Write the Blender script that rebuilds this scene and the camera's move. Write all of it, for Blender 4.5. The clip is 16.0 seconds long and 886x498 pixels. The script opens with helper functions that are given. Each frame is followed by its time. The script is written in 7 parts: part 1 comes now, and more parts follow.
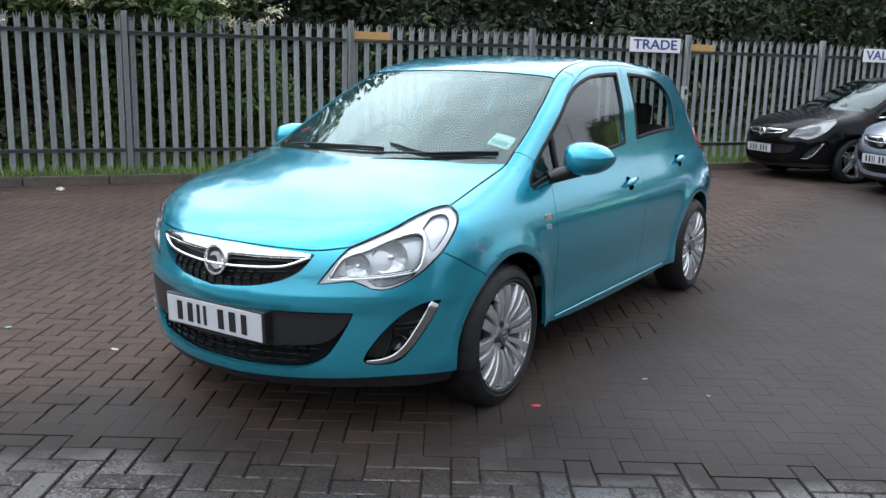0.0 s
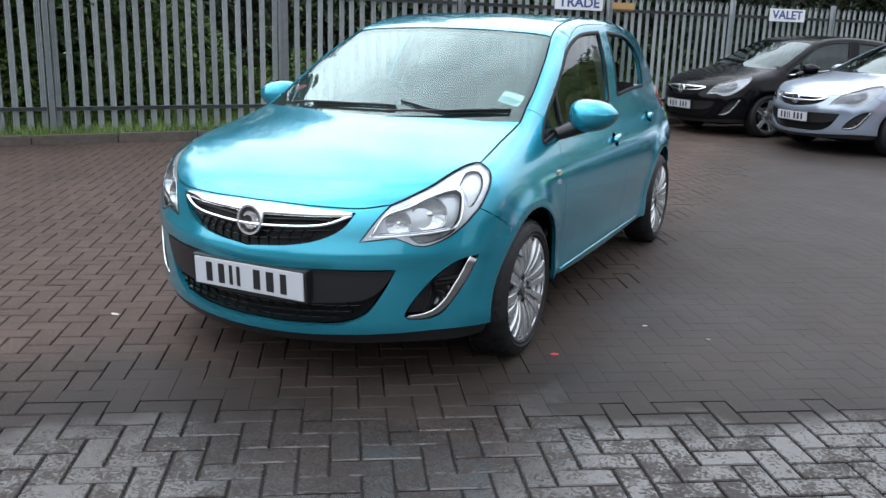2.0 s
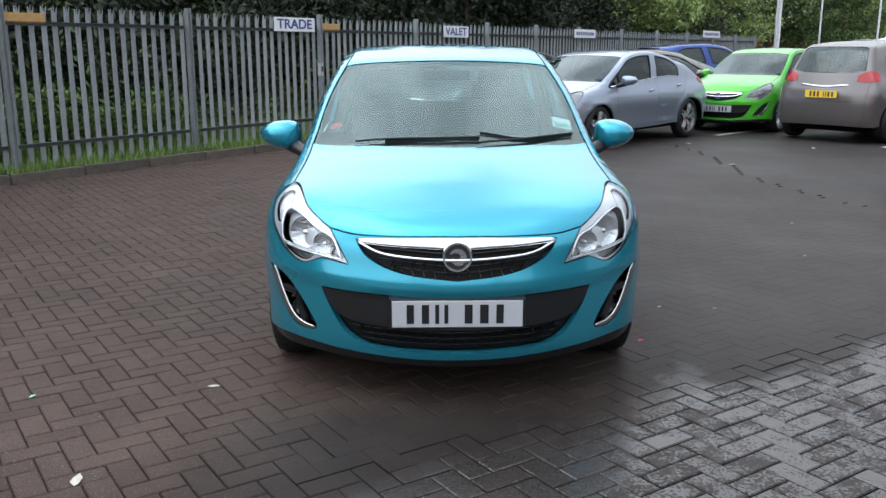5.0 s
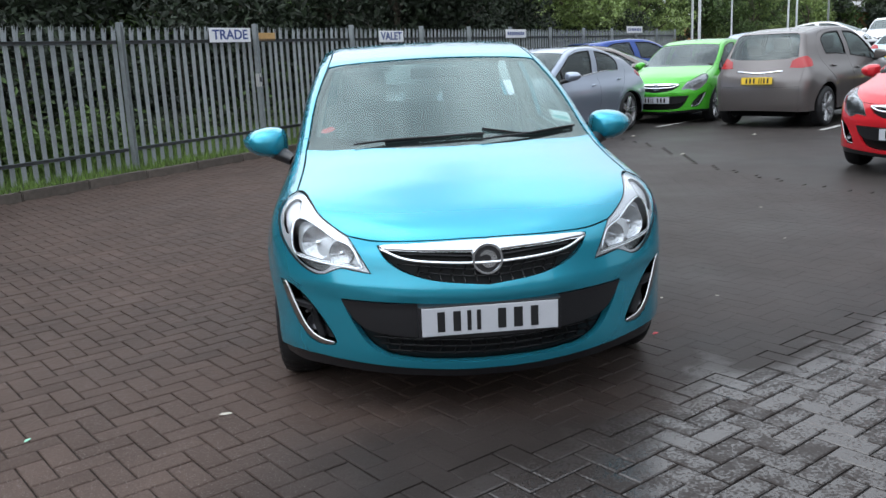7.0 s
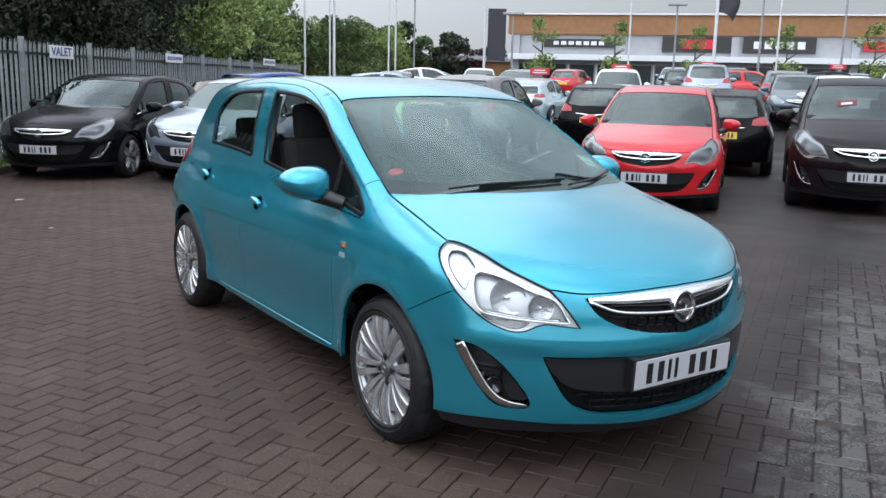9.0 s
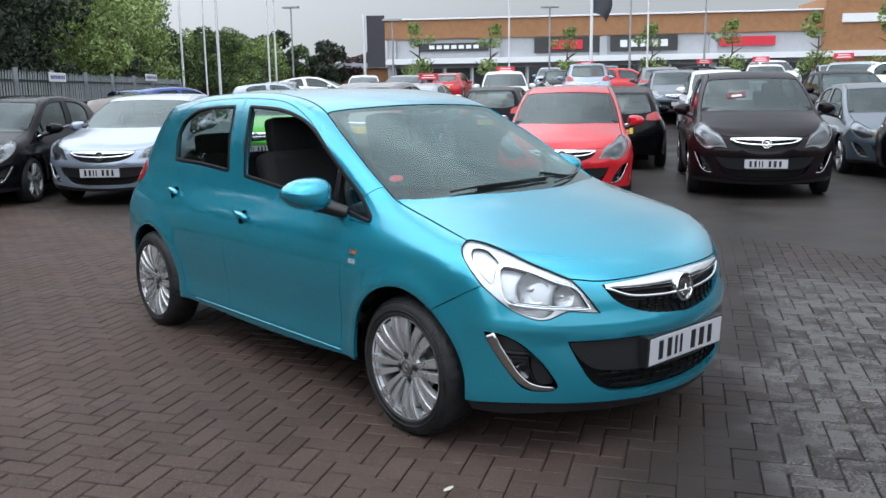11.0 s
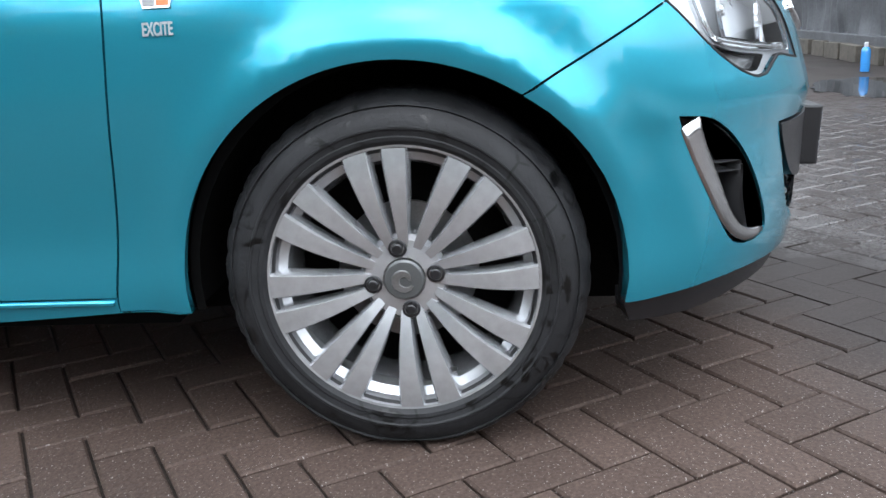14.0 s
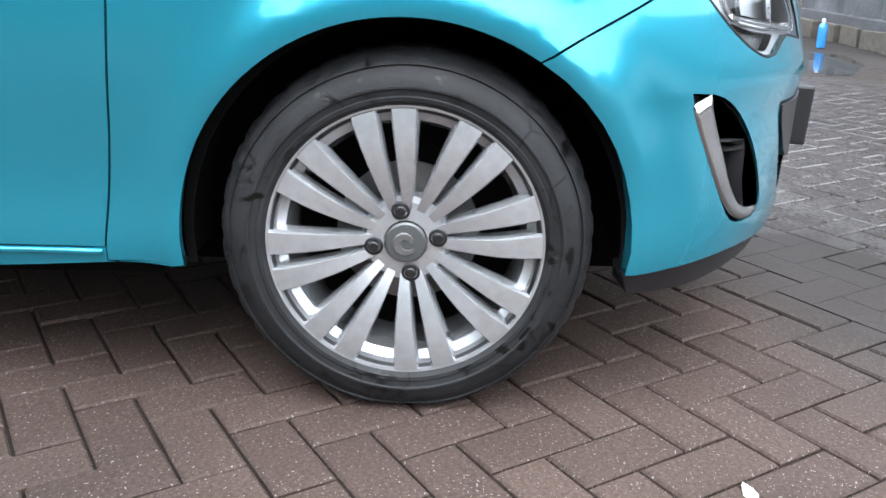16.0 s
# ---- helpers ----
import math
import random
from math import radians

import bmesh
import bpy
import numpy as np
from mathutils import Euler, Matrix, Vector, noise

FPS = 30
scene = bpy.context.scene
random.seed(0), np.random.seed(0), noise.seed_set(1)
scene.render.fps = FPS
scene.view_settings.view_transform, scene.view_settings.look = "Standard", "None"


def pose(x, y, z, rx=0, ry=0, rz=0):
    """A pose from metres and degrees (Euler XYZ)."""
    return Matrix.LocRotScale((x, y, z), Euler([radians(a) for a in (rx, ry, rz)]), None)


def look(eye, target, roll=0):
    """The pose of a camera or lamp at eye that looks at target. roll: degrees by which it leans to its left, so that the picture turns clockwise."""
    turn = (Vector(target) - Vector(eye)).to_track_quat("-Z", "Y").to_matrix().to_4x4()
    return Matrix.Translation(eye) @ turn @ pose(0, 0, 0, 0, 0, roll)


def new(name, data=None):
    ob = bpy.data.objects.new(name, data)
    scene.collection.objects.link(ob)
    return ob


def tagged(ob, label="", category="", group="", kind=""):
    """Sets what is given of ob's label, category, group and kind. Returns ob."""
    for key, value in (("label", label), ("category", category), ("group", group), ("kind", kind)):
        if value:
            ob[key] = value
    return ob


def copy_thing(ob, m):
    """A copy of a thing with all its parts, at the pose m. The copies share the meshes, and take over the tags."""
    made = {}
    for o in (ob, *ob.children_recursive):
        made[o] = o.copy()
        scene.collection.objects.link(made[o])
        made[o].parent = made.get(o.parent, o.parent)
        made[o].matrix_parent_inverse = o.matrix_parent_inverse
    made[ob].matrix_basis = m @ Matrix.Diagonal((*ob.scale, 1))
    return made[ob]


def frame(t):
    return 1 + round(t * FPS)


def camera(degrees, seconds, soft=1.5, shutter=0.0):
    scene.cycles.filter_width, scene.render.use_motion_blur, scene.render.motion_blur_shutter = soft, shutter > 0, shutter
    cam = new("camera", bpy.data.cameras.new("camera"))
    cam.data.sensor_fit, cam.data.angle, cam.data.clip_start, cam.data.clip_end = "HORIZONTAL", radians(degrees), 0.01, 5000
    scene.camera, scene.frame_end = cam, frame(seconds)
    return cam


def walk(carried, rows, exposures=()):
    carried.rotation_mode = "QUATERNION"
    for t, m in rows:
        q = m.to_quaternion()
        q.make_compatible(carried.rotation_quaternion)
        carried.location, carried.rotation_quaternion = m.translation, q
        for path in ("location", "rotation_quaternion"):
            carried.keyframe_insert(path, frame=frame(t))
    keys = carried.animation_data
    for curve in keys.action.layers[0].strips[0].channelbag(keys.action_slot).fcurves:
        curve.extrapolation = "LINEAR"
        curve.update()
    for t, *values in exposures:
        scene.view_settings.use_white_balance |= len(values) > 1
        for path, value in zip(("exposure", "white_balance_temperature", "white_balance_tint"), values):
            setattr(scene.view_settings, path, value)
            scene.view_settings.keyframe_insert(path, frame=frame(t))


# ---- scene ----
cam = camera(53.7, 16.0)
PATH = [
    (0, (2.523, -3.105, 1.378), (1.458, -1.46, 0.98), 1.3),
    (0.5, (2.527, -3.101, 1.373), (1.458, -1.458, 0.978), 0.5),
    (1, (2.528, -3.099, 1.371), (1.463, -1.452, 0.978), 0.3),
    (1.5, (2.461, -3.133, 1.354), (1.423, -1.468, 0.967), 0.5),
    (2, (2.092, -3.438, 1.374), (1.247, -1.691, 0.888), 1.7),
    (2.5, (1.544, -3.644, 1.398), (0.928, -1.81, 0.892), 1.7),
    (3, (0.961, -3.851, 1.419), (0.624, -1.925, 1.0), 0.8),
    (3.5, (0.412, -3.963, 1.405), (0.317, -2.009, 0.991), 1.7),
    (4, (-0.011, -4.126, 1.433), (-0.004, -2.172, 1.006), 0.3),
    (4.2, (-0.1, -4.171, 1.445), (-0.066, -2.221, 1.001), -0.2),
    (6.5, (-0.158, -4.105, 1.434), (-0.113, -2.155, 0.995), -0.0),
    (7, (-0.495, -3.967, 1.399), (-0.292, -2.025, 0.966), -2.6),
    (7.5, (-0.999, -3.69, 1.379), (-0.49, -1.804, 0.95), 0.1),
    (8, (-1.527, -3.383, 1.414), (-0.821, -1.566, 0.968), 0.1),
    (8.5, (-2.068, -3.125, 1.448), (-1.138, -1.4, 1.052), 2.5),
    (9, (-2.554, -2.967, 1.463), (-1.456, -1.339, 1.086), 1.4),
    (9.2, (-2.747, -2.932, 1.472), (-1.598, -1.337, 1.107), 0.6),
    (11.3, (-3.095, -2.718, 1.473), (-1.76, -1.275, 1.104), -0.2),
    (11.5, (-3.059, -2.555, 1.444), (-1.698, -1.138, 1.068), 0.4),
    (12, (-2.961, -1.996, 1.398), (-1.48, -0.714, 0.995), 1.6),
    (12.5, (-2.856, -1.41, 1.388), (-1.204, -0.397, 0.895), 1.5),
    (13, (-2.592, -0.852, 1.34), (-0.831, -0.121, 0.738), -0.6),
    (13.5, (-2.307, -0.427, 1.058), (-0.463, -0.057, 0.379), -2.3),
    (14, (-2.188, -0.188, 0.722), (-0.267, -0.017, 0.194), -3.1),
    (14.5, (-2.202, -0.135, 0.68), (-0.255, -0.012, 0.24), -0.8),
    (15, (-2.197, -0.137, 0.678), (-0.252, -0.006, 0.233), -0.6),
    (15.5, (-2.193, -0.136, 0.679), (-0.249, -0.017, 0.225), -0.4),
    (16, (-2.17, -0.087, 0.742), (-0.276, -0.05, 0.102), 1.0),
]
EXPOSURE = [(0.0, -0.21), (2.5, -0.14), (3.5, -0.31), (7.0, -0.47), (9.0, -0.47), (12.4, -0.44), (13.0, -0.56), (13.5, -0.30), (14.0, 0.42), (14.5, 0.76), (15.5, 0.86), (16.0, 0.92)]
walk(cam, [(t, look(eye, target, roll)) for t, eye, target, roll in PATH], EXPOSURE)

# ---- world and light ----
world = bpy.data.worlds.new("overcast")
scene.world = world
world.use_nodes = True
wn, wl = world.node_tree.nodes, world.node_tree.links
wn.clear()
w_out = wn.new("ShaderNodeOutputWorld")
w_bg = wn.new("ShaderNodeBackground")
w_sky = wn.new("ShaderNodeTexSky")
w_sky.sky_type, w_sky.sun_disc = "NISHITA", False
w_sky.sun_elevation, w_sky.sun_rotation = radians(60), radians(264)
w_map = wn.new("ShaderNodeTexCoord")
w_noise = wn.new("ShaderNodeTexNoise")
w_noise.inputs["Scale"].default_value, w_noise.inputs["Detail"].default_value, w_noise.inputs["Roughness"].default_value = 1.9, 6.0, 0.55
w_ramp = wn.new("ShaderNodeValToRGB")
w_ramp.color_ramp.elements[0].position, w_ramp.color_ramp.elements[0].color = 0.43, (7.6, 8.3, 9.4, 1)
w_ramp.color_ramp.elements[1].position, w_ramp.color_ramp.elements[1].color = 0.57, (13.3, 14.4, 15.8, 1)
w_mix = wn.new("ShaderNodeMix")
w_mix.data_type = "RGBA"
w_mix.inputs["Factor"].default_value = 0.85
wl.new(w_map.outputs["Generated"], w_noise.inputs["Vector"])
wl.new(w_noise.outputs["Fac"], w_ramp.inputs["Fac"])
wl.new(w_sky.outputs["Color"], w_mix.inputs["A"])
w_sep = wn.new("ShaderNodeSeparateXYZ")
w_rise = wn.new("ShaderNodeMapRange")
w_rise.inputs["From Min"].default_value, w_rise.inputs["From Max"].default_value = 0.0, 0.8
w_rise.inputs["To Min"].default_value, w_rise.inputs["To Max"].default_value = 1.7, 2.6
w_lift = wn.new("ShaderNodeVectorMath")
w_lift.operation = "SCALE"
wl.new(w_map.outputs["Generated"], w_sep.inputs["Vector"])
wl.new(w_sep.outputs["Z"], w_rise.inputs["Value"])
w_even = wn.new("ShaderNodeMapRange")
w_even.inputs["From Min"].default_value, w_even.inputs["From Max"].default_value = 0.12, 0.45
w_haze = wn.new("ShaderNodeMix")
w_haze.data_type = "RGBA"
w_haze.inputs["A"].default_value = (12.4, 13.2, 14.2, 1)
wl.new(w_sep.outputs["Z"], w_even.inputs["Value"])
wl.new(w_even.outputs["Result"], w_haze.inputs["Factor"])
wl.new(w_ramp.outputs["Color"], w_haze.inputs["B"])
wl.new(w_haze.outputs["Result"], w_lift.inputs[0])
wl.new(w_rise.outputs["Result"], w_lift.inputs["Scale"])
# the cloud is brightest round the hidden sun
w_dot = wn.new("ShaderNodeVectorMath")
w_dot.operation = "DOT_PRODUCT"
w_dot.inputs[1].default_value = Vector((-0.50, -0.04, 0.86)).normalized()
w_near = wn.new("ShaderNodeMapRange")
w_near.inputs["From Min"].default_value, w_near.inputs["From Max"].default_value = -0.35, 1.0
w_near.inputs["To Min"].default_value, w_near.inputs["To Max"].default_value = 0.42, 2.1
w_glow = wn.new("ShaderNodeVectorMath")
w_glow.operation = "SCALE"
wl.new(w_map.outputs["Generated"], w_dot.inputs[0])
wl.new(w_dot.outputs["Value"], w_near.inputs["Value"])
wl.new(w_lift.outputs["Vector"], w_glow.inputs[0])
wl.new(w_near.outputs["Result"], w_glow.inputs["Scale"])
wl.new(w_glow.outputs["Vector"], w_mix.inputs["B"])
wl.new(w_mix.outputs["Result"], w_bg.inputs["Color"])
w_bg.inputs["Strength"].default_value = 0.078
wl.new(w_bg.outputs["Background"], w_out.inputs["Surface"])
sun = new("sun", bpy.data.lights.new("sun", "SUN"))
sun.data.energy, sun.data.angle, sun.data.color = 0.55, radians(40), (1.0, 0.96, 0.9)
sun.matrix_world = look((-7.3, -0.8, 12.9), (0, 0, 0))

# ---- materials ----
def material(name, color, rough=0.5, metal=0.0, coat=0.0, grain=0.0, scale=30.0, spread=0.0, bump=0.0, bump_scale=200.0, per_piece=0.0, per_island=0.0, spec=0.5):
    """A procedural surface: two scales of colour variation, fine relief and, on request, variation from piece to piece."""
    m = bpy.data.materials.new(name)
    m.use_nodes = True
    nt = m.node_tree
    b = nt.nodes["Principled BSDF"]
    b.inputs["Base Color"].default_value = (*color, 1)
    b.inputs["Roughness"].default_value, b.inputs["Metallic"].default_value = rough, metal
    b.inputs["Coat Weight"].default_value, b.inputs["Coat Roughness"].default_value = coat, 0.025
    b.inputs["Specular IOR Level"].default_value = spec
    pos = nt.nodes.new("ShaderNodeTexCoord")
    def noise_at(size, detail=3.0):
        n = nt.nodes.new("ShaderNodeTexNoise")
        n.inputs["Scale"].default_value, n.inputs["Detail"].default_value = size, detail
        nt.links.new(pos.outputs["Object"], n.inputs["Vector"])
        return n.outputs["Fac"]
    value = None
    def scaled(sock, amount):
        """1 + (sock - 0.5) * 2 * amount"""
        r = nt.nodes.new("ShaderNodeMapRange")
        r.inputs["To Min"].default_value, r.inputs["To Max"].default_value = 1 - amount, 1 + amount
        r.clamp = False
        nt.links.new(sock, r.inputs["Value"])
        return r.outputs["Result"]
    factors = []
    if grain:
        factors.append(scaled(noise_at(scale * 8), grain * 1.6))
    if spread:
        factors.append(scaled(noise_at(scale), spread * 1.6))
    if per_piece:
        factors.append(scaled(nt.nodes.new("ShaderNodeObjectInfo").outputs["Random"], per_piece))
    if per_island:
        factors.append(scaled(nt.nodes.new("ShaderNodeNewGeometry").outputs["Random Per Island"], per_island))
    for f in factors:
        if value is None:
            value = f
        else:
            mul = nt.nodes.new("ShaderNodeMath")
            mul.operation = "MULTIPLY"
            nt.links.new(value, mul.inputs[0])
            nt.links.new(f, mul.inputs[1])
            value = mul.outputs[0]
    if value is not None:
        mix = nt.nodes.new("ShaderNodeVectorMath")
        mix.operation = "SCALE"
        mix.inputs[0].default_value = color
        nt.links.new(value, mix.inputs["Scale"])
        nt.links.new(mix.outputs["Vector"], b.inputs["Base Color"])
    if bump:
        bp = nt.nodes.new("ShaderNodeBump")
        bp.inputs["Strength"].default_value, bp.inputs["Distance"].default_value = bump, 0.004
        nt.links.new(noise_at(bump_scale, 4.0), bp.inputs["Height"])
        nt.links.new(bp.outputs["Normal"], b.inputs["Normal"])
    return m


def glass(name, tint, gloss=0.02, ior=1.9, mist=0.0, shine_tone=(0.95, 0.97, 1)):
    """Thin car glass: a clear tinted sheet with a mirror reflection that grows with the angle."""
    m = bpy.data.materials.new(name)
    m.use_nodes = True
    nt = m.node_tree
    nt.nodes.clear()
    out = nt.nodes.new("ShaderNodeOutputMaterial")
    clear_n = nt.nodes.new("ShaderNodeBsdfTransparent")
    clear_n.inputs["Color"].default_value = (*tint, 1)
    shine = nt.nodes.new("ShaderNodeBsdfGlossy")
    shine.inputs["Roughness"].default_value = gloss
    shine.inputs["Color"].default_value = (*shine_tone, 1)
    facing = nt.nodes.new("ShaderNodeLayerWeight")
    facing.inputs["Blend"].default_value = 0.5
    steep = nt.nodes.new("ShaderNodeMath")
    steep.operation, steep.inputs[1].default_value = "POWER", 5.0
    base = ((ior - 1) / (ior + 1)) ** 2
    fres = nt.nodes.new("ShaderNodeMath")
    fres.operation, fres.inputs[1].default_value, fres.inputs[2].default_value = "MULTIPLY_ADD", 1 - base, base
    mix = nt.nodes.new("ShaderNodeMixShader")
    nt.links.new(facing.outputs["Facing"], steep.inputs[0])
    nt.links.new(steep.outputs[0], fres.inputs[0])
    nt.links.new(fres.outputs[0], mix.inputs["Fac"])
    nt.links.new(clear_n.outputs["BSDF"], mix.inputs[1])
    nt.links.new(shine.outputs["BSDF"], mix.inputs[2])
    last = mix.outputs["Shader"]
    # painted haze: a pale diffuse share that lifts the dark view through the glass
    if mist:
        haze_noise = nt.nodes.new("ShaderNodeTexNoise")
        haze_noise.inputs["Scale"].default_value, haze_noise.inputs["Detail"].default_value = 7.0, 2.0
        pos = nt.nodes.new("ShaderNodeTexCoord")
        nt.links.new(pos.outputs["Object"], haze_noise.inputs["Vector"])
        amount = nt.nodes.new("ShaderNodeMapRange")
        amount.inputs["From Min"].default_value, amount.inputs["From Max"].default_value = 0.35, 0.75
        amount.inputs["To Min"].default_value, amount.inputs["To Max"].default_value = mist * 0.8, mist * 1.2
        nt.links.new(haze_noise.outputs["Fac"], amount.inputs["Value"])
        dull = nt.nodes.new("ShaderNodeBsdfDiffuse")
        dull.inputs["Color"].default_value = (0.60, 0.75, 0.75, 1)
        film = nt.nodes.new("ShaderNodeMixShader")
        nt.links.new(amount.outputs["Result"], film.inputs["Fac"])
        nt.links.new(last, film.inputs[1])
        nt.links.new(dull.outputs["BSDF"], film.inputs[2])
        last = film.outputs["Shader"]
    nt.links.new(last, out.inputs["Surface"])
    return m


def paint(name, color, metal=0.35, rough=0.32, coat=1.0, spec=0.15):
    return material(name, color, rough, metal, coat=coat, grain=0.06, scale=180.0, spread=0.02, bump=0.02, bump_scale=900.0, spec=spec)

turquoise = paint("turquoise_paint", (0.026, 0.325, 0.445), 0.66, 0.22)
turquoise.node_tree.nodes["Principled BSDF"].inputs["Coat IOR"].default_value = 1.5
turquoise.node_tree.nodes["Principled BSDF"].inputs["Coat Roughness"].default_value = 0.07
red_paint = paint("red_paint", (0.50, 0.012, 0.02), 0.1)
black_paint = paint("black_paint", (0.003, 0.003, 0.004), 0.0, rough=0.25, coat=0.22, spec=0.05)
plum_paint = paint("plum_black_paint", (0.008, 0.005, 0.006), 0.0, coat=0.3, spec=0.08)
silver_paint = paint("silver_blue_paint", (0.30, 0.35, 0.43), 0.6)
green_paint = paint("green_paint", (0.07, 0.42, 0.03), 0.2)
grey_paint = paint("grey_brown_paint", (0.15, 0.135, 0.13), 0.5)
brown_paint = paint("brown_paint", (0.16, 0.14, 0.13), 0.5)
blue_paint = paint("blue_paint", (0.02, 0.06, 0.26), 0.4)
white_paint = paint("white_paint", (0.75, 0.76, 0.77), 0.0)
slate_paint = paint("slate_paint", (0.10, 0.13, 0.16), 0.5)
pale_paint = paint("pale_blue_paint", (0.42, 0.55, 0.60), 0.4)
car_glass = glass("car_glass", (0.62, 0.70, 0.68))
tinted_glass = glass("tinted_glass", (0.58, 0.66, 0.62), ior=1.42)
screen_glass = glass("wet_screen_glass", (0.62, 0.74, 0.73), ior=1.7, shine_tone=(0.86, 1.0, 0.97))
mist_film = glass("screen_haze", (0.94, 0.97, 0.97), ior=1.05, mist=0.075)
dark_glass = glass("dark_glass", (0.26, 0.31, 0.30), ior=1.75, shine_tone=(0.85, 0.95, 0.95))
lamp_glass = glass("lamp_glass", (0.96, 0.98, 0.99), ior=1.5)
chrome = material("chrome", (0.78, 0.79, 0.80), 0.10, 1.0, grain=0.04, scale=40)
satin_chrome = material("satin_chrome", (0.50, 0.505, 0.51), 0.16, 1.0, grain=0.08, scale=90)
alloy = material("wheel_alloy", (0.53, 0.54, 0.555), 0.27, 0.72, coat=0.2, grain=0.03, scale=50, spread=0.12, bump=0.01, bump_scale=500)
alloy_dark = material("wheel_barrel", (0.27, 0.27, 0.27), 0.36, 0.85, grain=0.15, scale=40, spread=0.15)
rubber = material("tyre_rubber", (0.012, 0.0125, 0.0135), 0.55, spec=0.35, grain=0.3, scale=14, spread=0.5, bump=0.25, bump_scale=120)
black_plastic = material("black_plastic", (0.012, 0.012, 0.0135), 0.28, spec=0.5, grain=0.2, scale=60, bump=0.12, bump_scale=900)
gloss_black = material("gloss_black", (0.012, 0.012, 0.013), 0.18, coat=0.5, grain=0.1, scale=30)
mesh_black = material("grille_black", (0.004, 0.004, 0.004), 0.5, spec=0.2, grain=0.2, scale=50)
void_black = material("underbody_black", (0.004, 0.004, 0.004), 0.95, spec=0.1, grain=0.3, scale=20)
seat_cloth = material("seat_cloth", (0.009, 0.009, 0.010), 0.9, grain=0.3, scale=80, spread=0.2, bump=0.3, bump_scale=900)
dash_plastic = material("dash_plastic", (0.016, 0.0165, 0.0175), 0.6, grain=0.2, scale=60, bump=0.2, bump_scale=800)
lining_grey = material("door_lining_grey", (0.022, 0.0225, 0.023), 0.7, grain=0.15, scale=60, bump=0.1, bump_scale=600)
lamp_dark = material("lamp_dark_chamber", (0.07, 0.072, 0.075), 0.18, 0.7, grain=0.2, scale=30, bump=0.8, bump_scale=30)
grey_trim = material("pillar_trim", (0.30, 0.30, 0.29), 0.7, grain=0.1, scale=40, bump=0.1, bump_scale=500)
plate_white = material("plate_white", (0.48, 0.49, 0.52), 0.35, coat=0.4, grain=0.03, scale=20)
plate_yellow = material("plate_yellow", (0.75, 0.50, 0.04), 0.35, coat=0.4, grain=0.03, scale=20)
plate_black = material("plate_black", (0.012, 0.012, 0.013), 0.4, grain=0.1, scale=50)
tail_red = material("tail_lamp_red", (0.36, 0.010, 0.012), 0.2, coat=0.5, grain=0.15, scale=50)
reflector = material("lamp_reflector", (0.62, 0.63, 0.65), 0.2, 0.5, grain=0.12, scale=35, spread=0.1)
lamp_grey = material("lamp_housing", (0.24, 0.245, 0.25), 0.15, 0.9, grain=0.15, scale=40, bump=1.0, bump_scale=16)
sticker_white = material("paper_white", (0.70, 0.74, 0.74), 0.7, grain=0.05, scale=80)
sticker_teal = material("paper_teal", (0.16, 0.42, 0.40), 0.7, grain=0.05, scale=80)
sticker_orange = material("badge_orange", (0.55, 0.14, 0.03), 0.35, coat=0.4, grain=0.1, scale=80)
sticker_red = material("sticker_red", (0.70, 0.035, 0.045), 0.6, grain=0.05, scale=80)

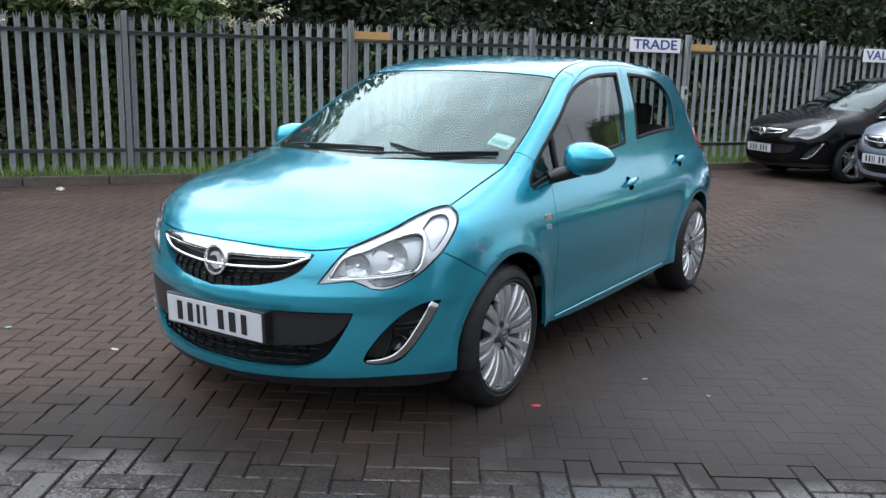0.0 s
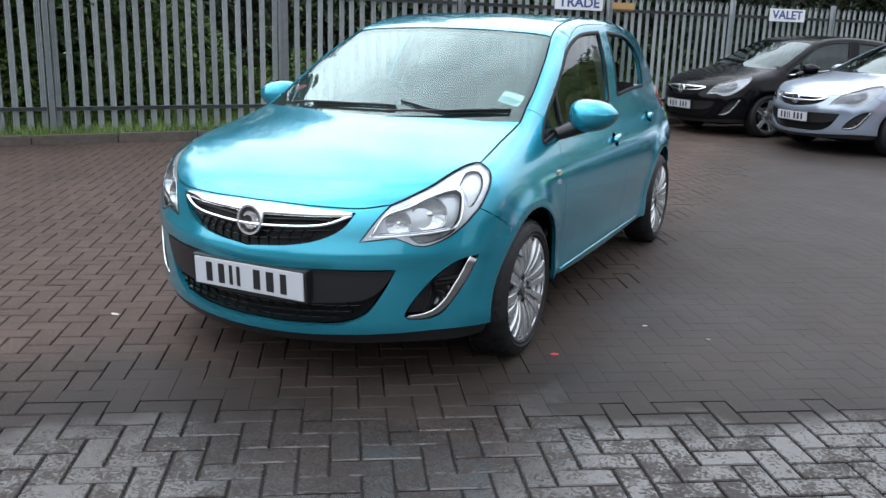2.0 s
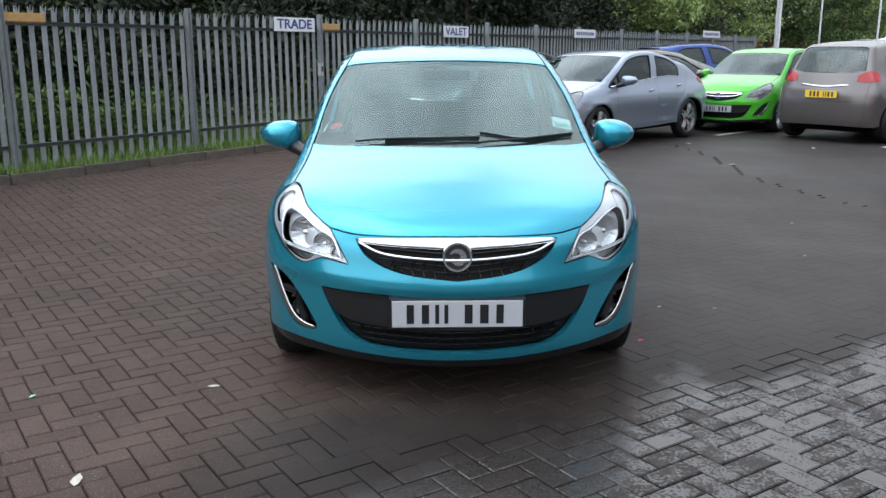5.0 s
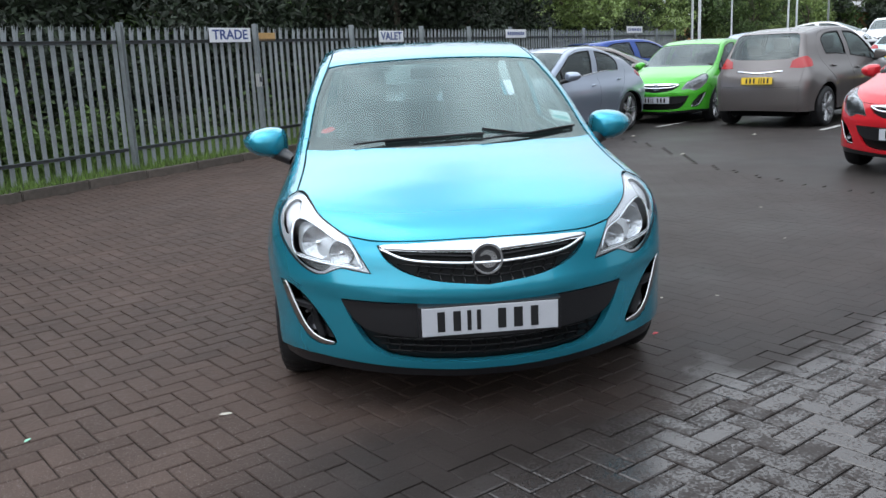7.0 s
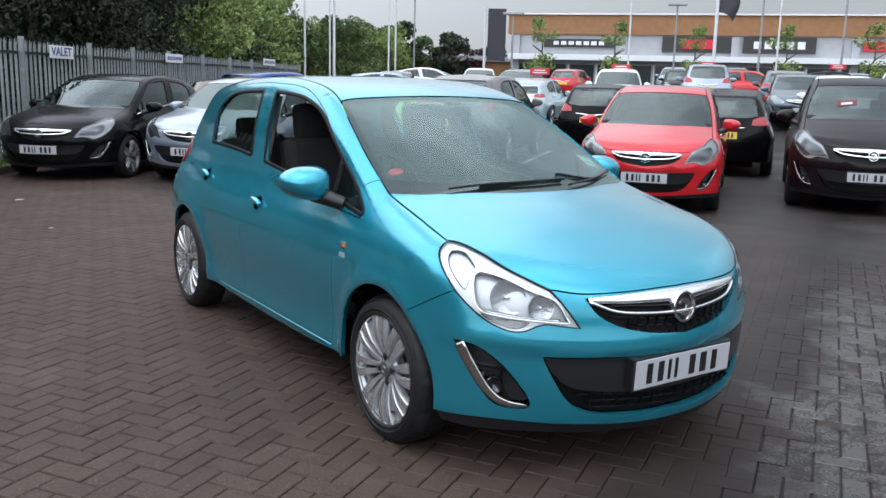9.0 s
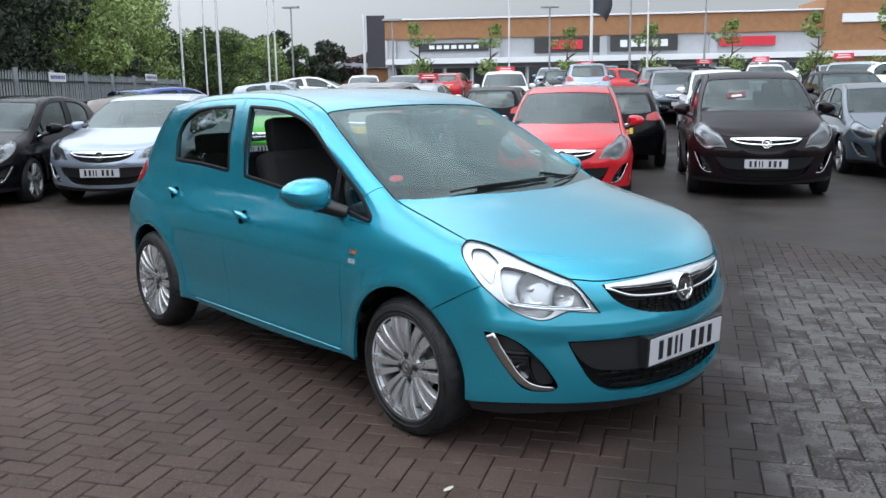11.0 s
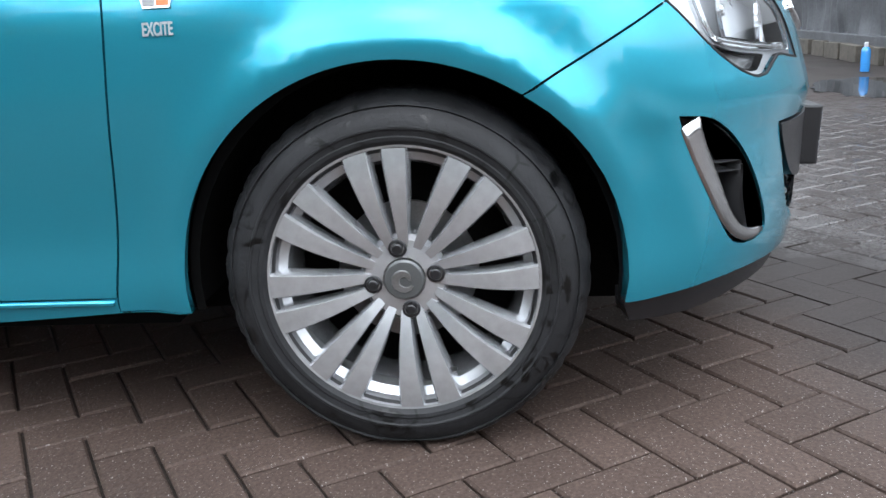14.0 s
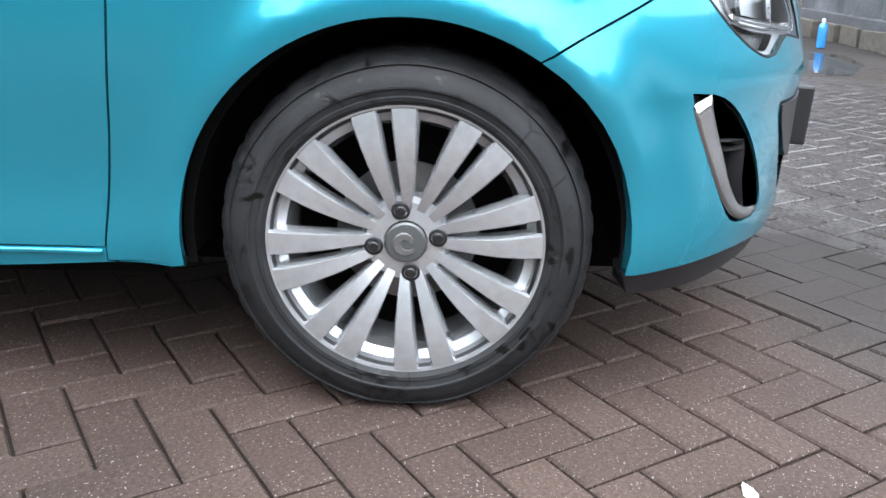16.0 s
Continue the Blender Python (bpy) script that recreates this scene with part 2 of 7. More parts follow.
def worn_rubber(name):
    """Tyre rubber with dark wet marks and dull scuffs."""
    m = material(name, (0.017, 0.0175, 0.019), 0.6, spec=0.35, bump=0.3, bump_scale=110)
    nt = m.node_tree
    b = nt.nodes["Principled BSDF"]
    pos = nt.nodes.new("ShaderNodeTexCoord")
    def mask(size, lo, hi, detail):
        n, r = nt.nodes.new("ShaderNodeTexNoise"), nt.nodes.new("ShaderNodeMapRange")
        n.inputs["Scale"].default_value, n.inputs["Detail"].default_value, n.inputs["Distortion"].default_value = size, detail, 1.2
        r.inputs["From Min"].default_value, r.inputs["From Max"].default_value = lo, hi
        nt.links.new(pos.outputs["Object"], n.inputs["Vector"])
        nt.links.new(n.outputs["Fac"], r.inputs["Value"])
        return r.outputs["Result"]
    def blend(fac, a, c):
        x = nt.nodes.new("ShaderNodeMix")
        x.data_type = "RGBA"
        nt.links.new(fac, x.inputs["Factor"])
        for key, q in (("A", a), ("B", c)):
            if isinstance(q, tuple):
                x.inputs[key].default_value = (*q, 1)
            else:
                nt.links.new(q, x.inputs[key])
        return x.outputs["Result"]
    marks = mask(26.0, 0.60, 0.64, 3.0)
    dull = blend(mask(7.0, 0.35, 0.65, 5.0), (0.008, 0.008, 0.009), (0.0165, 0.017, 0.0185))
    # short branching cracks, dark with water
    cells_, thin, both = nt.nodes.new("ShaderNodeTexVoronoi"), nt.nodes.new("ShaderNodeMapRange"), nt.nodes.new("ShaderNodeMath")
    cells_.feature = "DISTANCE_TO_EDGE"
    cells_.inputs["Scale"].default_value = 13.0
    nt.links.new(pos.outputs["Object"], cells_.inputs["Vector"])
    thin.inputs["From Min"].default_value, thin.inputs["From Max"].default_value = 0.035, 0.015
    nt.links.new(cells_.outputs["Distance"], thin.inputs["Value"])
    both.operation = "MULTIPLY"
    nt.links.new(thin.outputs["Result"], both.inputs[0])
    nt.links.new(mask(9.0, 0.54, 0.60, 3.0), both.inputs[1])
    dull = blend(both.outputs["Value"], dull, (0.001, 0.001, 0.001))
    nt.links.new(blend(marks, dull, (0.003, 0.003, 0.003)), b.inputs["Base Color"])
    r = nt.nodes.new("ShaderNodeMapRange")
    r.inputs["To Min"].default_value, r.inputs["To Max"].default_value = 0.6, 0.3
    nt.links.new(marks, r.inputs["Value"])
    nt.links.new(r.outputs["Result"], b.inputs["Roughness"])
    return m
worn_tyre = worn_rubber("worn_tyre")

# ---- shaping helpers ----
def mesh_object(name, verts, faces, mat, parent=None, label="", normals=None, smooth=True):
    me = bpy.data.meshes.new(name)
    me.from_pydata([tuple(map(float, v)) for v in verts], [], [tuple(map(int, f)) for f in faces])
    me.materials.append(mat)
    if smooth:
        me.polygons.foreach_set("use_smooth", np.ones(len(me.polygons), dtype=bool))
    if normals is not None:
        me.normals_split_custom_set_from_vertices([tuple(map(float, n)) for n in normals])
    me.update()
    ob = new(name, me)
    if parent is not None:
        ob.parent = parent
    if label:
        ob["label"] = label
    return ob


def part(name, bm, mat, parent, label="", smooth=False, bevel=0.0):
    """Links a bmesh as one mesh object under a thing or a part."""
    if bevel:
        bmesh.ops.bevel(bm, geom=list(bm.edges), offset=bevel, segments=2, profile=0.6, affect="EDGES", clamp_overlap=True)
    me = bpy.data.meshes.new(name)
    bm.to_mesh(me)
    bm.free()
    me.materials.append(mat)
    if smooth:
        me.polygons.foreach_set("use_smooth", np.ones(len(me.polygons), dtype=bool))
        me.set_sharp_from_angle(angle=radians(35))
    ob = new(name, me)
    if parent is not None:
        ob.parent = parent
    if label:
        ob["label"] = label
    return ob


def add_box(bm, size, m):
    bmesh.ops.create_cube(bm, size=1.0, matrix=m @ Matrix.Diagonal((*size, 1)))
    return bm


def box(size, m):
    return add_box(bmesh.new(), size, m)


def add_rod(bm, a, b, r0, r1=None, sides=12):
    """A round bar from a to b."""
    a, b = Vector(a), Vector(b)
    q = (b - a).to_track_quat("Z", "Y").to_matrix().to_4x4()
    bmesh.ops.create_cone(bm, cap_ends=True, segments=sides, radius1=r0, radius2=r0 if r1 is None else r1, depth=(b - a).length, matrix=Matrix.Translation((a + b) / 2) @ q)
    return bm


def rod(a, b, r0, r1=None, sides=12):
    return add_rod(bmesh.new(), a, b, r0, r1, sides)


def lathe(profile, axis_m, sides=48):
    """A turned body: (radius, height) rows round the z axis of axis_m."""
    bm = bmesh.new()
    rings = [[bm.verts.new(axis_m @ Vector((r * math.cos(2 * math.pi * i / sides), r * math.sin(2 * math.pi * i / sides), h))) for i in range(sides)] for r, h in profile]
    for lo, hi in zip(rings, rings[1:]):
        for i in range(sides):
            bm.faces.new((lo[i], lo[(i + 1) % sides], hi[(i + 1) % sides], hi[i]))
    return bm


def thing(name, label, category, group="", kind=""):
    return tagged(new(name), label, category, group, kind)


def polyline(points, step):
    """A smooth curve through points, sampled every step or so, ends included."""
    p = np.array(points, float)
    if len(p) == 2:
        n = max(1, int(np.linalg.norm(p[1] - p[0]) / step))
        return p[0] + (p[1] - p[0]) * np.linspace(0, 1, n + 1)[:, None]
    q = np.vstack([2 * p[0] - p[1], p, 2 * p[-1] - p[-2]])
    rows = []
    for a, b, c, d in zip(q, q[1:], q[2:], q[3:]):
        n = max(1, int(np.linalg.norm(c - b) / step))
        t = np.arange(n)[:, None] / n
        rows.append(0.5 * (2 * b + (c - a) * t + (2 * a - 5 * b + 4 * c - d) * t ** 2 + (3 * b - a - 3 * c + d) * t ** 3))
    return np.vstack(rows + [p[-1:]])


def inside(poly, pts):
    """Which points lie in the polygon."""
    x, y = pts[:, 0], pts[:, 1]
    res = np.zeros(len(pts), bool)
    for (x0, y0), (x1, y1) in zip(poly, np.roll(poly, -1, 0)):
        hit = (y0 > y) != (y1 > y)
        with np.errstate(divide="ignore", invalid="ignore"):
            res ^= hit & (x < (x1 - x0) * (y - y0) / (y1 - y0) + x0)
    return res


def inset(poly, d):
    """The polygon drawn in by d (out for a negative d)."""
    area = np.sum(poly[:, 0] * np.roll(poly[:, 1], -1) - np.roll(poly[:, 0], -1) * poly[:, 1])
    e = np.roll(poly, -1, 0) - poly
    e /= np.maximum(np.linalg.norm(e, axis=1), 1e-9)[:, None]
    n = np.stack([-e[:, 1], e[:, 0]], 1) * np.sign(area)
    v = n + np.roll(n, 1, 0)
    v /= np.maximum(np.linalg.norm(v, axis=1), 0.5)[:, None]
    return poly + v * d


from mathutils.geometry import delaunay_2d_cdt


def sheet(outline, holes, step):
    """Triangles that fill a flat outline less its holes: points, faces and the border loops."""
    loops = [outline] + list(holes)
    lo, hi = outline.min(0), outline.max(0)
    gx, gy = np.meshgrid(np.arange(lo[0] + step / 2, hi[0], step), np.arange(lo[1] + step / 2, hi[1], step))
    gx[::2] += step / 2
    grid = np.stack([gx.ravel(), gy.ravel()], 1)
    keep = inside(inset(outline, step * 0.35), grid) & inside(outline, grid)
    for h in holes:
        keep &= ~inside(inset(h, -step * 0.35), grid) & ~inside(h, grid)
    pts, edges, n = [], [], 0
    for lp in loops:
        pts.append(lp)
        edges += [(n + i, n + (i + 1) % len(lp)) for i in range(len(lp))]
        n += len(lp)
    pts.append(grid[keep])
    allp = np.vstack(pts)
    v, e, f, *_ = delaunay_2d_cdt([Vector(p) for p in allp], edges, [], 0, 1e-6)
    v = np.array([tuple(p) for p in v])
    f = np.array([t for t in f if len(t) == 3])
    c = v[f].mean(1)
    ok = inside(outline, c)
    for h in holes:
        ok &= ~inside(h, c)
    return v, f[ok]

# ---- the car body: one smooth skin that all panels lie on (front at -y, front axle at the origin) ----
def smooth_curve(pts, soft):
    """A dense, softened curve through rough (u, v) points, as a function."""
    u = np.array([p[0] for p in pts]); v = np.array([p[1] for p in pts])
    g = np.arange(u[0] - 0.5, u[-1] + 0.5, 0.004)
    lo = v[0] + (g - u[0]) * (v[1] - v[0]) / (u[1] - u[0])
    hi = v[-1] + (g - u[-1]) * (v[-1] - v[-2]) / (u[-1] - u[-2])
    d = np.where(g < u[0], lo, np.where(g > u[-1], hi, np.interp(g, u, v)))
    k = np.exp(-0.5 * (np.arange(-75, 76) * 0.004 / soft) ** 2)
    d = np.convolve(np.pad(d, 75, mode="edge"), k / k.sum(), "valid")
    return lambda q: np.interp(q, g, d)

top_line = smooth_curve([(-1.0, 0.56), (-0.86, 0.665), (-0.78, 0.735), (-0.66, 0.805), (-0.45, 0.888), (-0.2, 0.957), (-0.03, 0.995),
    (0.0, 1.005), (0.45, 1.21), (0.9, 1.40), (1.10, 1.445), (1.35, 1.475), (1.7, 1.482), (2.2, 1.462), (2.7, 1.41), (3.3, 1.33)], 0.05)
half_width = smooth_curve([(0.0, 0.78), (0.17, 0.805), (0.23, 0.833), (0.29, 0.840), (0.36, 0.834), (0.46, 0.846), (0.57, 0.861), (0.66, 0.8635), (0.73, 0.858), (0.79, 0.843), (0.86, 0.808), (0.90, 0.786), (0.94, 0.770),
    (1.0, 0.752), (1.2, 0.705), (1.4, 0.625), (1.6, 0.53)], 0.028)
nose_line = smooth_curve([(0.0, -0.70), (0.18, -0.80), (0.26, -0.825), (0.40, -0.832), (0.50, -0.832), (0.60, -0.826), (0.68, -0.812), (0.78, -0.77), (0.9, -0.66), (1.1, -0.4)], 0.03)
tail_line = smooth_curve([(0.0, 3.05), (0.2, 3.10), (0.35, 3.15), (0.55, 3.165), (0.72, 3.15), (0.85, 3.10), (1.0, 3.05), (1.2, 2.95), (1.4, 2.83), (1.6, 2.70)], 0.03)

def smax(a, b, k):
    h = np.maximum(k - np.abs(a - b), 0) / k
    return np.maximum(a, b) + h * h * h * k / 6

sweep_line = smooth_curve([(-0.9, 0.06), (-0.4, 0.2), (0.05, 0.5), (0.4, 0.45), (0.9, 0.22), (1.4, 0.2), (3.2, 0.2)], 0.10)
crown_line = smooth_curve([(-0.8, 0.06), (-0.2, 0.06), (0.2, 0.04), (0.6, 0.03), (1.2, 0.05), (2.8, 0.08)], 0.10)


def body(x, y, z):
    """Below zero inside the car's outer skin, about metres outside it."""
    x = np.abs(x)
    ye = y - sweep_line(y) * x * x
    slope = (top_line(ye + 0.02) - top_line(ye - 0.02)) / 0.04
    crown = crown_line(y)
    t = (z - top_line(ye) + crown * x * x) / np.sqrt(1 + slope * slope)
    plan = 1 - 0.055 * np.maximum((y - 1.9) / 1.0, 0) ** 2 - 0.02 * np.maximum(-0.1 - y, 0) ** 2
    plan = plan - np.clip((z - 0.9) / 0.5, 0, 1) * 0.10 * np.maximum((y - 1.6) / 1.2, 0) ** 2
    flare = 0.019 * (np.exp(-((np.hypot(y, z - 0.30) - 0.37) / 0.05) ** 2) + np.exp(-((np.hypot(y - 2.511, z - 0.30) - 0.37) / 0.07) ** 2))
    s = x - half_width(z) * plan - flare
    fold = z - 0.520 - 0.05 * x * x  # the bumper's crease over the band and the fog lamps
    ridge = 0.015 * np.where(fold > 0, np.exp(-(fold / 0.055) ** 2), np.exp(-(fold / 0.030) ** 2)) * np.exp(-(x / 0.86) ** 10)
    f = (nose_line(z) + 0.50 * x * x + 0.13 * x ** 4 - ridge - y) * 0.9
    r = y - tail_line(z) + 0.14 * x * x + 0.12 * x ** 4
    return smax(smax(s, r, 0.16), smax(t, smax(f, s, 0.20), 0.11), 0.10)


FRONT_AXIS, REAR_AXIS, TURN_R = 0.0, 2.4, 0.85
U_SIDE = TURN_R * math.pi / 2
U_REAR = U_SIDE + REAR_AXIS - FRONT_AXIS


def skin_normal(p):
    e = 0.007
    g = np.stack([body(*(p + np.eye(3)[i] * e).T) - body(*(p - np.eye(3)[i] * e).T) for i in range(3)], 1)
    return g / np.maximum(np.linalg.norm(g, axis=1), 1e-9)[:, None]


def snap(p):
    """Moves points on to the skin."""
    p = np.array(p, float)
    for _ in range(12):
        p = p - skin_normal(p) * np.clip(body(*p.T), -0.05, 0.05)[:, None]
    return p


def to_round(p):
    """Places on the skin as (u, z): u runs from the nose round the side to the tail, negative on the right-hand side."""
    x, y = np.abs(p[:, 0]), p[:, 1]
    u = np.where(y < FRONT_AXIS, U_SIDE - TURN_R * np.arctan2(FRONT_AXIS - y, np.maximum(x, 1e-9)),
                 np.where(y > REAR_AXIS, U_REAR + TURN_R * np.arctan2(y - REAR_AXIS, np.maximum(x, 1e-9)), U_SIDE + y - FRONT_AXIS))
    return np.stack([u * np.where(p[:, 0] < -1e-9, -1, 1), p[:, 2]], 1)


def from_round(q):
    u, z = np.abs(q[:, 0]), q[:, 1]
    a = np.clip((U_SIDE - u) / TURN_R, 0, math.pi / 2)
    b = np.clip((u - U_REAR) / TURN_R, 0, math.pi / 2)
    o = np.clip(u - U_SIDE, 0, REAR_AXIS - FRONT_AXIS) + FRONT_AXIS
    dx, dy = np.cos(a + b), np.sin(b) - np.sin(a)
    lo, hi = np.zeros(len(u)), np.full(len(u), 1.5)
    for _ in range(36):
        mid = (lo + hi) / 2
        out = body(dx * mid, o + dy * mid, z) > 0
        hi, lo = np.where(out, mid, hi), np.where(out, lo, mid)
    return np.stack([dx * lo * np.where(q[:, 0] < 0, -1, 1), o + dy * lo, z], 1)


def from_top(q):
    x, y = q[:, 0], q[:, 1]
    lo, hi = np.full(len(x), 0.5), np.full(len(x), 1.8)
    for _ in range(36):
        mid = (lo + hi) / 2
        out = body(x, y, mid) > 0
        hi, lo = np.where(out, mid, hi), np.where(out, lo, mid)
    return np.stack([x, y, lo], 1)


def side(*rows):
    """Points of the flank from (y, z) rows."""
    q = np.array(rows, float)
    return from_round(np.stack([U_SIDE + q[:, 0], q[:, 1]], 1))


def mirrored(p):
    return np.asarray(p, float) * np.array([-1, 1, 1])


def ring(*chains, step=0.03):
    """A closed border on the skin from chains of points that meet end to end."""
    rows = []
    for c in chains:
        d = snap(polyline(c, step))
        rows.append(d[:-1])
    return np.vstack(rows)


def whole(half, step=0.03):
    """A border across the car from its left-hand half, a chain that starts and ends on the centre line."""
    return np.vstack([half, mirrored(half[::-1])[1:-1]])


def plate_on_skin(border, holes=(), view="round", step=0.035, gap=0.002, offset=0.0, flange=0.02):
    """A panel of the skin: vertices, faces and normals. The flange turns its edge inwards."""
    u_end = U_REAR + U_SIDE
    def turned(q):
        return np.stack([np.where(q[:, 0] < 0, -1, 1) * (u_end - np.abs(q[:, 0])), q[:, 1]], 1)
    flat = {"round": to_round, "tail": lambda p: turned(to_round(p)), "top": lambda p: p[:, :2].copy()}[view]
    rise = {"round": from_round, "tail": lambda q: from_round(turned(q)), "top": from_top}[view]
    outline = inset(flat(border), gap)
    cuts = [inset(flat(h), -gap) for h in holes]
    v, f = sheet(outline, cuts, step)
    p = rise(v)
    n = skin_normal(p)
    p = p + n * offset
    e1, e2 = p[f[:, 1]] - p[f[:, 0]], p[f[:, 2]] - p[f[:, 0]]
    flip = np.einsum("ij,ij->i", np.cross(e1, e2), n[f[:, 0]]) < 0
    f[flip] = f[flip][:, ::-1]
    if flange:
        count = {}
        for t in f:
            for a, b in ((t[0], t[1]), (t[1], t[2]), (t[2], t[0])):
                count[(a, b)] = count.get((a, b), 0) + 1
        rim = [(a, b) for (a, b) in count if (b, a) not in count]
        ids = sorted({i for ab in rim for i in ab})
        at = {i: k for k, i in enumerate(ids)}
        m = len(p)
        outer, inner = p[ids], p[ids] - n[ids] * flange
        p = np.vstack([p, outer, inner])
        f = np.vstack([f] + [np.array([(m + at[b], m + at[a], m + len(ids) + at[a]), (m + at[b], m + len(ids) + at[a], m + len(ids) + at[b])]) for a, b in rim])
        side_n = np.zeros((len(ids), 3))
        for a, b in rim:
            w = np.cross(outer[at[b]] - outer[at[a]], n[a])
            side_n[at[a]] += w
            side_n[at[b]] += w
        side_n /= np.maximum(np.linalg.norm(side_n, axis=1), 1e-9)[:, None]
        n = np.vstack([n, side_n, side_n])
    return p, f, n


def ribbon(points, width, height, across=None, closed=False, sink=0.004):
    """A raised strip that runs along points of the skin: vertices and faces."""
    p = np.asarray(points, float)
    n = skin_normal(p)
    t = (np.roll(p, -1, 0) - np.roll(p, 1, 0)) if closed else np.gradient(p, axis=0)
    t /= np.maximum(np.linalg.norm(t, axis=1), 1e-9)[:, None]
    w = np.cross(n, t)
    w /= np.maximum(np.linalg.norm(w, axis=1), 1e-9)[:, None]
    half = (np.broadcast_to(np.asarray(width, float), (len(p),)) / 2)[:, None]
    rows = [p - w * half - n * sink, p - w * half + n * height * 0.5, p - w * half * 0.6 + n * height, p + w * half * 0.6 + n * height, p + w * half + n * height * 0.5, p + w * half - n * sink]
    k, m = len(rows), len(p)
    v = np.stack(rows, 1).reshape(-1, 3)
    f = []
    for i in range(m if closed else m - 1):
        j = (i + 1) % m
        f += [(i * k + a, i * k + a + 1, j * k + a + 1, j * k + a) for a in range(k - 1)]
    if not closed:
        f += [tuple(range(k - 1, -1, -1)), tuple(range((m - 1) * k, m * k))]
    return v, f


# ---- borders of the panels, on the car's left-hand side (x positive) ----
def arc(yc, zc, r, a0, a1, n):
    return side(*[(yc + r * math.cos(radians(a)), zc + r * math.sin(radians(a))) for a in np.linspace(a0, a1, n)])

ARCH_F0, ARCH_FJ, ARCH_F1 = 188, 124, -7
arch_front = arc(0.005, 0.295, 0.357, ARCH_F0, ARCH_FJ, 10)
arch_over = arc(0.005, 0.295, 0.357, ARCH_FJ, ARCH_F1, 20)
arch_rear = arc(2.516, 0.295, 0.357, 188, -8, 24)
hood_front = [(0, -0.775, 0.725), (0.22, -0.755, 0.720), (0.40, -0.702, 0.716), (0.515, -0.64, 0.732)]
lamp_top = [(0.515, -0.64, 0.732), (0.56, -0.592, 0.758), (0.62, -0.51, 0.802), (0.655, -0.40, 0.843), (0.675, -0.32, 0.863), (0.695, -0.272, 0.869), (0.71, -0.262, 0.866)]
lamp_in = [(0.515, -0.64, 0.732), (0.488, -0.675, 0.69), (0.463, -0.705, 0.645), (0.435, -0.725, 0.598)]
lamp_low = [(0.435, -0.725, 0.598), (0.508, -0.686, 0.609), (0.55, -0.66, 0.614), (0.58, -0.642, 0.602), (0.61, -0.622, 0.586), (0.64, -0.60, 0.583), (0.675, -0.57, 0.594), (0.712, -0.535, 0.617), (0.75, -0.49, 0.655), (0.788, -0.425, 0.718)]
lamp_out = [(0.788, -0.425, 0.718), (0.797, -0.37, 0.775), (0.785, -0.315, 0.82), (0.757, -0.28, 0.85), (0.71, -0.262, 0.866)]
fend = [(0.788, -0.425, 0.718), tuple(arch_front[-1])]
lip = [(0, -0.81, 0.215), (0.30, -0.765, 0.222), (0.52, -0.67, 0.235), (0.70, -0.53, 0.25), tuple(arch_front[0])]
hood_side = [(0.71, -0.262, 0.866), (0.700, -0.14, 0.895), (0.691, -0.02, 0.925), (0.686, 0.10, 0.957), (0.685, 0.22, 0.993)]
hood_back = [(0.685, 0.22, 0.993), (0.56, 0.13, 0.995), (0.37, 0.05, 0.995), (0.2, -0.015, 0.995), (0, -0.04, 0.995)]
pillar_foot = [(0.685, 0.22, 0.993), (0.6745, 0.311, 1.045)]
pillar_line = [(0.6745, 0.311, 1.045), (0.76, 0.385, 1.0)]
screen_side = [(0.685, 0.22, 0.993), (0.6745, 0.311, 1.045), (0.655, 0.48, 1.14), (0.61, 0.72, 1.27), (0.565, 0.90, 1.365)]
screen_top = [(0.565, 0.90, 1.365), (0.50, 0.905, 1.375), (0.25, 0.88, 1.385), (0, 0.87, 1.39)]
roof_side = [(0.565, 0.90, 1.365), (0.54, 1.1, 1.42), (0.53, 1.5, 1.45), (0.53, 2.0, 1.44), (0.52, 2.4, 1.42), (0.50, 2.66, 1.385)]
roof_back = [(0.50, 2.66, 1.385), (0.25, 2.72, 1.40), (0, 2.74, 1.405)]
ditch = [(0.76, 0.385, 1.0), (0.725, 0.62, 1.125), (0.69, 0.75, 1.21), (0.635, 0.98, 1.335), (0.585, 1.25, 1.405), (0.575, 1.66, 1.425)]
ditch_rear = [(0.575, 1.66, 1.425), (0.575, 2.0, 1.415), (0.57, 2.3, 1.39), (0.60, 2.47, 1.34)]
door_mid = [(0.575, 1.66, 1.425), (0.77, 1.60, 1.0), (0.86, 1.56, 0.72), (0.83, 1.55, 0.275)]
door_front = [(0.82, 0.494, 0.275), (0.85, 0.460, 0.5), (0.86, 0.440, 0.77), (0.81, 0.486, 0.905)]
tri_low = [(0.81, 0.486, 0.905), (0.80, 0.282, 0.885)]
tri_front = [(0.80, 0.282, 0.885), (0.76, 0.385, 1.0)]
sill_f = [(0.83, 1.55, 0.275), (0.83, 1.1, 0.275), (0.82, 0.494, 0.275)]
sill_r = [(0.82, 2.06, 0.275), (0.83, 1.8, 0.275), (0.83, 1.55, 0.275)]
door_rear = [(0.60, 2.47, 1.34), (0.66, 2.60, 1.2), (0.74, 2.58, 1.03), (0.85, 2.40, 0.82), (0.86, 2.24, 0.68), (0.85, 2.13, 0.50), (0.82, 2.06, 0.275)]
sill_low = [tuple(arch_over[-1]), (0.80, 0.8, 0.235), (0.80, 1.4, 0.232), tuple(arch_rear[0])]
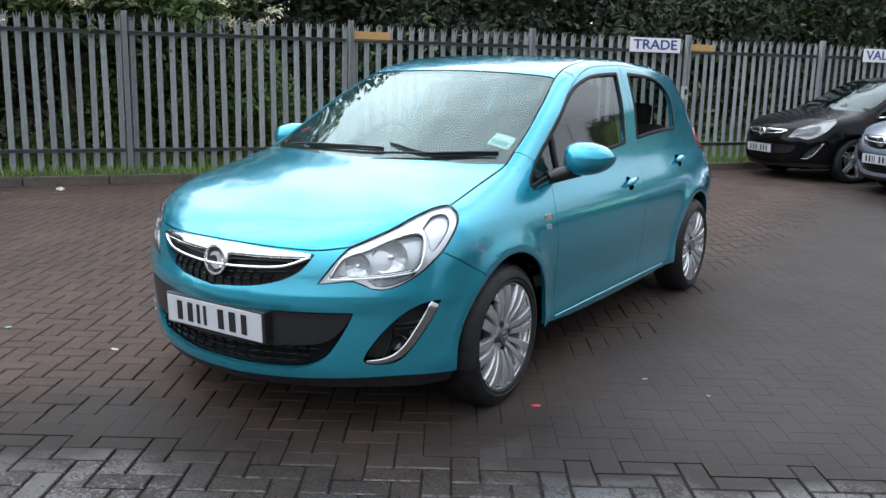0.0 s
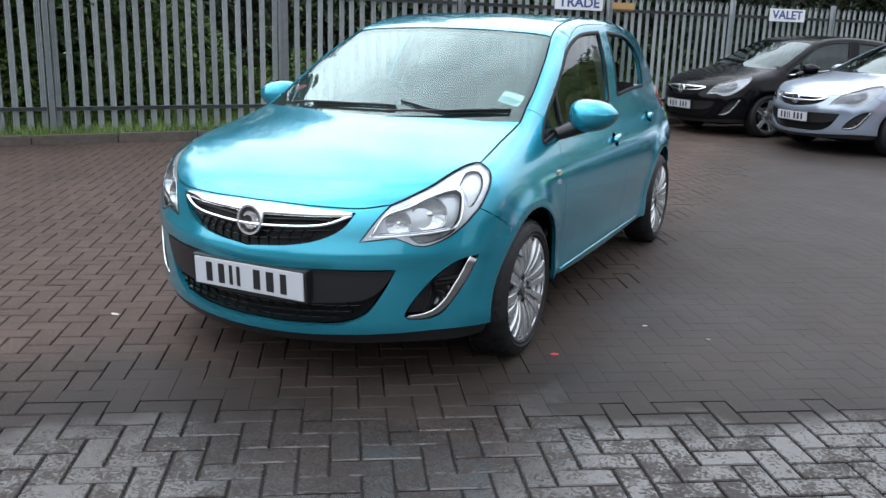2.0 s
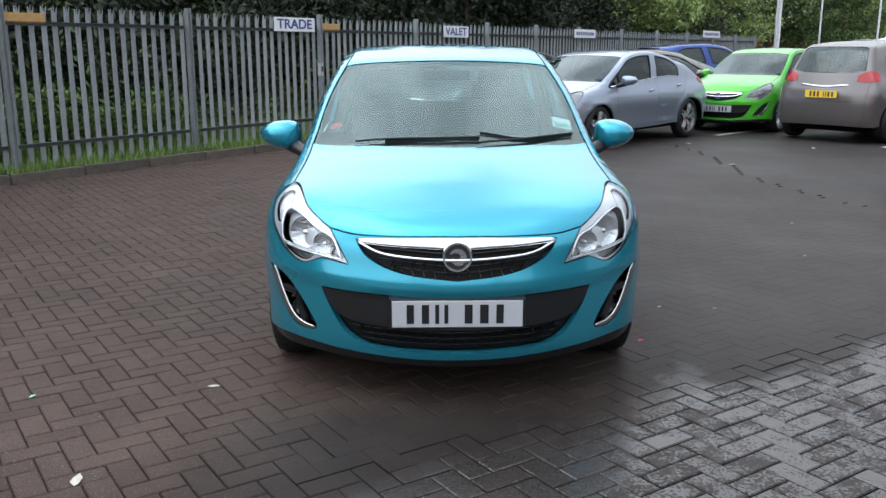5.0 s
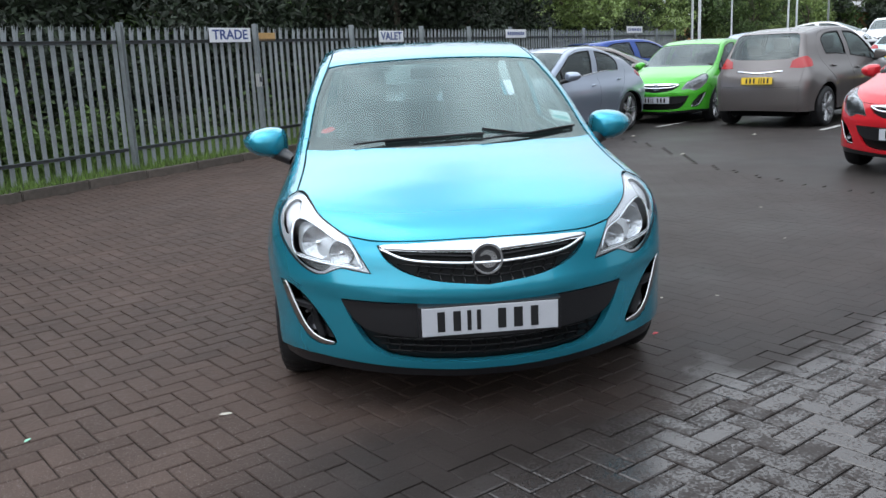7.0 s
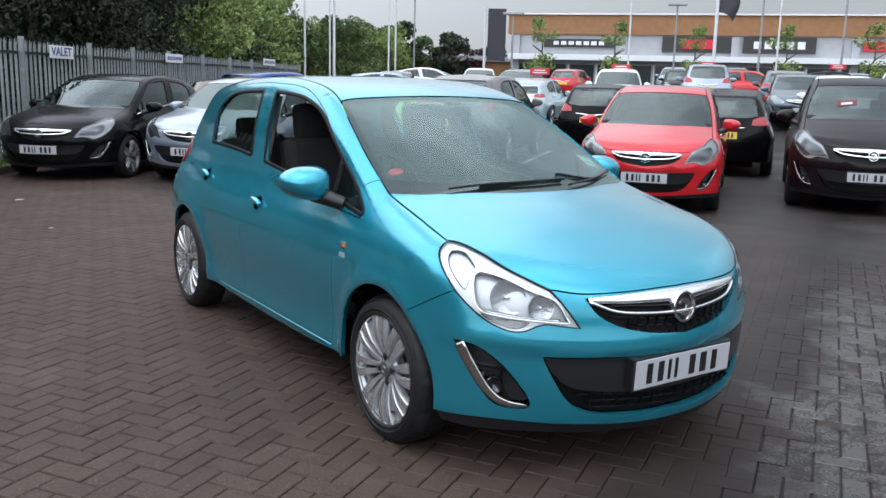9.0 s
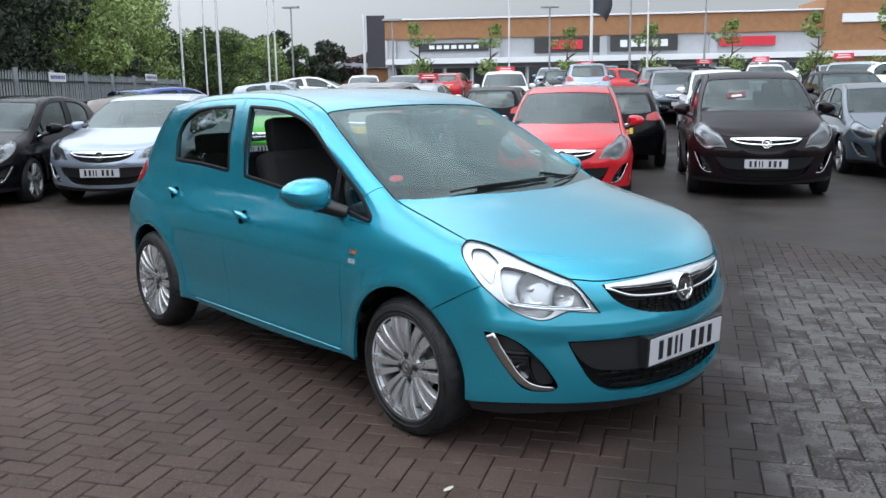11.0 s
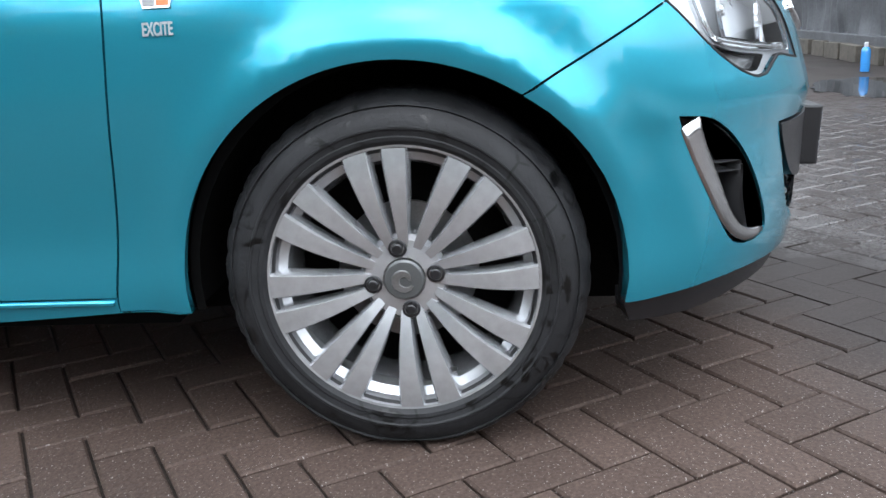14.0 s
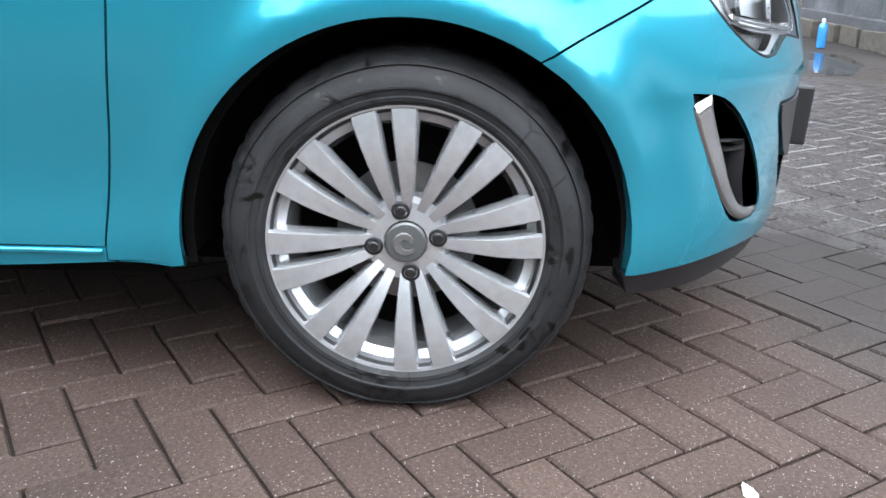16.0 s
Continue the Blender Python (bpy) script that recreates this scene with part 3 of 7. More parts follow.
window_front = side((0.296, 0.897), (0.300, 0.910), (0.42, 1.0), (0.6, 1.105), (0.74, 1.19), (0.88, 1.27), (1.02, 1.325), (1.25, 1.37), (1.575, 1.385), (1.575, 1.384), (1.52, 1.2), (1.47, 1.02), (1.469, 1.019), (1.0, 0.975), (0.6, 0.934), (0.42, 0.908), (0.305, 0.893))
window_rear = side((1.66, 1.035), (1.70, 1.2), (1.75, 1.385), (1.751, 1.385), (2.1, 1.37), (2.26, 1.345), (2.38, 1.29), (2.42, 1.22), (2.36, 1.06), (2.35, 1.06), (2.0, 1.055), (1.67, 1.035))
grille_half = np.vstack([polyline([(0, -0.775, 0.712), (0.22, -0.755, 0.708), (0.405, -0.705, 0.70)], 0.025)[:-1], polyline([(0.405, -0.705, 0.70), (0.37, -0.75, 0.645), (0.29, -0.78, 0.60), (0.17, -0.81, 0.57), (0, -0.83, 0.553)], 0.025)])
trim_half = np.vstack([polyline([(0, -0.82, 0.487), (0.26, -0.80, 0.487), (0.40, -0.75, 0.490), (0.555, -0.665, 0.494)], 0.025)[:-1], polyline([(0.555, -0.665, 0.494), (0.52, -0.69, 0.41), (0.465, -0.72, 0.32), (0.39, -0.75, 0.275), (0.28, -0.775, 0.258), (0, -0.82, 0.25)], 0.025)])
fog_ring = polyline([(0.788, -0.44, 0.542), (0.745, -0.50, 0.53), (0.69, -0.56, 0.48), (0.63, -0.61, 0.40), (0.585, -0.64, 0.31), (0.63, -0.60, 0.296), (0.69, -0.56, 0.310), (0.724, -0.525, 0.36), (0.753, -0.485, 0.43), (0.778, -0.450, 0.51), (0.788, -0.44, 0.542)], 0.02)[:-1]
tail_half = [(0.60, 3.0, 0.60), (0.62, 2.93, 0.85), (0.60, 2.85, 1.1), (0.54, 2.74, 1.33), (0.50, 2.66, 1.385)]
tail_low = [(0.60, 3.02, 0.25), (0.60, 3.0, 0.60)]


def wheel(parent, xc, yc, r=0.308, rim=0.222, width=0.19, pairs=8, phase=9.0, fine=True, outer=1, lean=False):
    """A wheel: tyre, rim with paired spokes, hub cap and bolts. outer: +1 faces +x, -1 faces -x. Origin at the hub's outer face."""
    face = 0.012
    axis = Matrix.Translation((xc, yc, r - 0.011)) @ Matrix.Rotation(radians(90 * outer), 4, "Y") @ Matrix.Rotation(radians(90), 4, "Z")
    sides = 144 if fine else 28
    top = new("wheel")
    top.parent = parent
    w = width
    tyre = lathe([(rim - 0.012, -w + 0.02), (r - 0.03, -w + 0.01), (r - 0.006, -w + 0.03), (r, -w + 0.06), (r, -0.055), (r - 0.004, -0.035), (r - 0.016, -0.012), (r - 0.022, -0.007), (r - 0.024, -0.010), (r - 0.030, -0.006), (r - 0.036, 0.0), (r - 0.052, 0.004), (r - 0.054, 0.0065), (r - 0.057, 0.0065), (r - 0.059, 0.0035), (rim + 0.018, 0.002), (rim + 0.016, 0.004), (rim + 0.010, 0.003), (rim + 0.002, -0.006), (rim - 0.008, -0.012)], axis, sides)
    if fine:  # cross grooves of the tread, cut into its shoulder
        back_ = axis.inverted()
        for q in tyre.verts:
            l = back_ @ q.co
            rad = math.hypot(l.x, l.y)
            if rad > r - 0.02 and l.z < -0.011 and int(round(math.atan2(l.y, l.x) / (2 * math.pi) * 144)) % 4 == 0:
                k = 1 - 0.0028 / rad
                q.co = axis @ Vector((l.x * k, l.y * k, l.z - 0.001))
    for q in tyre.verts:  # flattened where it stands, with a slight bulge of the wall
        low = 0.016 - q.co.z
        if low > 0:
            q.co.z = max(0.0, 0.016 - low * 0.55 if low < 0.025 else 0.0)
        press = max(0.0, 1 - q.co.z / 0.11)
        if abs(q.co.x - xc) < 0.03:
            q.co.x += outer * 0.006 * press * press
    part("tyre", tyre, worn_tyre if fine else rubber, top, smooth=True)
    rim_bm = lathe([(rim - 0.03, -w + 0.03), (rim - 0.035, -0.07), (rim - 0.024, -0.034), (rim - 0.010, -0.026), (rim - 0.004, -0.012), (rim - 0.001, -0.004), (rim + 0.003, -0.003), (rim + 0.004, -0.007), (rim + 0.002, -0.012)], axis, sides)
    part("rim", rim_bm, alloy if fine else alloy_dark, top, smooth=True)
    bm = bmesh.new()
    def at(a, rad, h):
        return axis @ Vector((rad * math.cos(a), rad * math.sin(a), h))
    def spoke(a_in, a_out, w_in, w_out):
        rows = []
        for t in np.linspace(0, 1, 7):
            rad = 0.052 + (rim - 0.0015 - 0.052) * t
            a = a_in + (a_out - a_in) * t ** 0.8
            half = (w_in + (w_out - w_in) * t) / 2
            h = face * (0.15 + 0.0 * t) - 0.030 * (1 - t) ** 1.6 + 0.006 * math.sin(math.pi * t) - 0.006 * t ** 3
            d = half / rad
            rows.append([bm.verts.new(at(a - d * s, rad, h + dh)) for s, dh in ((-1.10, -0.030), (-1, -0.003), (-0.84, 0.0022), (0, 0.0026), (0.84, 0.0022), (1, -0.003), (1.10, -0.030))])
        for lo, hi in zip(rows, rows[1:]):
            for i in range(6):
                bm.faces.new((lo[i], lo[i + 1], hi[i + 1], hi[i]))
    for k in range(pairs):
        a = radians(phase + 360 / pairs * k)
        if pairs == 8:
            spoke(a - 0.195, a - 0.147, 0.0165, 0.0445)
            spoke(a + 0.195, a + 0.147, 0.0165, 0.0445)
        else:
            spoke(a - 0.22, a - 0.10, 0.024, 0.034)
            spoke(a + 0.22, a + 0.10, 0.024, 0.034)
    part("spokes", bm, alloy, top, "silver paired alloy spokes", smooth=True)
    part("hub", lathe([(0.074, -0.07), (0.074, -0.036), (0.066, -0.026), (0.036, -0.022), (0.036, -0.030), (0.0, -0.030)], axis, 32), alloy, top, smooth=True)
    cap = part("hub_cap", lathe([(0.034, -0.03), (0.034, -0.016), (0.031, -0.013), (0.026, -0.0125), (0.0, -0.0115)], axis, 32), cap_grey, top, "grey hub cap with a round emblem", smooth=True)
    if fine:
        bm = bmesh.new()
        rows_ = []
        for t in np.linspace(0, 1, 13):
            a = radians(150 - 330 * t)
            rad, half = 0.017 - 0.007 * t, 0.002 + 0.006 * math.sin(math.pi * t) ** 0.8
            rows_.append([bm.verts.new(axis @ Vector((q * math.cos(a), q * math.sin(a), h))) for q, h in ((rad - half, -0.013), (rad - half * 0.7, -0.0095), (rad + half * 0.7, -0.0095), (rad + half, -0.013))])
        for lo, hi in zip(rows_, rows_[1:]):
            for i in range(3):
                bm.faces.new((lo[i], lo[i + 1], hi[i + 1], hi[i]))
        part("emblem", bm, alloy_dark, cap, smooth=True)
        for k in range(4):
            a = radians(phase + 90 * k)
            c = axis @ Matrix.Translation((0.053 * math.cos(a), 0.053 * math.sin(a), -0.022))
            part("wheel_bolt", lathe([(0.0155, -0.01), (0.0155, 0.002), (0.014, 0.003), (0.0115, 0.003), (0.0115, -0.006), (0.009, -0.006), (0.009, 0.006), (0.007, 0.0075), (0, 0.0075)], c, 12), black_plastic, top, smooth=True)
        part("valve", rod(axis @ Vector((-0.075, 0.165, -0.03)), axis @ Vector((-0.07, 0.155, -0.004)), 0.004), black_plastic, top)
    if not lean:
        part("brake_disc", lathe([(0.12, -0.09), (0.12, -0.08), (0.06, -0.08), (0.0, -0.08)], axis, 32), alloy_dark, top, smooth=True)
    # added near-black disc, stands in for the dark depth behind the spokes
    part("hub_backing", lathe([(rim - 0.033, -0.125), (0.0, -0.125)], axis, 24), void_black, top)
    return top


lamp_chamber = material('lamp_chamber', (0.62, 0.63, 0.65), 0.30, 0.45, grain=0.1, scale=30, bump=0.8, bump_scale=24)
dish_silver = material('lamp_dish_silver', (0.55, 0.56, 0.58), 0.24, 0.9, grain=0.1, scale=40, bump=0.5, bump_scale=60)
lamp_smoke = material('lamp_smoke', (0.34, 0.345, 0.35), 0.25, 0.8, grain=0.2, scale=30, bump=0.6, bump_scale=40)
frame_black = material('window_frame_black', (0.006, 0.006, 0.007), 0.5, spec=0.2, grain=0.1, scale=60)
cap_grey = material('hub_cap_grey', (0.11, 0.115, 0.115), 0.35, 0.5, grain=0.15, scale=60)
fog_plastic = material('fog_recess_plastic', (0.042, 0.042, 0.044), 0.42, spec=0.4, grain=0.15, scale=60, bump=0.1, bump_scale=700)
fog_grey = material('fog_reflector', (0.10, 0.10, 0.11), 0.15, 0.6, grain=0.2, scale=60)


def glyph_bars(parent, m, width, height, gaps, mat, name="lettering"):
    """Writing as plain upright bars, each a part."""
    n = len(gaps)
    for x, wd in gaps:
        part(name, box((wd * width, 0.003, height), m @ Matrix.Translation((x * width, 0, 0))), mat, parent)

PLATE_BARS = [(-0.36, 0.055), (-0.245, 0.055), (-0.155, 0.03), (-0.085, 0.03), (0.085, 0.06), (0.205, 0.065), (0.325, 0.055)]


def shift_skin(v, kind):
    """Stretches the skin to another car's proportions: rows of (from, to) along y and z, and a factor across."""
    v = np.array(v, float)
    if kind is None:
        return v
    ys, zs, xf = kind["y"], kind["z"], kind["x"]
    out = v.copy()
    out[:, 1] = np.interp(v[:, 1], [a for a, b in ys], [b for a, b in ys])
    out[:, 2] = np.interp(v[:, 2], [a for a, b in zs], [b for a, b in zs])
    out[:, 0] = v[:, 0] * xf
    if "drop" in kind:
        # a roof that falls away towards the tail
        back, up = np.clip((v[:, 1] - 1.55) / 1.5, 0, 1), np.clip((v[:, 2] - 0.95) / 0.5, 0, 1)
        out[:, 2] -= kind["drop"] * back ** 1.6 * up
    return out


PANELS = {}


def skin_mesh(key, kind, make):
    """Meshes of one kind of car are made once and shared."""
    k = (key, None if kind is None else kind["name"])
    if k not in PANELS:
        v, f, n = make()
        v2 = shift_skin(v, kind)
        me = bpy.data.meshes.new(key.split(":")[0])
        me.from_pydata([tuple(map(float, q)) for q in v2], [], [tuple(map(int, q)) for q in f])
        me.materials.append(turquoise)
        me.polygons.foreach_set("use_smooth", np.ones(len(me.polygons), dtype=bool))
        if n is not None:
            if kind is not None:
                ys, zs, xf = kind["y"], kind["z"], kind["x"]
                e = 0.01
                gy = (np.interp(v[:, 1] + e, *zip(*ys)) - np.interp(v[:, 1] - e, *zip(*ys))) / (2 * e)
                gz = (np.interp(v[:, 2] + e, *zip(*zs)) - np.interp(v[:, 2] - e, *zip(*zs))) / (2 * e)
                n = n / np.stack([np.full(len(v), xf), np.maximum(gy, 0.2), np.maximum(gz, 0.2)], 1)
                n = n / np.maximum(np.linalg.norm(n, axis=1), 1e-9)[:, None]
            me.normals_split_custom_set_from_vertices([tuple(map(float, q)) for q in n])
        me.update()
        PANELS[k] = me
    return PANELS[k]


def skin_part(name, key, kind, make, mat, parent, label=""):
    ob = new(name, skin_mesh(key, kind, make))
    ob.material_slots[0].link = "OBJECT"
    ob.material_slots[0].material = mat
    ob.parent = parent
    if label:
        ob["label"] = label
    return ob


def flipped(vfn):
    v, f, n = vfn
    return mirrored(v), f[:, ::-1] if isinstance(f, np.ndarray) else [t[::-1] for t in f], None if n is None else mirrored(n)


def cross(half):
    return whole(snap(half))


def build_car(name, label, mat, kind=None, fine=False, group="parked cars", yellow=False, open_windows=False, seats=True, lean=False):
    """A parked five-door car out of panels on the skin. kind: other proportions; fine: the near car."""
    car = thing(name, label, "car", group)
    st = 0.03 if fine else 0.08
    gap_ = 0.002
    sfx = ":f" if fine else ":c"
    seats = seats and not lean
    cs = 0.02 if fine else 0.05
    def pan(nm, border, holes=(), view="round", material_=mat, parent=car, lab="", key=None, **kw):
        kw.setdefault("step", st)
        kw.setdefault("gap", gap_)
        return skin_part(nm, (key or nm) + sfx, kind, lambda: plate_on_skin(border() if callable(border) else border, [h() if callable(h) else h for h in holes], view, **kw), material_, parent, lab)
    def two(nm, border, holes=(), material_=mat, parent=car, lab="", key=None, **kw):
        kw.setdefault("step", st)
        kw.setdefault("gap", gap_)
        obs = []
        for sgn in (1, -1):
            def make(sgn=sgn):
                r = plate_on_skin(border(), [h() for h in holes], kw.get("view", "round"), kw["step"], kw["gap"], kw.get("offset", 0.0), kw.get("flange", 0.02))
                return r if sgn > 0 else flipped(r)
            obs.append(skin_part(nm, (key or nm) + ("L" if sgn > 0 else "R") + sfx, kind, make, material_, parent if not isinstance(parent, list) else parent[0 if sgn > 0 else 1], lab))
        return obs
    def strip(nm, pts, width, height, material_, parent, key, both=False, closed=False, lab=""):
        obs = []
        for sgn in ((1, -1) if both else (1,)):
            def make(sgn=sgn):
                v, f = ribbon(snap(pts() if callable(pts) else pts), width, height, closed=closed)
                r = (v, f, None)
                return r if sgn > 0 else flipped(r)
            obs.append(skin_part(nm, key + ("L" if sgn > 0 else "R") + sfx, kind, make, material_, parent if not isinstance(parent, list) else parent[0 if sgn > 0 else 1], lab))
        return obs
    lamp_ring = lambda: ring(lamp_in[::-1], lamp_top, lamp_out[::-1], lamp_low[::-1], step=cs)
    # bumper, bonnet, roof, wings, doors, flanks
    def bumper_border():
        half = np.vstack([snap(polyline(lip, cs))[:-1], arch_front[:-1], snap(polyline(fend[::-1], cs))[:-1], snap(polyline(lamp_low[::-1], cs))[:-1], snap(polyline(lamp_in[::-1], cs))[:-1], snap(polyline(hood_front[::-1], cs))])
        return whole(half)
    fog = lambda: snap(fog_ring)
    bumper = pan("front_bumper", bumper_border, [lambda: cross(grille_half), lambda: cross(trim_half), fog, lambda: mirrored(fog())[::-1]], flange=0.03)
    hood = pan("bonnet", lambda: whole(np.vstack([snap(polyline(c, cs))[:-1] for c in (hood_front, lamp_top, hood_side)] + [snap(polyline(hood_back, cs))])), view="top")
    roof = pan("roof", lambda: whole(np.vstack([snap(polyline(c, cs))[:-1] for c in (screen_top[::-1], roof_side)] + [snap(polyline(roof_back, cs))])), view="top")
    two("front_wing", lambda: ring([tuple(p) for p in arch_over], [tuple(arch_over[-1]), (0.82, 0.494, 0.25)], [(0.82, 0.494, 0.25), (0.82, 0.494, 0.275)], door_front, tri_low, tri_front, pillar_line[::-1], pillar_foot[::-1], hood_side[::-1], lamp_out[::-1], fend, step=cs))
    two("body_side", lambda: ring(screen_side[1:], roof_side, tail_half[::-1], tail_low[::-1], [(0.60, 3.02, 0.25), (0.80, 2.9, 0.25), tuple(arch_rear[-1])], [tuple(p) for p in arch_rear[::-1]], sill_low[::-1], [tuple(arch_over[-1]), (0.82, 0.494, 0.25)], [(0.82, 0.494, 0.25), (0.82, 0.494, 0.275)], sill_f[::-1], sill_r[::-1], door_rear[::-1], ditch_rear[::-1], ditch[::-1], pillar_line[::-1], step=cs), gap=0.0015)
    wf, wr = (lambda: window_front), (lambda: window_rear)
    def cup_ring(yh, zh):
        return lambda: side(*[(yh + 0.015 + 0.044 * math.cos(a), zh - 0.002 + 0.035 * math.sin(a)) for a in np.linspace(0, 2 * math.pi, 22)[:-1]])
    cup_f, cup_r = ([cup_ring(1.35, 0.812)], [cup_ring(2.235, 0.872)]) if fine else ([], [])
    doors_f = two("front_door", lambda: ring(ditch, door_mid, sill_f, door_front, tri_low, tri_front, step=cs), [wf] + cup_f)
    doors_r = two("rear_door", lambda: ring(ditch_rear, door_rear, sill_r, door_mid[::-1], step=cs), [wr] + cup_r)
    tailgate_glass = lambda: cross(np.vstack([polyline([(0, 3.0, 0.98), (0.35, 2.95, 0.98), (0.52, 2.90, 1.0)], 0.04)[:-1], polyline([(0.52, 2.90, 1.0), (0.47, 2.78, 1.30), (0.44, 2.77, 1.33)], 0.04)[:-1], polyline([(0.44, 2.77, 1.33), (0.2, 2.80, 1.345), (0, 2.81, 1.35)], 0.04)]))
    gate = pan("tailgate", lambda: whole(np.vstack([snap(polyline([(0, 3.16, 0.60), (0.3, 3.14, 0.60), (0.60, 3.0, 0.60)], cs))[:-1], snap(polyline(tail_half, cs))[:-1], snap(polyline(roof_back, cs))])), [tailgate_glass], view="tail")
    pan("rear_bumper", lambda: whole(np.vstack([snap(polyline([(0, 3.12, 0.25), (0.3, 3.1, 0.25), (0.60, 3.02, 0.25)], cs))[:-1], snap(polyline(tail_low, cs))[:-1], snap(polyline([(0.60, 3.0, 0.60), (0.3, 3.14, 0.60), (0, 3.16, 0.60)], cs))])), view="tail")
    if fine:
        two("door_lining", lambda: ring(ditch, door_mid, sill_f, door_front, tri_low, tri_front, step=cs), [wf], material_=lining_grey, parent=doors_f, offset=-0.024, flange=0.0, gap=0.004, key="liningF")
        two("door_lining", lambda: ring(ditch_rear, door_rear, sill_r, door_mid[::-1], step=cs), [wr], material_=lining_grey, parent=doors_r, offset=-0.024, flange=0.0, gap=0.004, key="liningR")
    # glass
    screen_ring = lambda: whole(np.vstack([snap(polyline(c, cs))[:-1] for c in (hood_back[::-1], screen_side)] + [snap(polyline(screen_top, cs))]))
    glass_m = car_glass if fine else dark_glass
    ws = pan("windscreen", screen_ring, view="top", material_=screen_glass if fine else dark_glass, gap=0.003, offset=-0.004, flange=0, lab="wet windscreen glass")
    def frit_hole():
        half = np.vstack([polyline([(0, 0.050, 1.03), (0.37, 0.140, 1.03), (0.640, 0.315, 1.04)], cs)[:-1], polyline([(0.640, 0.315, 1.04), (0.615, 0.50, 1.15), (0.575, 0.72, 1.28), (0.535, 0.868, 1.355)], cs)[:-1], polyline([(0.535, 0.868, 1.355), (0.25, 0.858, 1.375), (0, 0.85, 1.38)], cs)])
        return whole(snap(half))
    pan("screen_border", screen_ring, [frit_hole], view="top", material_=frame_black, parent=ws, gap=0.003, offset=-0.007, flange=0.0)
    # added pale sheet under the border, brightens the cabin like haze
    if fine:
        pan("mist_film", screen_ring, view="top", material_=mist_film, parent=ws, gap=0.012, offset=-0.011, flange=0.0, lab="thin pale film added behind the windscreen as painted haze")
    pan("rear_glass", tailgate_glass, view="tail", material_=car_glass if fine else dark_glass, parent=gate, offset=-0.004, flange=0, gap=0.001)
    right_open = open_windows
    for sgn, tag, df, dr in ((1, "L", doors_f[0], doors_r[0]), (-1, "R", doors_f[1], doors_r[1])):
        def made(b, **kw):
            def make():
                r = plate_on_skin(b(), (), "round", st, 0.001, -0.008, 0)
                return r if sgn > 0 else flipped(r)
            return make
        tri_ring = lambda: side((0.31, 0.915), (0.42, 1.0), (0.585, 1.095), (0.60, 0.94), (0.42, 0.918))
        main_ring = lambda: side((0.62, 0.942), (0.615, 1.115), (0.74, 1.19), (0.88, 1.27), (1.02, 1.325), (1.25, 1.37), (1.575, 1.385), (1.52, 1.2), (1.47, 1.02), (1.0, 0.975))
        skin_part("quarter_glass", "quarter_glass" + tag + sfx, kind, made(tri_ring), glass_m, df)
        if not (right_open and sgn < 0):
            skin_part("door_glass", "door_glassF" + tag + sfx, kind, made(main_ring), glass_m, df)
        if not (right_open and sgn > 0):
            skin_part("door_glass", "door_glassR" + tag + sfx, kind, made(wr), tinted_glass if fine else dark_glass, dr, "tinted door glass")
    strip("window_frame", lambda: polyline(np.vstack([window_front, window_front[:1]]), 0.03)[:-1], 0.020, 0.003, frame_black, doors_f, "frameF", True, True)
    strip("window_frame", lambda: polyline(np.vstack([window_rear, window_rear[:1]]), 0.03)[:-1], 0.020, 0.003, frame_black, doors_r, "frameR", True, True)
    strip("window_bar", lambda: side(*[(0.60, z) for z in np.linspace(0.93, 1.115, 6)]), 0.035, 0.002, frame_black, doors_f, "bar", True)
    # lamps, grille, lower trim, fog lamps
    lamps = two("headlamp", lamp_ring, material_=lamp_glass, flange=0.0, gap=0.003, offset=-0.001, lab="clear headlamp with chrome surround")
    if not fine:
        two("reflector", lamp_ring, material_=lamp_grey, parent=lamps, flange=0.0, gap=0.003, offset=-0.012, key="lampback")
    if not fine and not lean:
        dark_bowl = lambda: snap(polyline([(0.475, -0.70, 0.622), (0.52, -0.65, 0.705), (0.626, -0.545, 0.755), (0.70, -0.46, 0.775), (0.73, -0.49, 0.70), (0.66, -0.58, 0.63), (0.56, -0.65, 0.624), (0.475, -0.70, 0.622)], 0.04)[:-1])
        two("lamp_bowl", dark_bowl, material_=lamp_dark, parent=lamps, flange=0.0, gap=0.0, offset=-0.008, key="darkbowl", lab="smoked lamp chamber")
        if kind is not None and kind["name"] in ("hatch", "saloon"):
            strip("belt_strip", lambda: side((0.36, 0.905), (0.6, 0.932), (1.0, 0.966), (1.47, 1.010), (1.66, 1.025), (2.0, 1.045), (2.36, 1.050)), 0.016, 0.006, chrome, car, "belt", True, lab="chrome belt line under the side windows")
    strip("lamp_edge", lambda: lamp_ring(), 0.0045 if fine else 0.008, 0.0005, frame_black if fine else lamp_grey, lamps, "lampedge", True, True)
    if fine:
        inner = lambda: snap(polyline([(0.469, -0.705, 0.619), (0.496, -0.675, 0.685), (0.52, -0.65, 0.709), (0.574, -0.605, 0.731), (0.626, -0.545, 0.764), (0.675, -0.486, 0.785), (0.70, -0.46, 0.790), (0.722, -0.455, 0.778), (0.738, -0.475, 0.73), (0.731, -0.506, 0.66), (0.673, -0.566, 0.64), (0.58, -0.637, 0.628), (0.469, -0.705, 0.619)], 0.02)[:-1])
        low_bowl = lambda: snap(polyline([(0.595, -0.632, 0.618), (0.673, -0.568, 0.628), (0.731, -0.512, 0.644), (0.70, -0.548, 0.617), (0.66, -0.585, 0.600), (0.625, -0.612, 0.597), (0.595, -0.632, 0.618)], 0.02)[:-1])
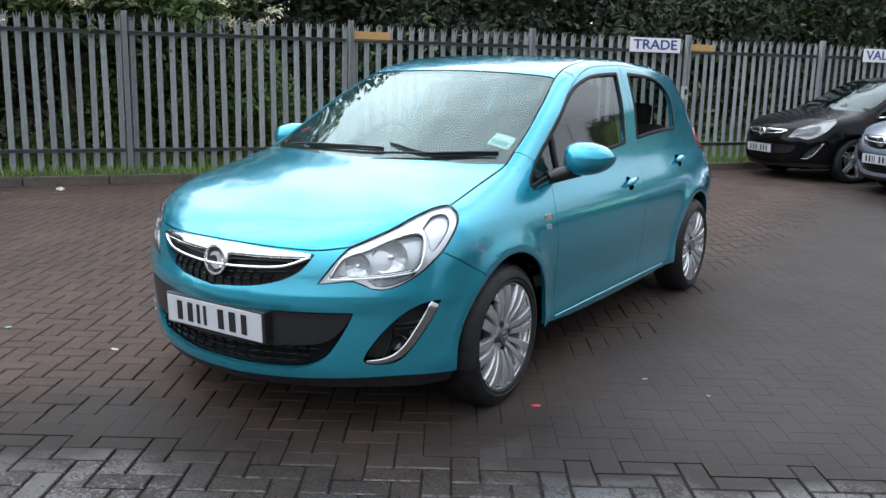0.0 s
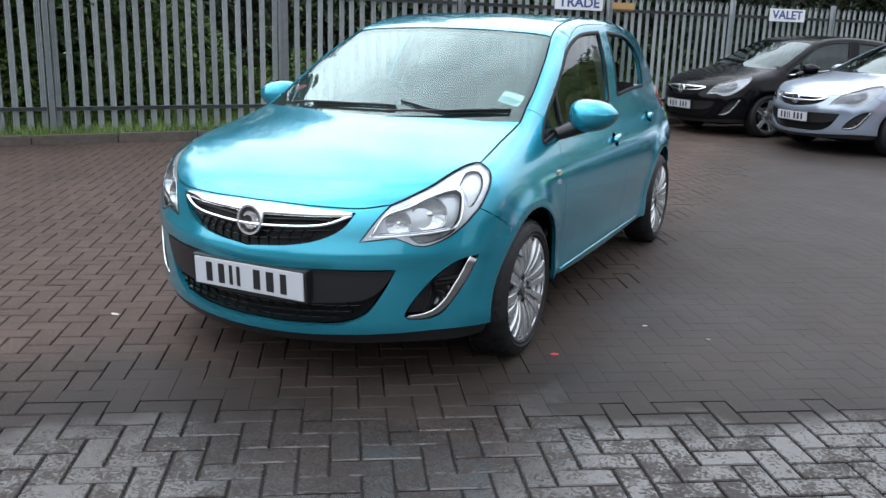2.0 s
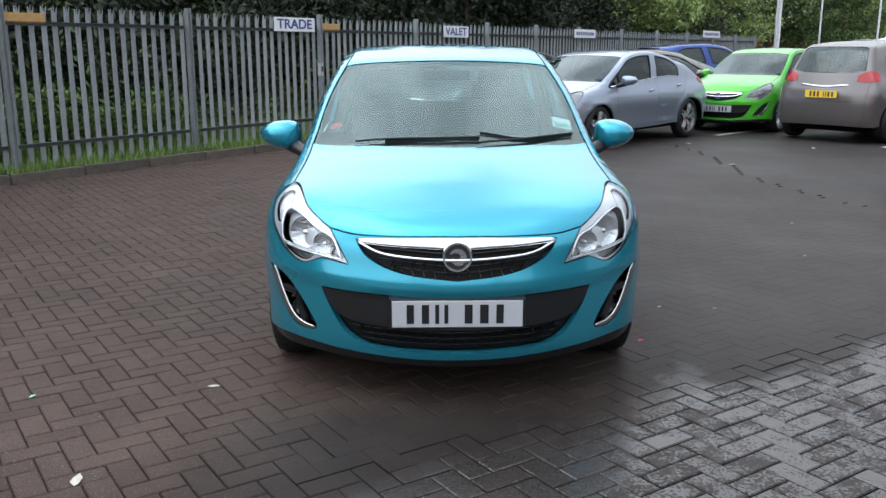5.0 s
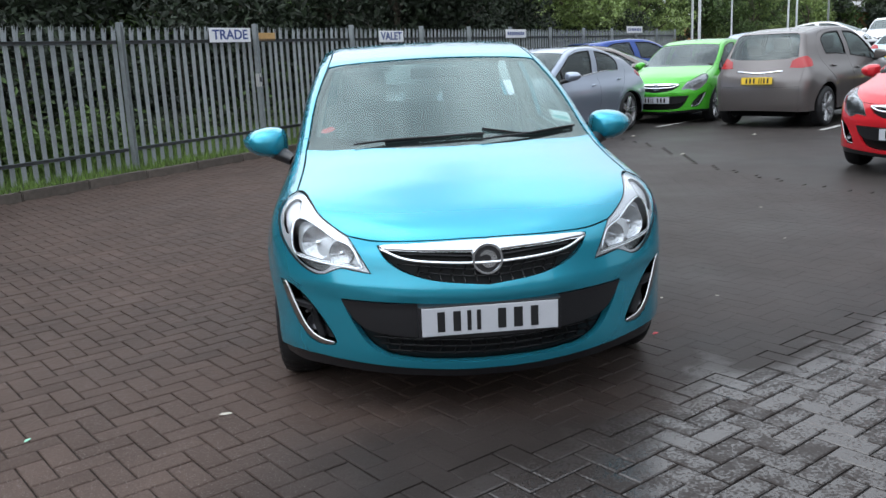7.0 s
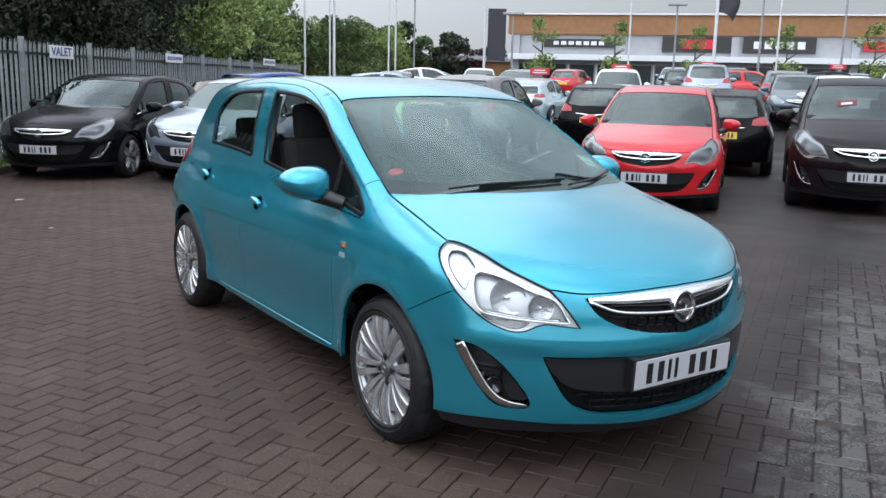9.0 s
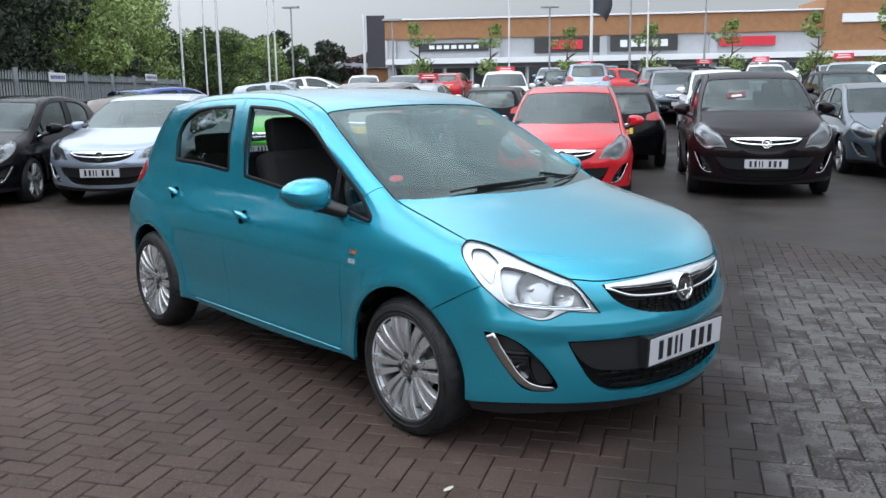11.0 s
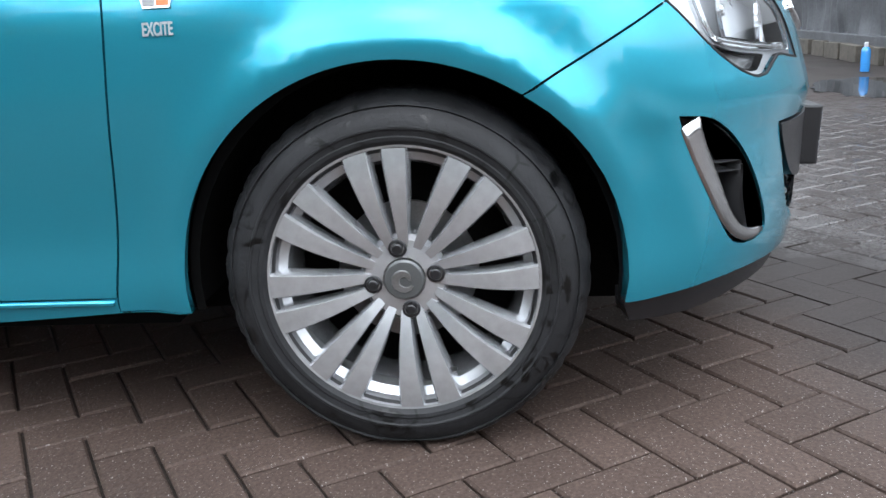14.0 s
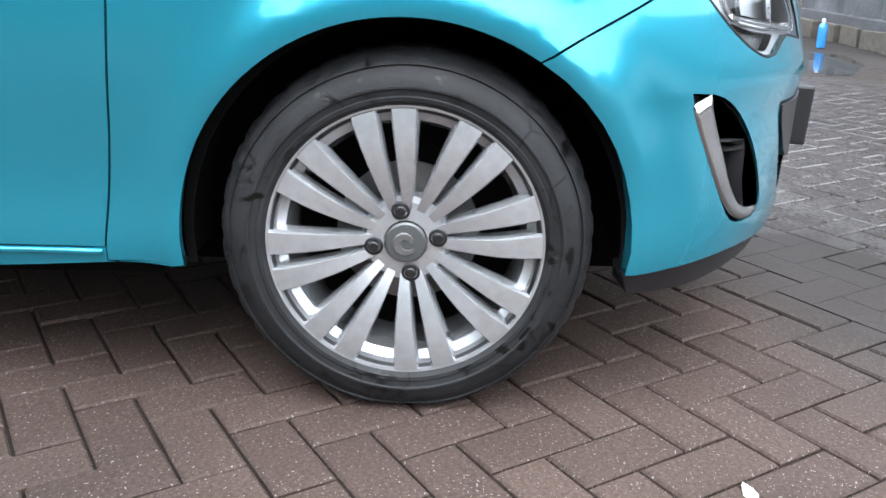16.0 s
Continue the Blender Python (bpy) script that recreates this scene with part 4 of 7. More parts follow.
        turn_bowl = lambda: snap(polyline([(0.708, -0.44, 0.806), (0.700, -0.36, 0.846), (0.728, -0.318, 0.846), (0.762, -0.345, 0.815), (0.772, -0.395, 0.770), (0.758, -0.45, 0.722), (0.738, -0.45, 0.78), (0.708, -0.44, 0.806)], 0.02)[:-1])
        two("reflector", lamp_ring, [inner, low_bowl, turn_bowl], material_=reflector, parent=lamps, flange=0.0, gap=0.002, offset=-0.010, step=0.02, key="lampback")
        two("lamp_bowl", inner, material_=lamp_chamber, parent=lamps, flange=-0.030, gap=0.0, offset=-0.040, key="lampinner", lab="mirrored main lamp chamber")
        two("lower_bowl", low_bowl, material_=lamp_smoke, parent=lamps, flange=-0.014, gap=0.0, offset=-0.024, key="lamplow", lab="smoked lower lamp chamber")
        two("turn_lamp", turn_bowl, material_=lamp_chamber, parent=lamps, flange=-0.012, gap=0.0, offset=-0.022, key="lampturn", lab="clear turn signal chamber")
        strip("lamp_bezel", inner, 0.009, -0.006, chrome, lamps, "lampbezel", True, True, "chrome bezel of the main lamp chamber")
        for sgn, lp in ((1, lamps[0]), (-1, lamps[1])):
            for c0, rad, deep in (((0.640, -0.555, 0.700), 0.064, 0.026), ((0.552, -0.640, 0.668), 0.046, 0.022)):
                q = snap(np.array([c0]))
                out_ = skin_normal(q)[0] * [sgn, 1, 1]
                q = q[0] * [sgn, 1, 1] - out_ * deep
                m = Matrix.Translation(q) @ (Vector(out_) + Vector((0.1 * sgn, -1.0, 0.0))).to_track_quat("Z", "Y").to_matrix().to_4x4()
                bm = lathe([(rad + 0.004, -0.004), (rad + 0.004, 0.002), (rad, 0.0), (rad * 0.93, -rad * 0.06), (rad * 0.76, -rad * 0.14), (rad * 0.5, -rad * 0.21), (rad * 0.2, -rad * 0.25), (0.0, -rad * 0.26)], m, 14)
                dish = part("lamp_dish", bm, dish_silver, lp, "faceted mirror dish of the headlamp")
                part("bulb_shield", lathe([(0.0, -rad * 0.02), (rad * 0.16, -rad * 0.05), (rad * 0.18, -rad * 0.14), (rad * 0.10, -rad * 0.26)], m, 16), chrome, dish, smooth=True)
        strip("lamp_bar", lambda: snap(polyline([(0.50, -0.690, 0.628), (0.60, -0.625, 0.635), (0.725, -0.515, 0.655)], 0.02)), 0.009, -0.008, chrome, lamps, "lampbar", True)
    grille = pan("grille", lambda: cross(grille_half), material_=mesh_black, parent=bumper, offset=-0.03, flange=0, gap=0, lab="dark honeycomb grille with chrome bars")
    g_top = np.vstack([mirrored(polyline([(0.012, -0.775, 0.700), (0.22, -0.755, 0.697), (0.395, -0.71, 0.692)], 0.02))[::-1], polyline([(0.012, -0.775, 0.700), (0.22, -0.755, 0.697), (0.395, -0.71, 0.692)], 0.02)])
    wid = 0.013 + 0.041 * np.clip(1 - np.abs(g_top[:, 0]) / 0.42, 0, 1) ** 0.7
    g_top[:, 2] -= (wid - 0.02) * 0.5
    strip("chrome_bar", g_top, wid, 0.008, chrome, grille, "chrometop", lab="broad chrome bar")
    g_mid = polyline([(-0.395, -0.71, 0.688), (-0.30, -0.76, 0.652), (-0.16, -0.79, 0.636), (0, -0.81, 0.632), (0.16, -0.79, 0.636), (0.30, -0.76, 0.652), (0.395, -0.71, 0.688)], 0.02)
    strip("chrome_bar", g_mid, 0.012 if fine else 0.02, 0.008, chrome, grille, "chromemid")
    if fine:
        for x in np.arange(-0.27, 0.28, 0.045):
            zlo = 0.556 + 0.75 * abs(x) ** 2.2
            strip("grille_rib", np.array([(x + 0.012, -0.81, 0.63 + 0.12 * x * x), (x - 0.006, -0.82, 0.60 + 0.06 * x * x), (x + 0.006, -0.82, zlo)]), 0.006, -0.012, gloss_black, grille, "rib%d" % round(x * 1000))
        for z0 in (0.612, 0.585):
            h = 0.34 if z0 > 0.6 else 0.25
            strip("grille_rib", polyline([(-h, -0.77, z0 + 0.25 * h * h), (0, -0.82, z0), (h, -0.77, z0 + 0.25 * h * h)], 0.03), 0.006, -0.012, gloss_black, grille, "hrib%d" % round(z0 * 1000))
        strip("grille_bar", polyline([(-0.33, -0.75, 0.676), (0, -0.80, 0.660), (0.33, -0.75, 0.676)], 0.03), 0.010, -0.01, black_plastic, grille, "gbar")
    badge_m = Matrix.Translation((0, -0.810, 0.648)) @ Matrix.Rotation(radians(85), 4, "X")
    if kind is not None:
        badge_m = Matrix.Translation(tuple(shift_skin([(0, -0.810, 0.648)], kind)[0])) @ Matrix.Rotation(radians(85), 4, "X")
    badge = part("badge", lathe([(0.062, -0.02), (0.062, 0.008), (0.058, 0.014), (0.050, 0.014), (0.047, 0.006), (0.045, 0.0)], badge_m, 40), chrome, grille, "round chrome emblem", smooth=True)
    bm = bmesh.new()
    # one curved plain shape, thick in the middle
    rows_ = []
    for t in np.linspace(0, 1, 15):
        a = radians(150 - 330 * t)
        rad, half = 0.031 - 0.014 * t, 0.004 + 0.011 * math.sin(math.pi * t) ** 0.8
        rows_.append([bm.verts.new(badge_m @ Vector((q * math.cos(a), q * math.sin(a) - 0.004, h))) for q, h in ((rad - half, 0.004), (rad - half * 0.8, 0.011), (rad + half * 0.8, 0.011), (rad + half, 0.004))])
    for lo, hi in zip(rows_, rows_[1:]):
        for i in range(3):
            bm.faces.new((lo[i], lo[i + 1], hi[i + 1], hi[i]))
    if lean:
        bm.free()
    else:
        part("emblem", bm, chrome, badge)
    part("badge_field", lathe([(0.047, 0.004), (0.0, 0.005)], badge_m, 24), plate_black, badge)
    lower = pan("lower_grille", lambda: cross(trim_half), material_=mesh_black, parent=bumper, offset=-0.035, flange=0, gap=0, lab="black lower grille mesh")
    band = lambda: cross(np.vstack([polyline([(0, -0.82, 0.485), (0.26, -0.80, 0.485), (0.40, -0.75, 0.488), (0.55, -0.665, 0.492)], cs)[:-1], polyline([(0.55, -0.665, 0.492), (0.53, -0.685, 0.44), (0.45, -0.72, 0.375), (0.25, -0.79, 0.352), (0, -0.82, 0.35)], cs)]))
    pan("bumper_band", band, material_=black_plastic, parent=bumper, offset=0.004, flange=0.03, gap=0.001, lab="matt black band behind the plate")
    if fine:
        for k, z0 in enumerate((0.338, 0.313, 0.288)):
            h = 0.47 - (0.36 - z0) * 1.3
            strip("mesh_bar", polyline([(-h, -0.72, z0 + 0.012), (0, -0.82, z0), (h, -0.72, z0 + 0.012)], 0.03), 0.007, -0.012, gloss_black, lower, "mesh%d" % k)
        for x in np.arange(-0.42, 0.43, 0.056):
            zl = 0.276 + 0.14 * abs(x) ** 2
            strip("mesh_bar", np.array([(x, -0.8, 0.35 + 0.03 * abs(x)), (x + 0.016, -0.8, 0.32), (x, -0.8, 0.29 + 0.1 * x * x), (x + 0.012, -0.8, zl + 0.004)]), 0.007, -0.012, gloss_black, lower, "meshv%d" % round(x * 1000))
    fogs = two("fog_surround", fog, material_=fog_plastic, parent=bumper, offset=-0.062, flange=-0.060, gap=0.0035, lab="black recess with a fog lamp")
    fog_out = lambda: snap(polyline([(0.772, -0.455, 0.532), (0.757, -0.475, 0.48), (0.735, -0.505, 0.42), (0.708, -0.535, 0.362), (0.672, -0.568, 0.322), (0.63, -0.605, 0.306), (0.598, -0.637, 0.306)], 0.02))
    strip("chrome_strip", fog_out, (0.009 + 0.031 * np.linspace(1, 0, len(fog_out())) ** 0.5) if fine else 0.014, 0.0015, satin_chrome, fogs, "fogchrome", True, lab="satin chrome strip")
    for sgn, fo in ((1, fogs[0]), (-1, fogs[1])):
        c = shift_skin([(0.665 * sgn, -0.520, 0.365)], kind)[0]
        m = Matrix.Translation(tuple(c)) @ Matrix.Rotation(radians(90), 4, "X") @ Matrix.Rotation(radians(25 * sgn), 4, "Y")
        part("fog_lamp", lathe([(0.036, -0.02), (0.036, 0.010), (0.032, 0.014), (0.029, 0.010), (0.018, -0.004), (0.0, -0.010)], m, 24), fog_grey, fo, smooth=True)
        if fine:  # a bolt in the wall of the recess
            bolt = Matrix.Translation((0.700 * sgn, -0.495, 0.405)) @ Matrix.Rotation(radians(90), 4, "X") @ Matrix.Rotation(radians(40 * sgn), 4, "Y")
            part("bolt", lathe([(0.008, -0.02), (0.008, 0.004), (0.006, 0.005), (0.004, 0.0), (0.0, 0.0)], bolt, 14), alloy_dark, fo, smooth=True)
    if fine:  # a step across the recess and a web below it
        strip("recess_step", polyline([(0.752, -0.485, 0.452), (0.72, -0.525, 0.445), (0.675, -0.572, 0.44)], 0.02), 0.016, -0.045, fog_plastic, fogs, "fogstep", True)
        strip("recess_web", polyline([(0.672, -0.572, 0.44), (0.668, -0.575, 0.38), (0.645, -0.592, 0.315)], 0.02), 0.010, -0.045, fog_plastic, fogs, "fogweb", True)
    two("lower_lip", lambda: ring([(0, -0.80, 0.175), (0.30, -0.755, 0.18), (0.60, -0.60, 0.195), (0.79, -0.37, 0.205)], [(0.79, -0.37, 0.205), tuple(arch_front[0])], [(tuple(arch_front[0])), (0.70, -0.53, 0.262), (0.52, -0.67, 0.247), (0.30, -0.765, 0.234), (0, -0.81, 0.227)], [(0, -0.81, 0.227), (0, -0.80, 0.175)], step=0.05), material_=black_plastic, offset=-0.012, gap=0.0, flange=0.05, step=0.08)
    # plate
    pm = Matrix.Translation(tuple(shift_skin([(0.0, -0.838, 0.422)], kind)[0])) @ Matrix.Rotation(radians(3), 4, "X")
    part("plate_holder", box((0.545, 0.045, 0.128), pm @ Matrix.Translation((0, 0.0235, 0))), black_plastic, bumper, bevel=0.006)
    plate = part("number_plate", box((0.52, 0.005, 0.111), pm), plate_white, bumper, "white plate with black bars", bevel=0.002)
    if not lean:
        glyph_bars(plate, pm @ Matrix.Translation((0, -0.003, 0)), 0.52, 0.079, PLATE_BARS, plate_black)
    rm = Matrix.Translation(tuple(shift_skin([(0.0, 3.175, 0.70)], kind)[0])) @ Matrix.Rotation(radians(6), 4, "X")
    rplate = part("number_plate", box((0.52, 0.008, 0.111), rm), plate_yellow, gate, "yellow rear plate with black bars")
    if not lean:
        glyph_bars(rplate, rm @ Matrix.Translation((0, 0.0055, 0)), 0.52, 0.079, PLATE_BARS, plate_black)
    # rear lamps
    two("tail_lamp", lambda: ring([(0.46, 3.02, 0.87), (0.64, 2.94, 0.85), (0.735, 2.86, 0.90)], [(0.735, 2.86, 0.90), (0.70, 2.83, 0.99)], [(0.70, 2.83, 0.99), (0.62, 2.89, 1.02), (0.47, 2.97, 0.96)], [(0.47, 2.97, 0.96), (0.46, 3.02, 0.87)], step=0.04), material_=tail_red, offset=0.006, gap=0.0, flange=0.02)
    strip("tail_trim", polyline([(-0.36, 3.0, 0.80), (0, 3.1, 0.80), (0.36, 3.0, 0.80)], 0.05), 0.025, 0.012, chrome, gate, "tailtrim")
    # handles, mirrors, side lines
    for sgn, df, dr in ((1, doors_f[0], doors_r[0]), (-1, doors_f[1], doors_r[1])):
        for (yh, zh), d in (((1.35, 0.812), df), ((2.235, 0.872), dr)):
            base = side((yh - 0.05, zh - 0.008), (yh - 0.02, zh - 0.002), (yh + 0.02, zh + 0.002), (yh + 0.05, zh + 0.006), (yh + 0.085, zh + 0.010))
            def make(base=base, sgn=sgn):
                v, f = ribbon(base, np.array([0.020, 0.031, 0.034, 0.031, 0.022]), 0.030, sink=-0.012)
                r = (v, f, None)
                return r if sgn > 0 else flipped(r)
            h = skin_part("door_handle", "handle%d%d" % (round(yh * 100), sgn) + sfx, kind, make, mat, d)
            def cup(base=base, sgn=sgn, yh=yh, zh=zh):
                q = plate_on_skin(cup_ring(yh, zh)(), (), "round", 0.012, 0, -0.016 if fine else 0.0012, -0.016 if fine else 0.0)
                return q if sgn > 0 else flipped(q)
            if lean:
                continue
            skin_part("handle_recess", "cup%d%d" % (round(yh * 100), sgn) + sfx, kind, cup, mat, d)
        bm = bmesh.new()
        c = np.array((0.905 * sgn, 0.60, 1.005))
        bmesh.ops.create_uvsphere(bm, u_segments=28 if fine else 12, v_segments=18 if fine else 8, radius=1.0)
        for q in bm.verts:
            x, y, z = q.co
            if y > 0.25:
                y = 0.25 + (y - 0.25) * 0.25
            sx = math.copysign(abs(x) ** 0.8, x)
            k = 1 - 0.22 * max(0.0, sx * sgn) ** 2
            sz = math.copysign(abs(z) ** 0.72, z) * (0.98 if z < 0 else 1.0)
            q.co = (c[0] + sx * 0.114, c[1] + y * 0.110 + 0.03 * max(0, x * sgn), c[2] + sz * 0.076 * k - 0.004 - 0.010 * sx * sgn * (1 if z > 0 else -1.6))
        v = np.array([tuple(q.co) for q in bm.verts])
        v = shift_skin(v, kind)
        for q, co in zip(bm.verts, v):
            q.co = co
        mir = part("door_mirror", bm, mat, df, "painted door mirror on a black arm", smooth=True)
        a, b = shift_skin([(0.760 * sgn, 0.490, 0.912), (0.862 * sgn, 0.590, 0.958)], kind)
        part("mirror_arm", rod(a, b, 0.030, 0.042, 16), black_plastic, mir, smooth=True)
        gm = Matrix.Translation(tuple(shift_skin([(0.905 * sgn, 0.637, 1.005)], kind)[0]))
        if lean:
            continue
        part("mirror_glass", box((0.15, 0.004, 0.10), gm), chrome, mir, bevel=0.002)
    if fine:
        strip("sill_strip", lambda: side(*[(y, 0.268) for y in np.linspace(0.50, 2.02, 24)]), 0.010, 0.006, mat, car, "sillstrip", True)
        for nm, zz, ww, hh in (("side_badge", 0.757, 0.056, 0.026), ("side_lettering", 0.714, 0.048, 0.021)):
            for sgn in (1, -1):
                q = side((0.352, zz))[0]
                nrm = skin_normal(np.array([q]))[0]
                face = Vector((nrm[0] * sgn, nrm[1], nrm[2]))
                across = Vector((0, 0, 1)).cross(face).normalized()
                m = Matrix((across, face.cross(across), face)).transposed().to_4x4()
                m.translation = Vector((q[0] * sgn, q[1], q[2]))
                if nm == "side_badge":
                    bm = bmesh.new()
                    lo = [bm.verts.new(m @ Vector((u * ww, v * hh, 0.0))) for u, v in ((-0.38, -0.5), (0.42, -0.5), (0.5, 0.5), (-0.5, 0.5))]
                    hi = [bm.verts.new(m @ Vector((u * ww * 0.94, v * hh * 0.9, 0.004))) for u, v in ((-0.38, -0.5), (0.42, -0.5), (0.5, 0.5), (-0.5, 0.5))]
                    bm.faces.new(hi)
                    for i in range(4):
                        bm.faces.new((lo[i], lo[(i + 1) % 4], hi[(i + 1) % 4], hi[i]))
                    plaque = part(nm, bm, chrome, car, "small chrome badge with an orange and dark inlay")
                    part("badge_inlay", box((ww * 0.34, hh * 0.56, 0.002), m @ Matrix.Translation((ww * 0.20, -0.001, 0.0048))), sticker_orange, plaque)
                    part("badge_inlay", box((ww * 0.34, hh * 0.56, 0.002), m @ Matrix.Translation((-ww * 0.19, -0.001, 0.0048))), alloy_dark, plaque)
                else:
                    cu = bpy.data.curves.new(nm, "FONT")
                    cu.body, cu.size, cu.align_x, cu.align_y, cu.extrude, cu.offset = "EXCITE", hh * 1.35, "CENTER", "CENTER", 0.0012, 0.0006
                    tmp = bpy.data.objects.new(nm, cu)
                    me = bpy.data.meshes.new_from_object(tmp)
                    bpy.data.objects.remove(tmp)
                    me.materials.append(reflector)
                    wide = max(v.co.x for v in me.vertices) - min(v.co.x for v in me.vertices)
                    word = new(nm, me)
                    word.parent = car
                    word["label"] = "small chrome letters EXCITE"
                    word.matrix_basis = m @ Matrix.Translation((0, 0, 0.002)) @ Matrix.Diagonal((ww / wide, 1, 1, 1))
    # wipers on the screen
    for a, b, c in (((0.46, 0.11, 1.0), (0.10, 0.045, 1.02), (-0.14, 0.05, 1.035)), ((-0.12, 0.0, 1.0), (-0.36, 0.09, 1.02), (-0.62, 0.255, 1.03))) if fine else ():
        pts = snap(polyline([mirrored(a), mirrored(b), mirrored(c)], 0.03))
        v, f = ribbon(pts + skin_normal(pts) * 0.010, 0.006, 0.006, sink=0.003)
        wp = mesh_object("wiper", v, f, black_plastic, ws, "black wiper arm and blade")
        pts = snap(polyline([mirrored(np.array(b) * [1, 1, 1] + [0.22, 0.02, 0]), mirrored(b), mirrored(c)], 0.03)) + np.array([0, 0.012, 0.005])
        v, f = ribbon(pts, 0.005, 0.009, sink=0.003)
        mesh_object("wiper_blade", v, f, rubber, wp)
    # underside, wheel arches and cabin
    def warp_bm(bm):
        v = shift_skin(np.array([tuple(q.co) for q in bm.verts]), kind)
        for q, co in zip(bm.verts, v):
            q.co = co
        return bm
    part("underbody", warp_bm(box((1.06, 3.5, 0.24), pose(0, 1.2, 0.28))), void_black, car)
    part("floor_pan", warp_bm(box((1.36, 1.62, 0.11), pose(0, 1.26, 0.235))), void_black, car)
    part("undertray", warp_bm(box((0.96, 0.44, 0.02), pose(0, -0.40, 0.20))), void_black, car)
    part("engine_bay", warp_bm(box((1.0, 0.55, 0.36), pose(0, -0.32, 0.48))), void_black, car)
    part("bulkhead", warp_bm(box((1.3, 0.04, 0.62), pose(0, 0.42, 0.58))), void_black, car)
    for sgn in (1, -1):
        for yc in (0.0, 2.511):
            bm = bmesh.new()
            pr = [(0.352, 0.80), (0.372, 0.79), (0.372, 0.52), (0.0, 0.52)]
            angs = np.linspace(radians(-8), radians(188), 24)
            rings_ = [[bm.verts.new((sgn * h, yc + r * math.cos(a), 0.295 + r * math.sin(a))) for a in angs] for r, h in pr]
            for lo, hi in zip(rings_, rings_[1:]):
                for i in range(len(angs) - 1):
                    bm.faces.new((lo[i], lo[i + 1], hi[i + 1], hi[i]))
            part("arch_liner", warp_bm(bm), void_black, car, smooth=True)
    if seats:
        cards = two("door_card", lambda: side((0.55, 0.34), (0.50, 0.88), (1.0, 0.955), (1.9, 1.02), (2.3, 1.02), (2.2, 0.7), (1.98, 0.34)), material_=dash_plastic, offset=-0.05, flange=0.03, step=0.12, key="doorcard")
        pan("roof_lining", lambda: snap(np.array([(0.50, 0.95, 1.37), (0.49, 1.6, 1.44), (0.47, 2.5, 1.40), (-0.47, 2.5, 1.40), (-0.49, 1.6, 1.44), (-0.50, 0.95, 1.37)])), view="top", material_=grey_trim, offset=-0.03, flange=0.0, step=0.12)
        bm = box((1.36, 0.42, 0.22), pose(0, 0.42, 0.845 if fine else 0.90, -8))
        part("dashboard", warp_bm(bm), dash_plastic, car, bevel=0.04)
        st_parent = car
        for sgn in (1, -1):
            bm = box((0.50, 0.52, 0.16), pose(0.36 * sgn, 1.12, 0.50, 6))
            seat = part("seat", warp_bm(bm), seat_cloth, car, "dark cloth seat", bevel=0.05)
            part("seat_back", warp_bm(box((0.48, 0.15, 0.64), pose(0.36 * sgn, 1.46, 0.82, -16))), seat_cloth, seat, bevel=0.05)
            part("headrest", warp_bm(box((0.27, 0.11, 0.20), pose(0.36 * sgn, 1.60, 1.22, -10))), seat_cloth, seat, bevel=0.04)
        bench = part("rear_bench", warp_bm(box((1.25, 0.48, 0.18), pose(0, 2.05, 0.52, 5))), seat_cloth, car, bevel=0.05)
        part("seat_back", warp_bm(box((1.25, 0.14, 0.56), pose(0, 2.38, 0.80, -20))), seat_cloth, bench, bevel=0.05)
        for sgn in (1, -1):
            part("headrest", warp_bm(box((0.26, 0.10, 0.14), pose(0.36 * sgn, 2.50, 1.13, -10))), seat_cloth, bench, bevel=0.03)
        if fine:
            sw = Matrix.Translation((-0.36, 0.78, 0.93)) @ Matrix.Rotation(radians(68), 4, "X")
            bm = bmesh.new()
            rr = [[bm.verts.new(sw @ Vector(((0.18 + 0.016 * math.cos(b)) * math.cos(a), (0.18 + 0.016 * math.cos(b)) * math.sin(a), 0.016 * math.sin(b)))) for b in np.linspace(0, 2 * math.pi, 9)[:-1]] for a in np.linspace(0, 2 * math.pi, 33)[:-1]]
            for i in range(32):
                for j in range(8):
                    bm.faces.new((rr[i][j], rr[(i + 1) % 32][j], rr[(i + 1) % 32][(j + 1) % 8], rr[i][(j + 1) % 8]))
            wheel_in = part("steering_wheel", bm, dash_plastic, car, smooth=True)
            bm = bmesh.new()
            for a in (90, 200, 340):
                add_rod(bm, sw @ Vector((0, 0, -0.02)), sw @ Vector((0.18 * math.cos(radians(a)), 0.18 * math.sin(radians(a)), 0)), 0.016)
            bmesh.ops.create_uvsphere(bm, u_segments=16, v_segments=8, radius=0.06, matrix=sw @ Matrix.Diagonal((1, 1, 0.5, 1)))
            part("wheel_spokes", bm, dash_plastic, wheel_in, smooth=True)
            bm = box((0.26, 0.04, 0.06), pose(0, 0.80, 1.31, 10))
            part("interior_mirror", bm, black_plastic, car, bevel=0.012)
            for sgn in (1, -1):
                part("pillar_trim", rod((0.70 * sgn, 1.62, 0.9), (0.575 * sgn, 1.66, 1.36), 0.035), grey_trim, car, smooth=True)
            part("floor_mat", box((1.3, 1.5, 0.02), pose(0, 1.2, 0.345)), seat_cloth, car)
    # wheels
    fy, ry = shift_skin([(0, 0, 0.3), (0, 2.511, 0.3)], kind)[:, 1]
    xf = 1.0 if kind is None else kind["x"]
    wr_ = 0.308 if kind is None else kind["wheel"]
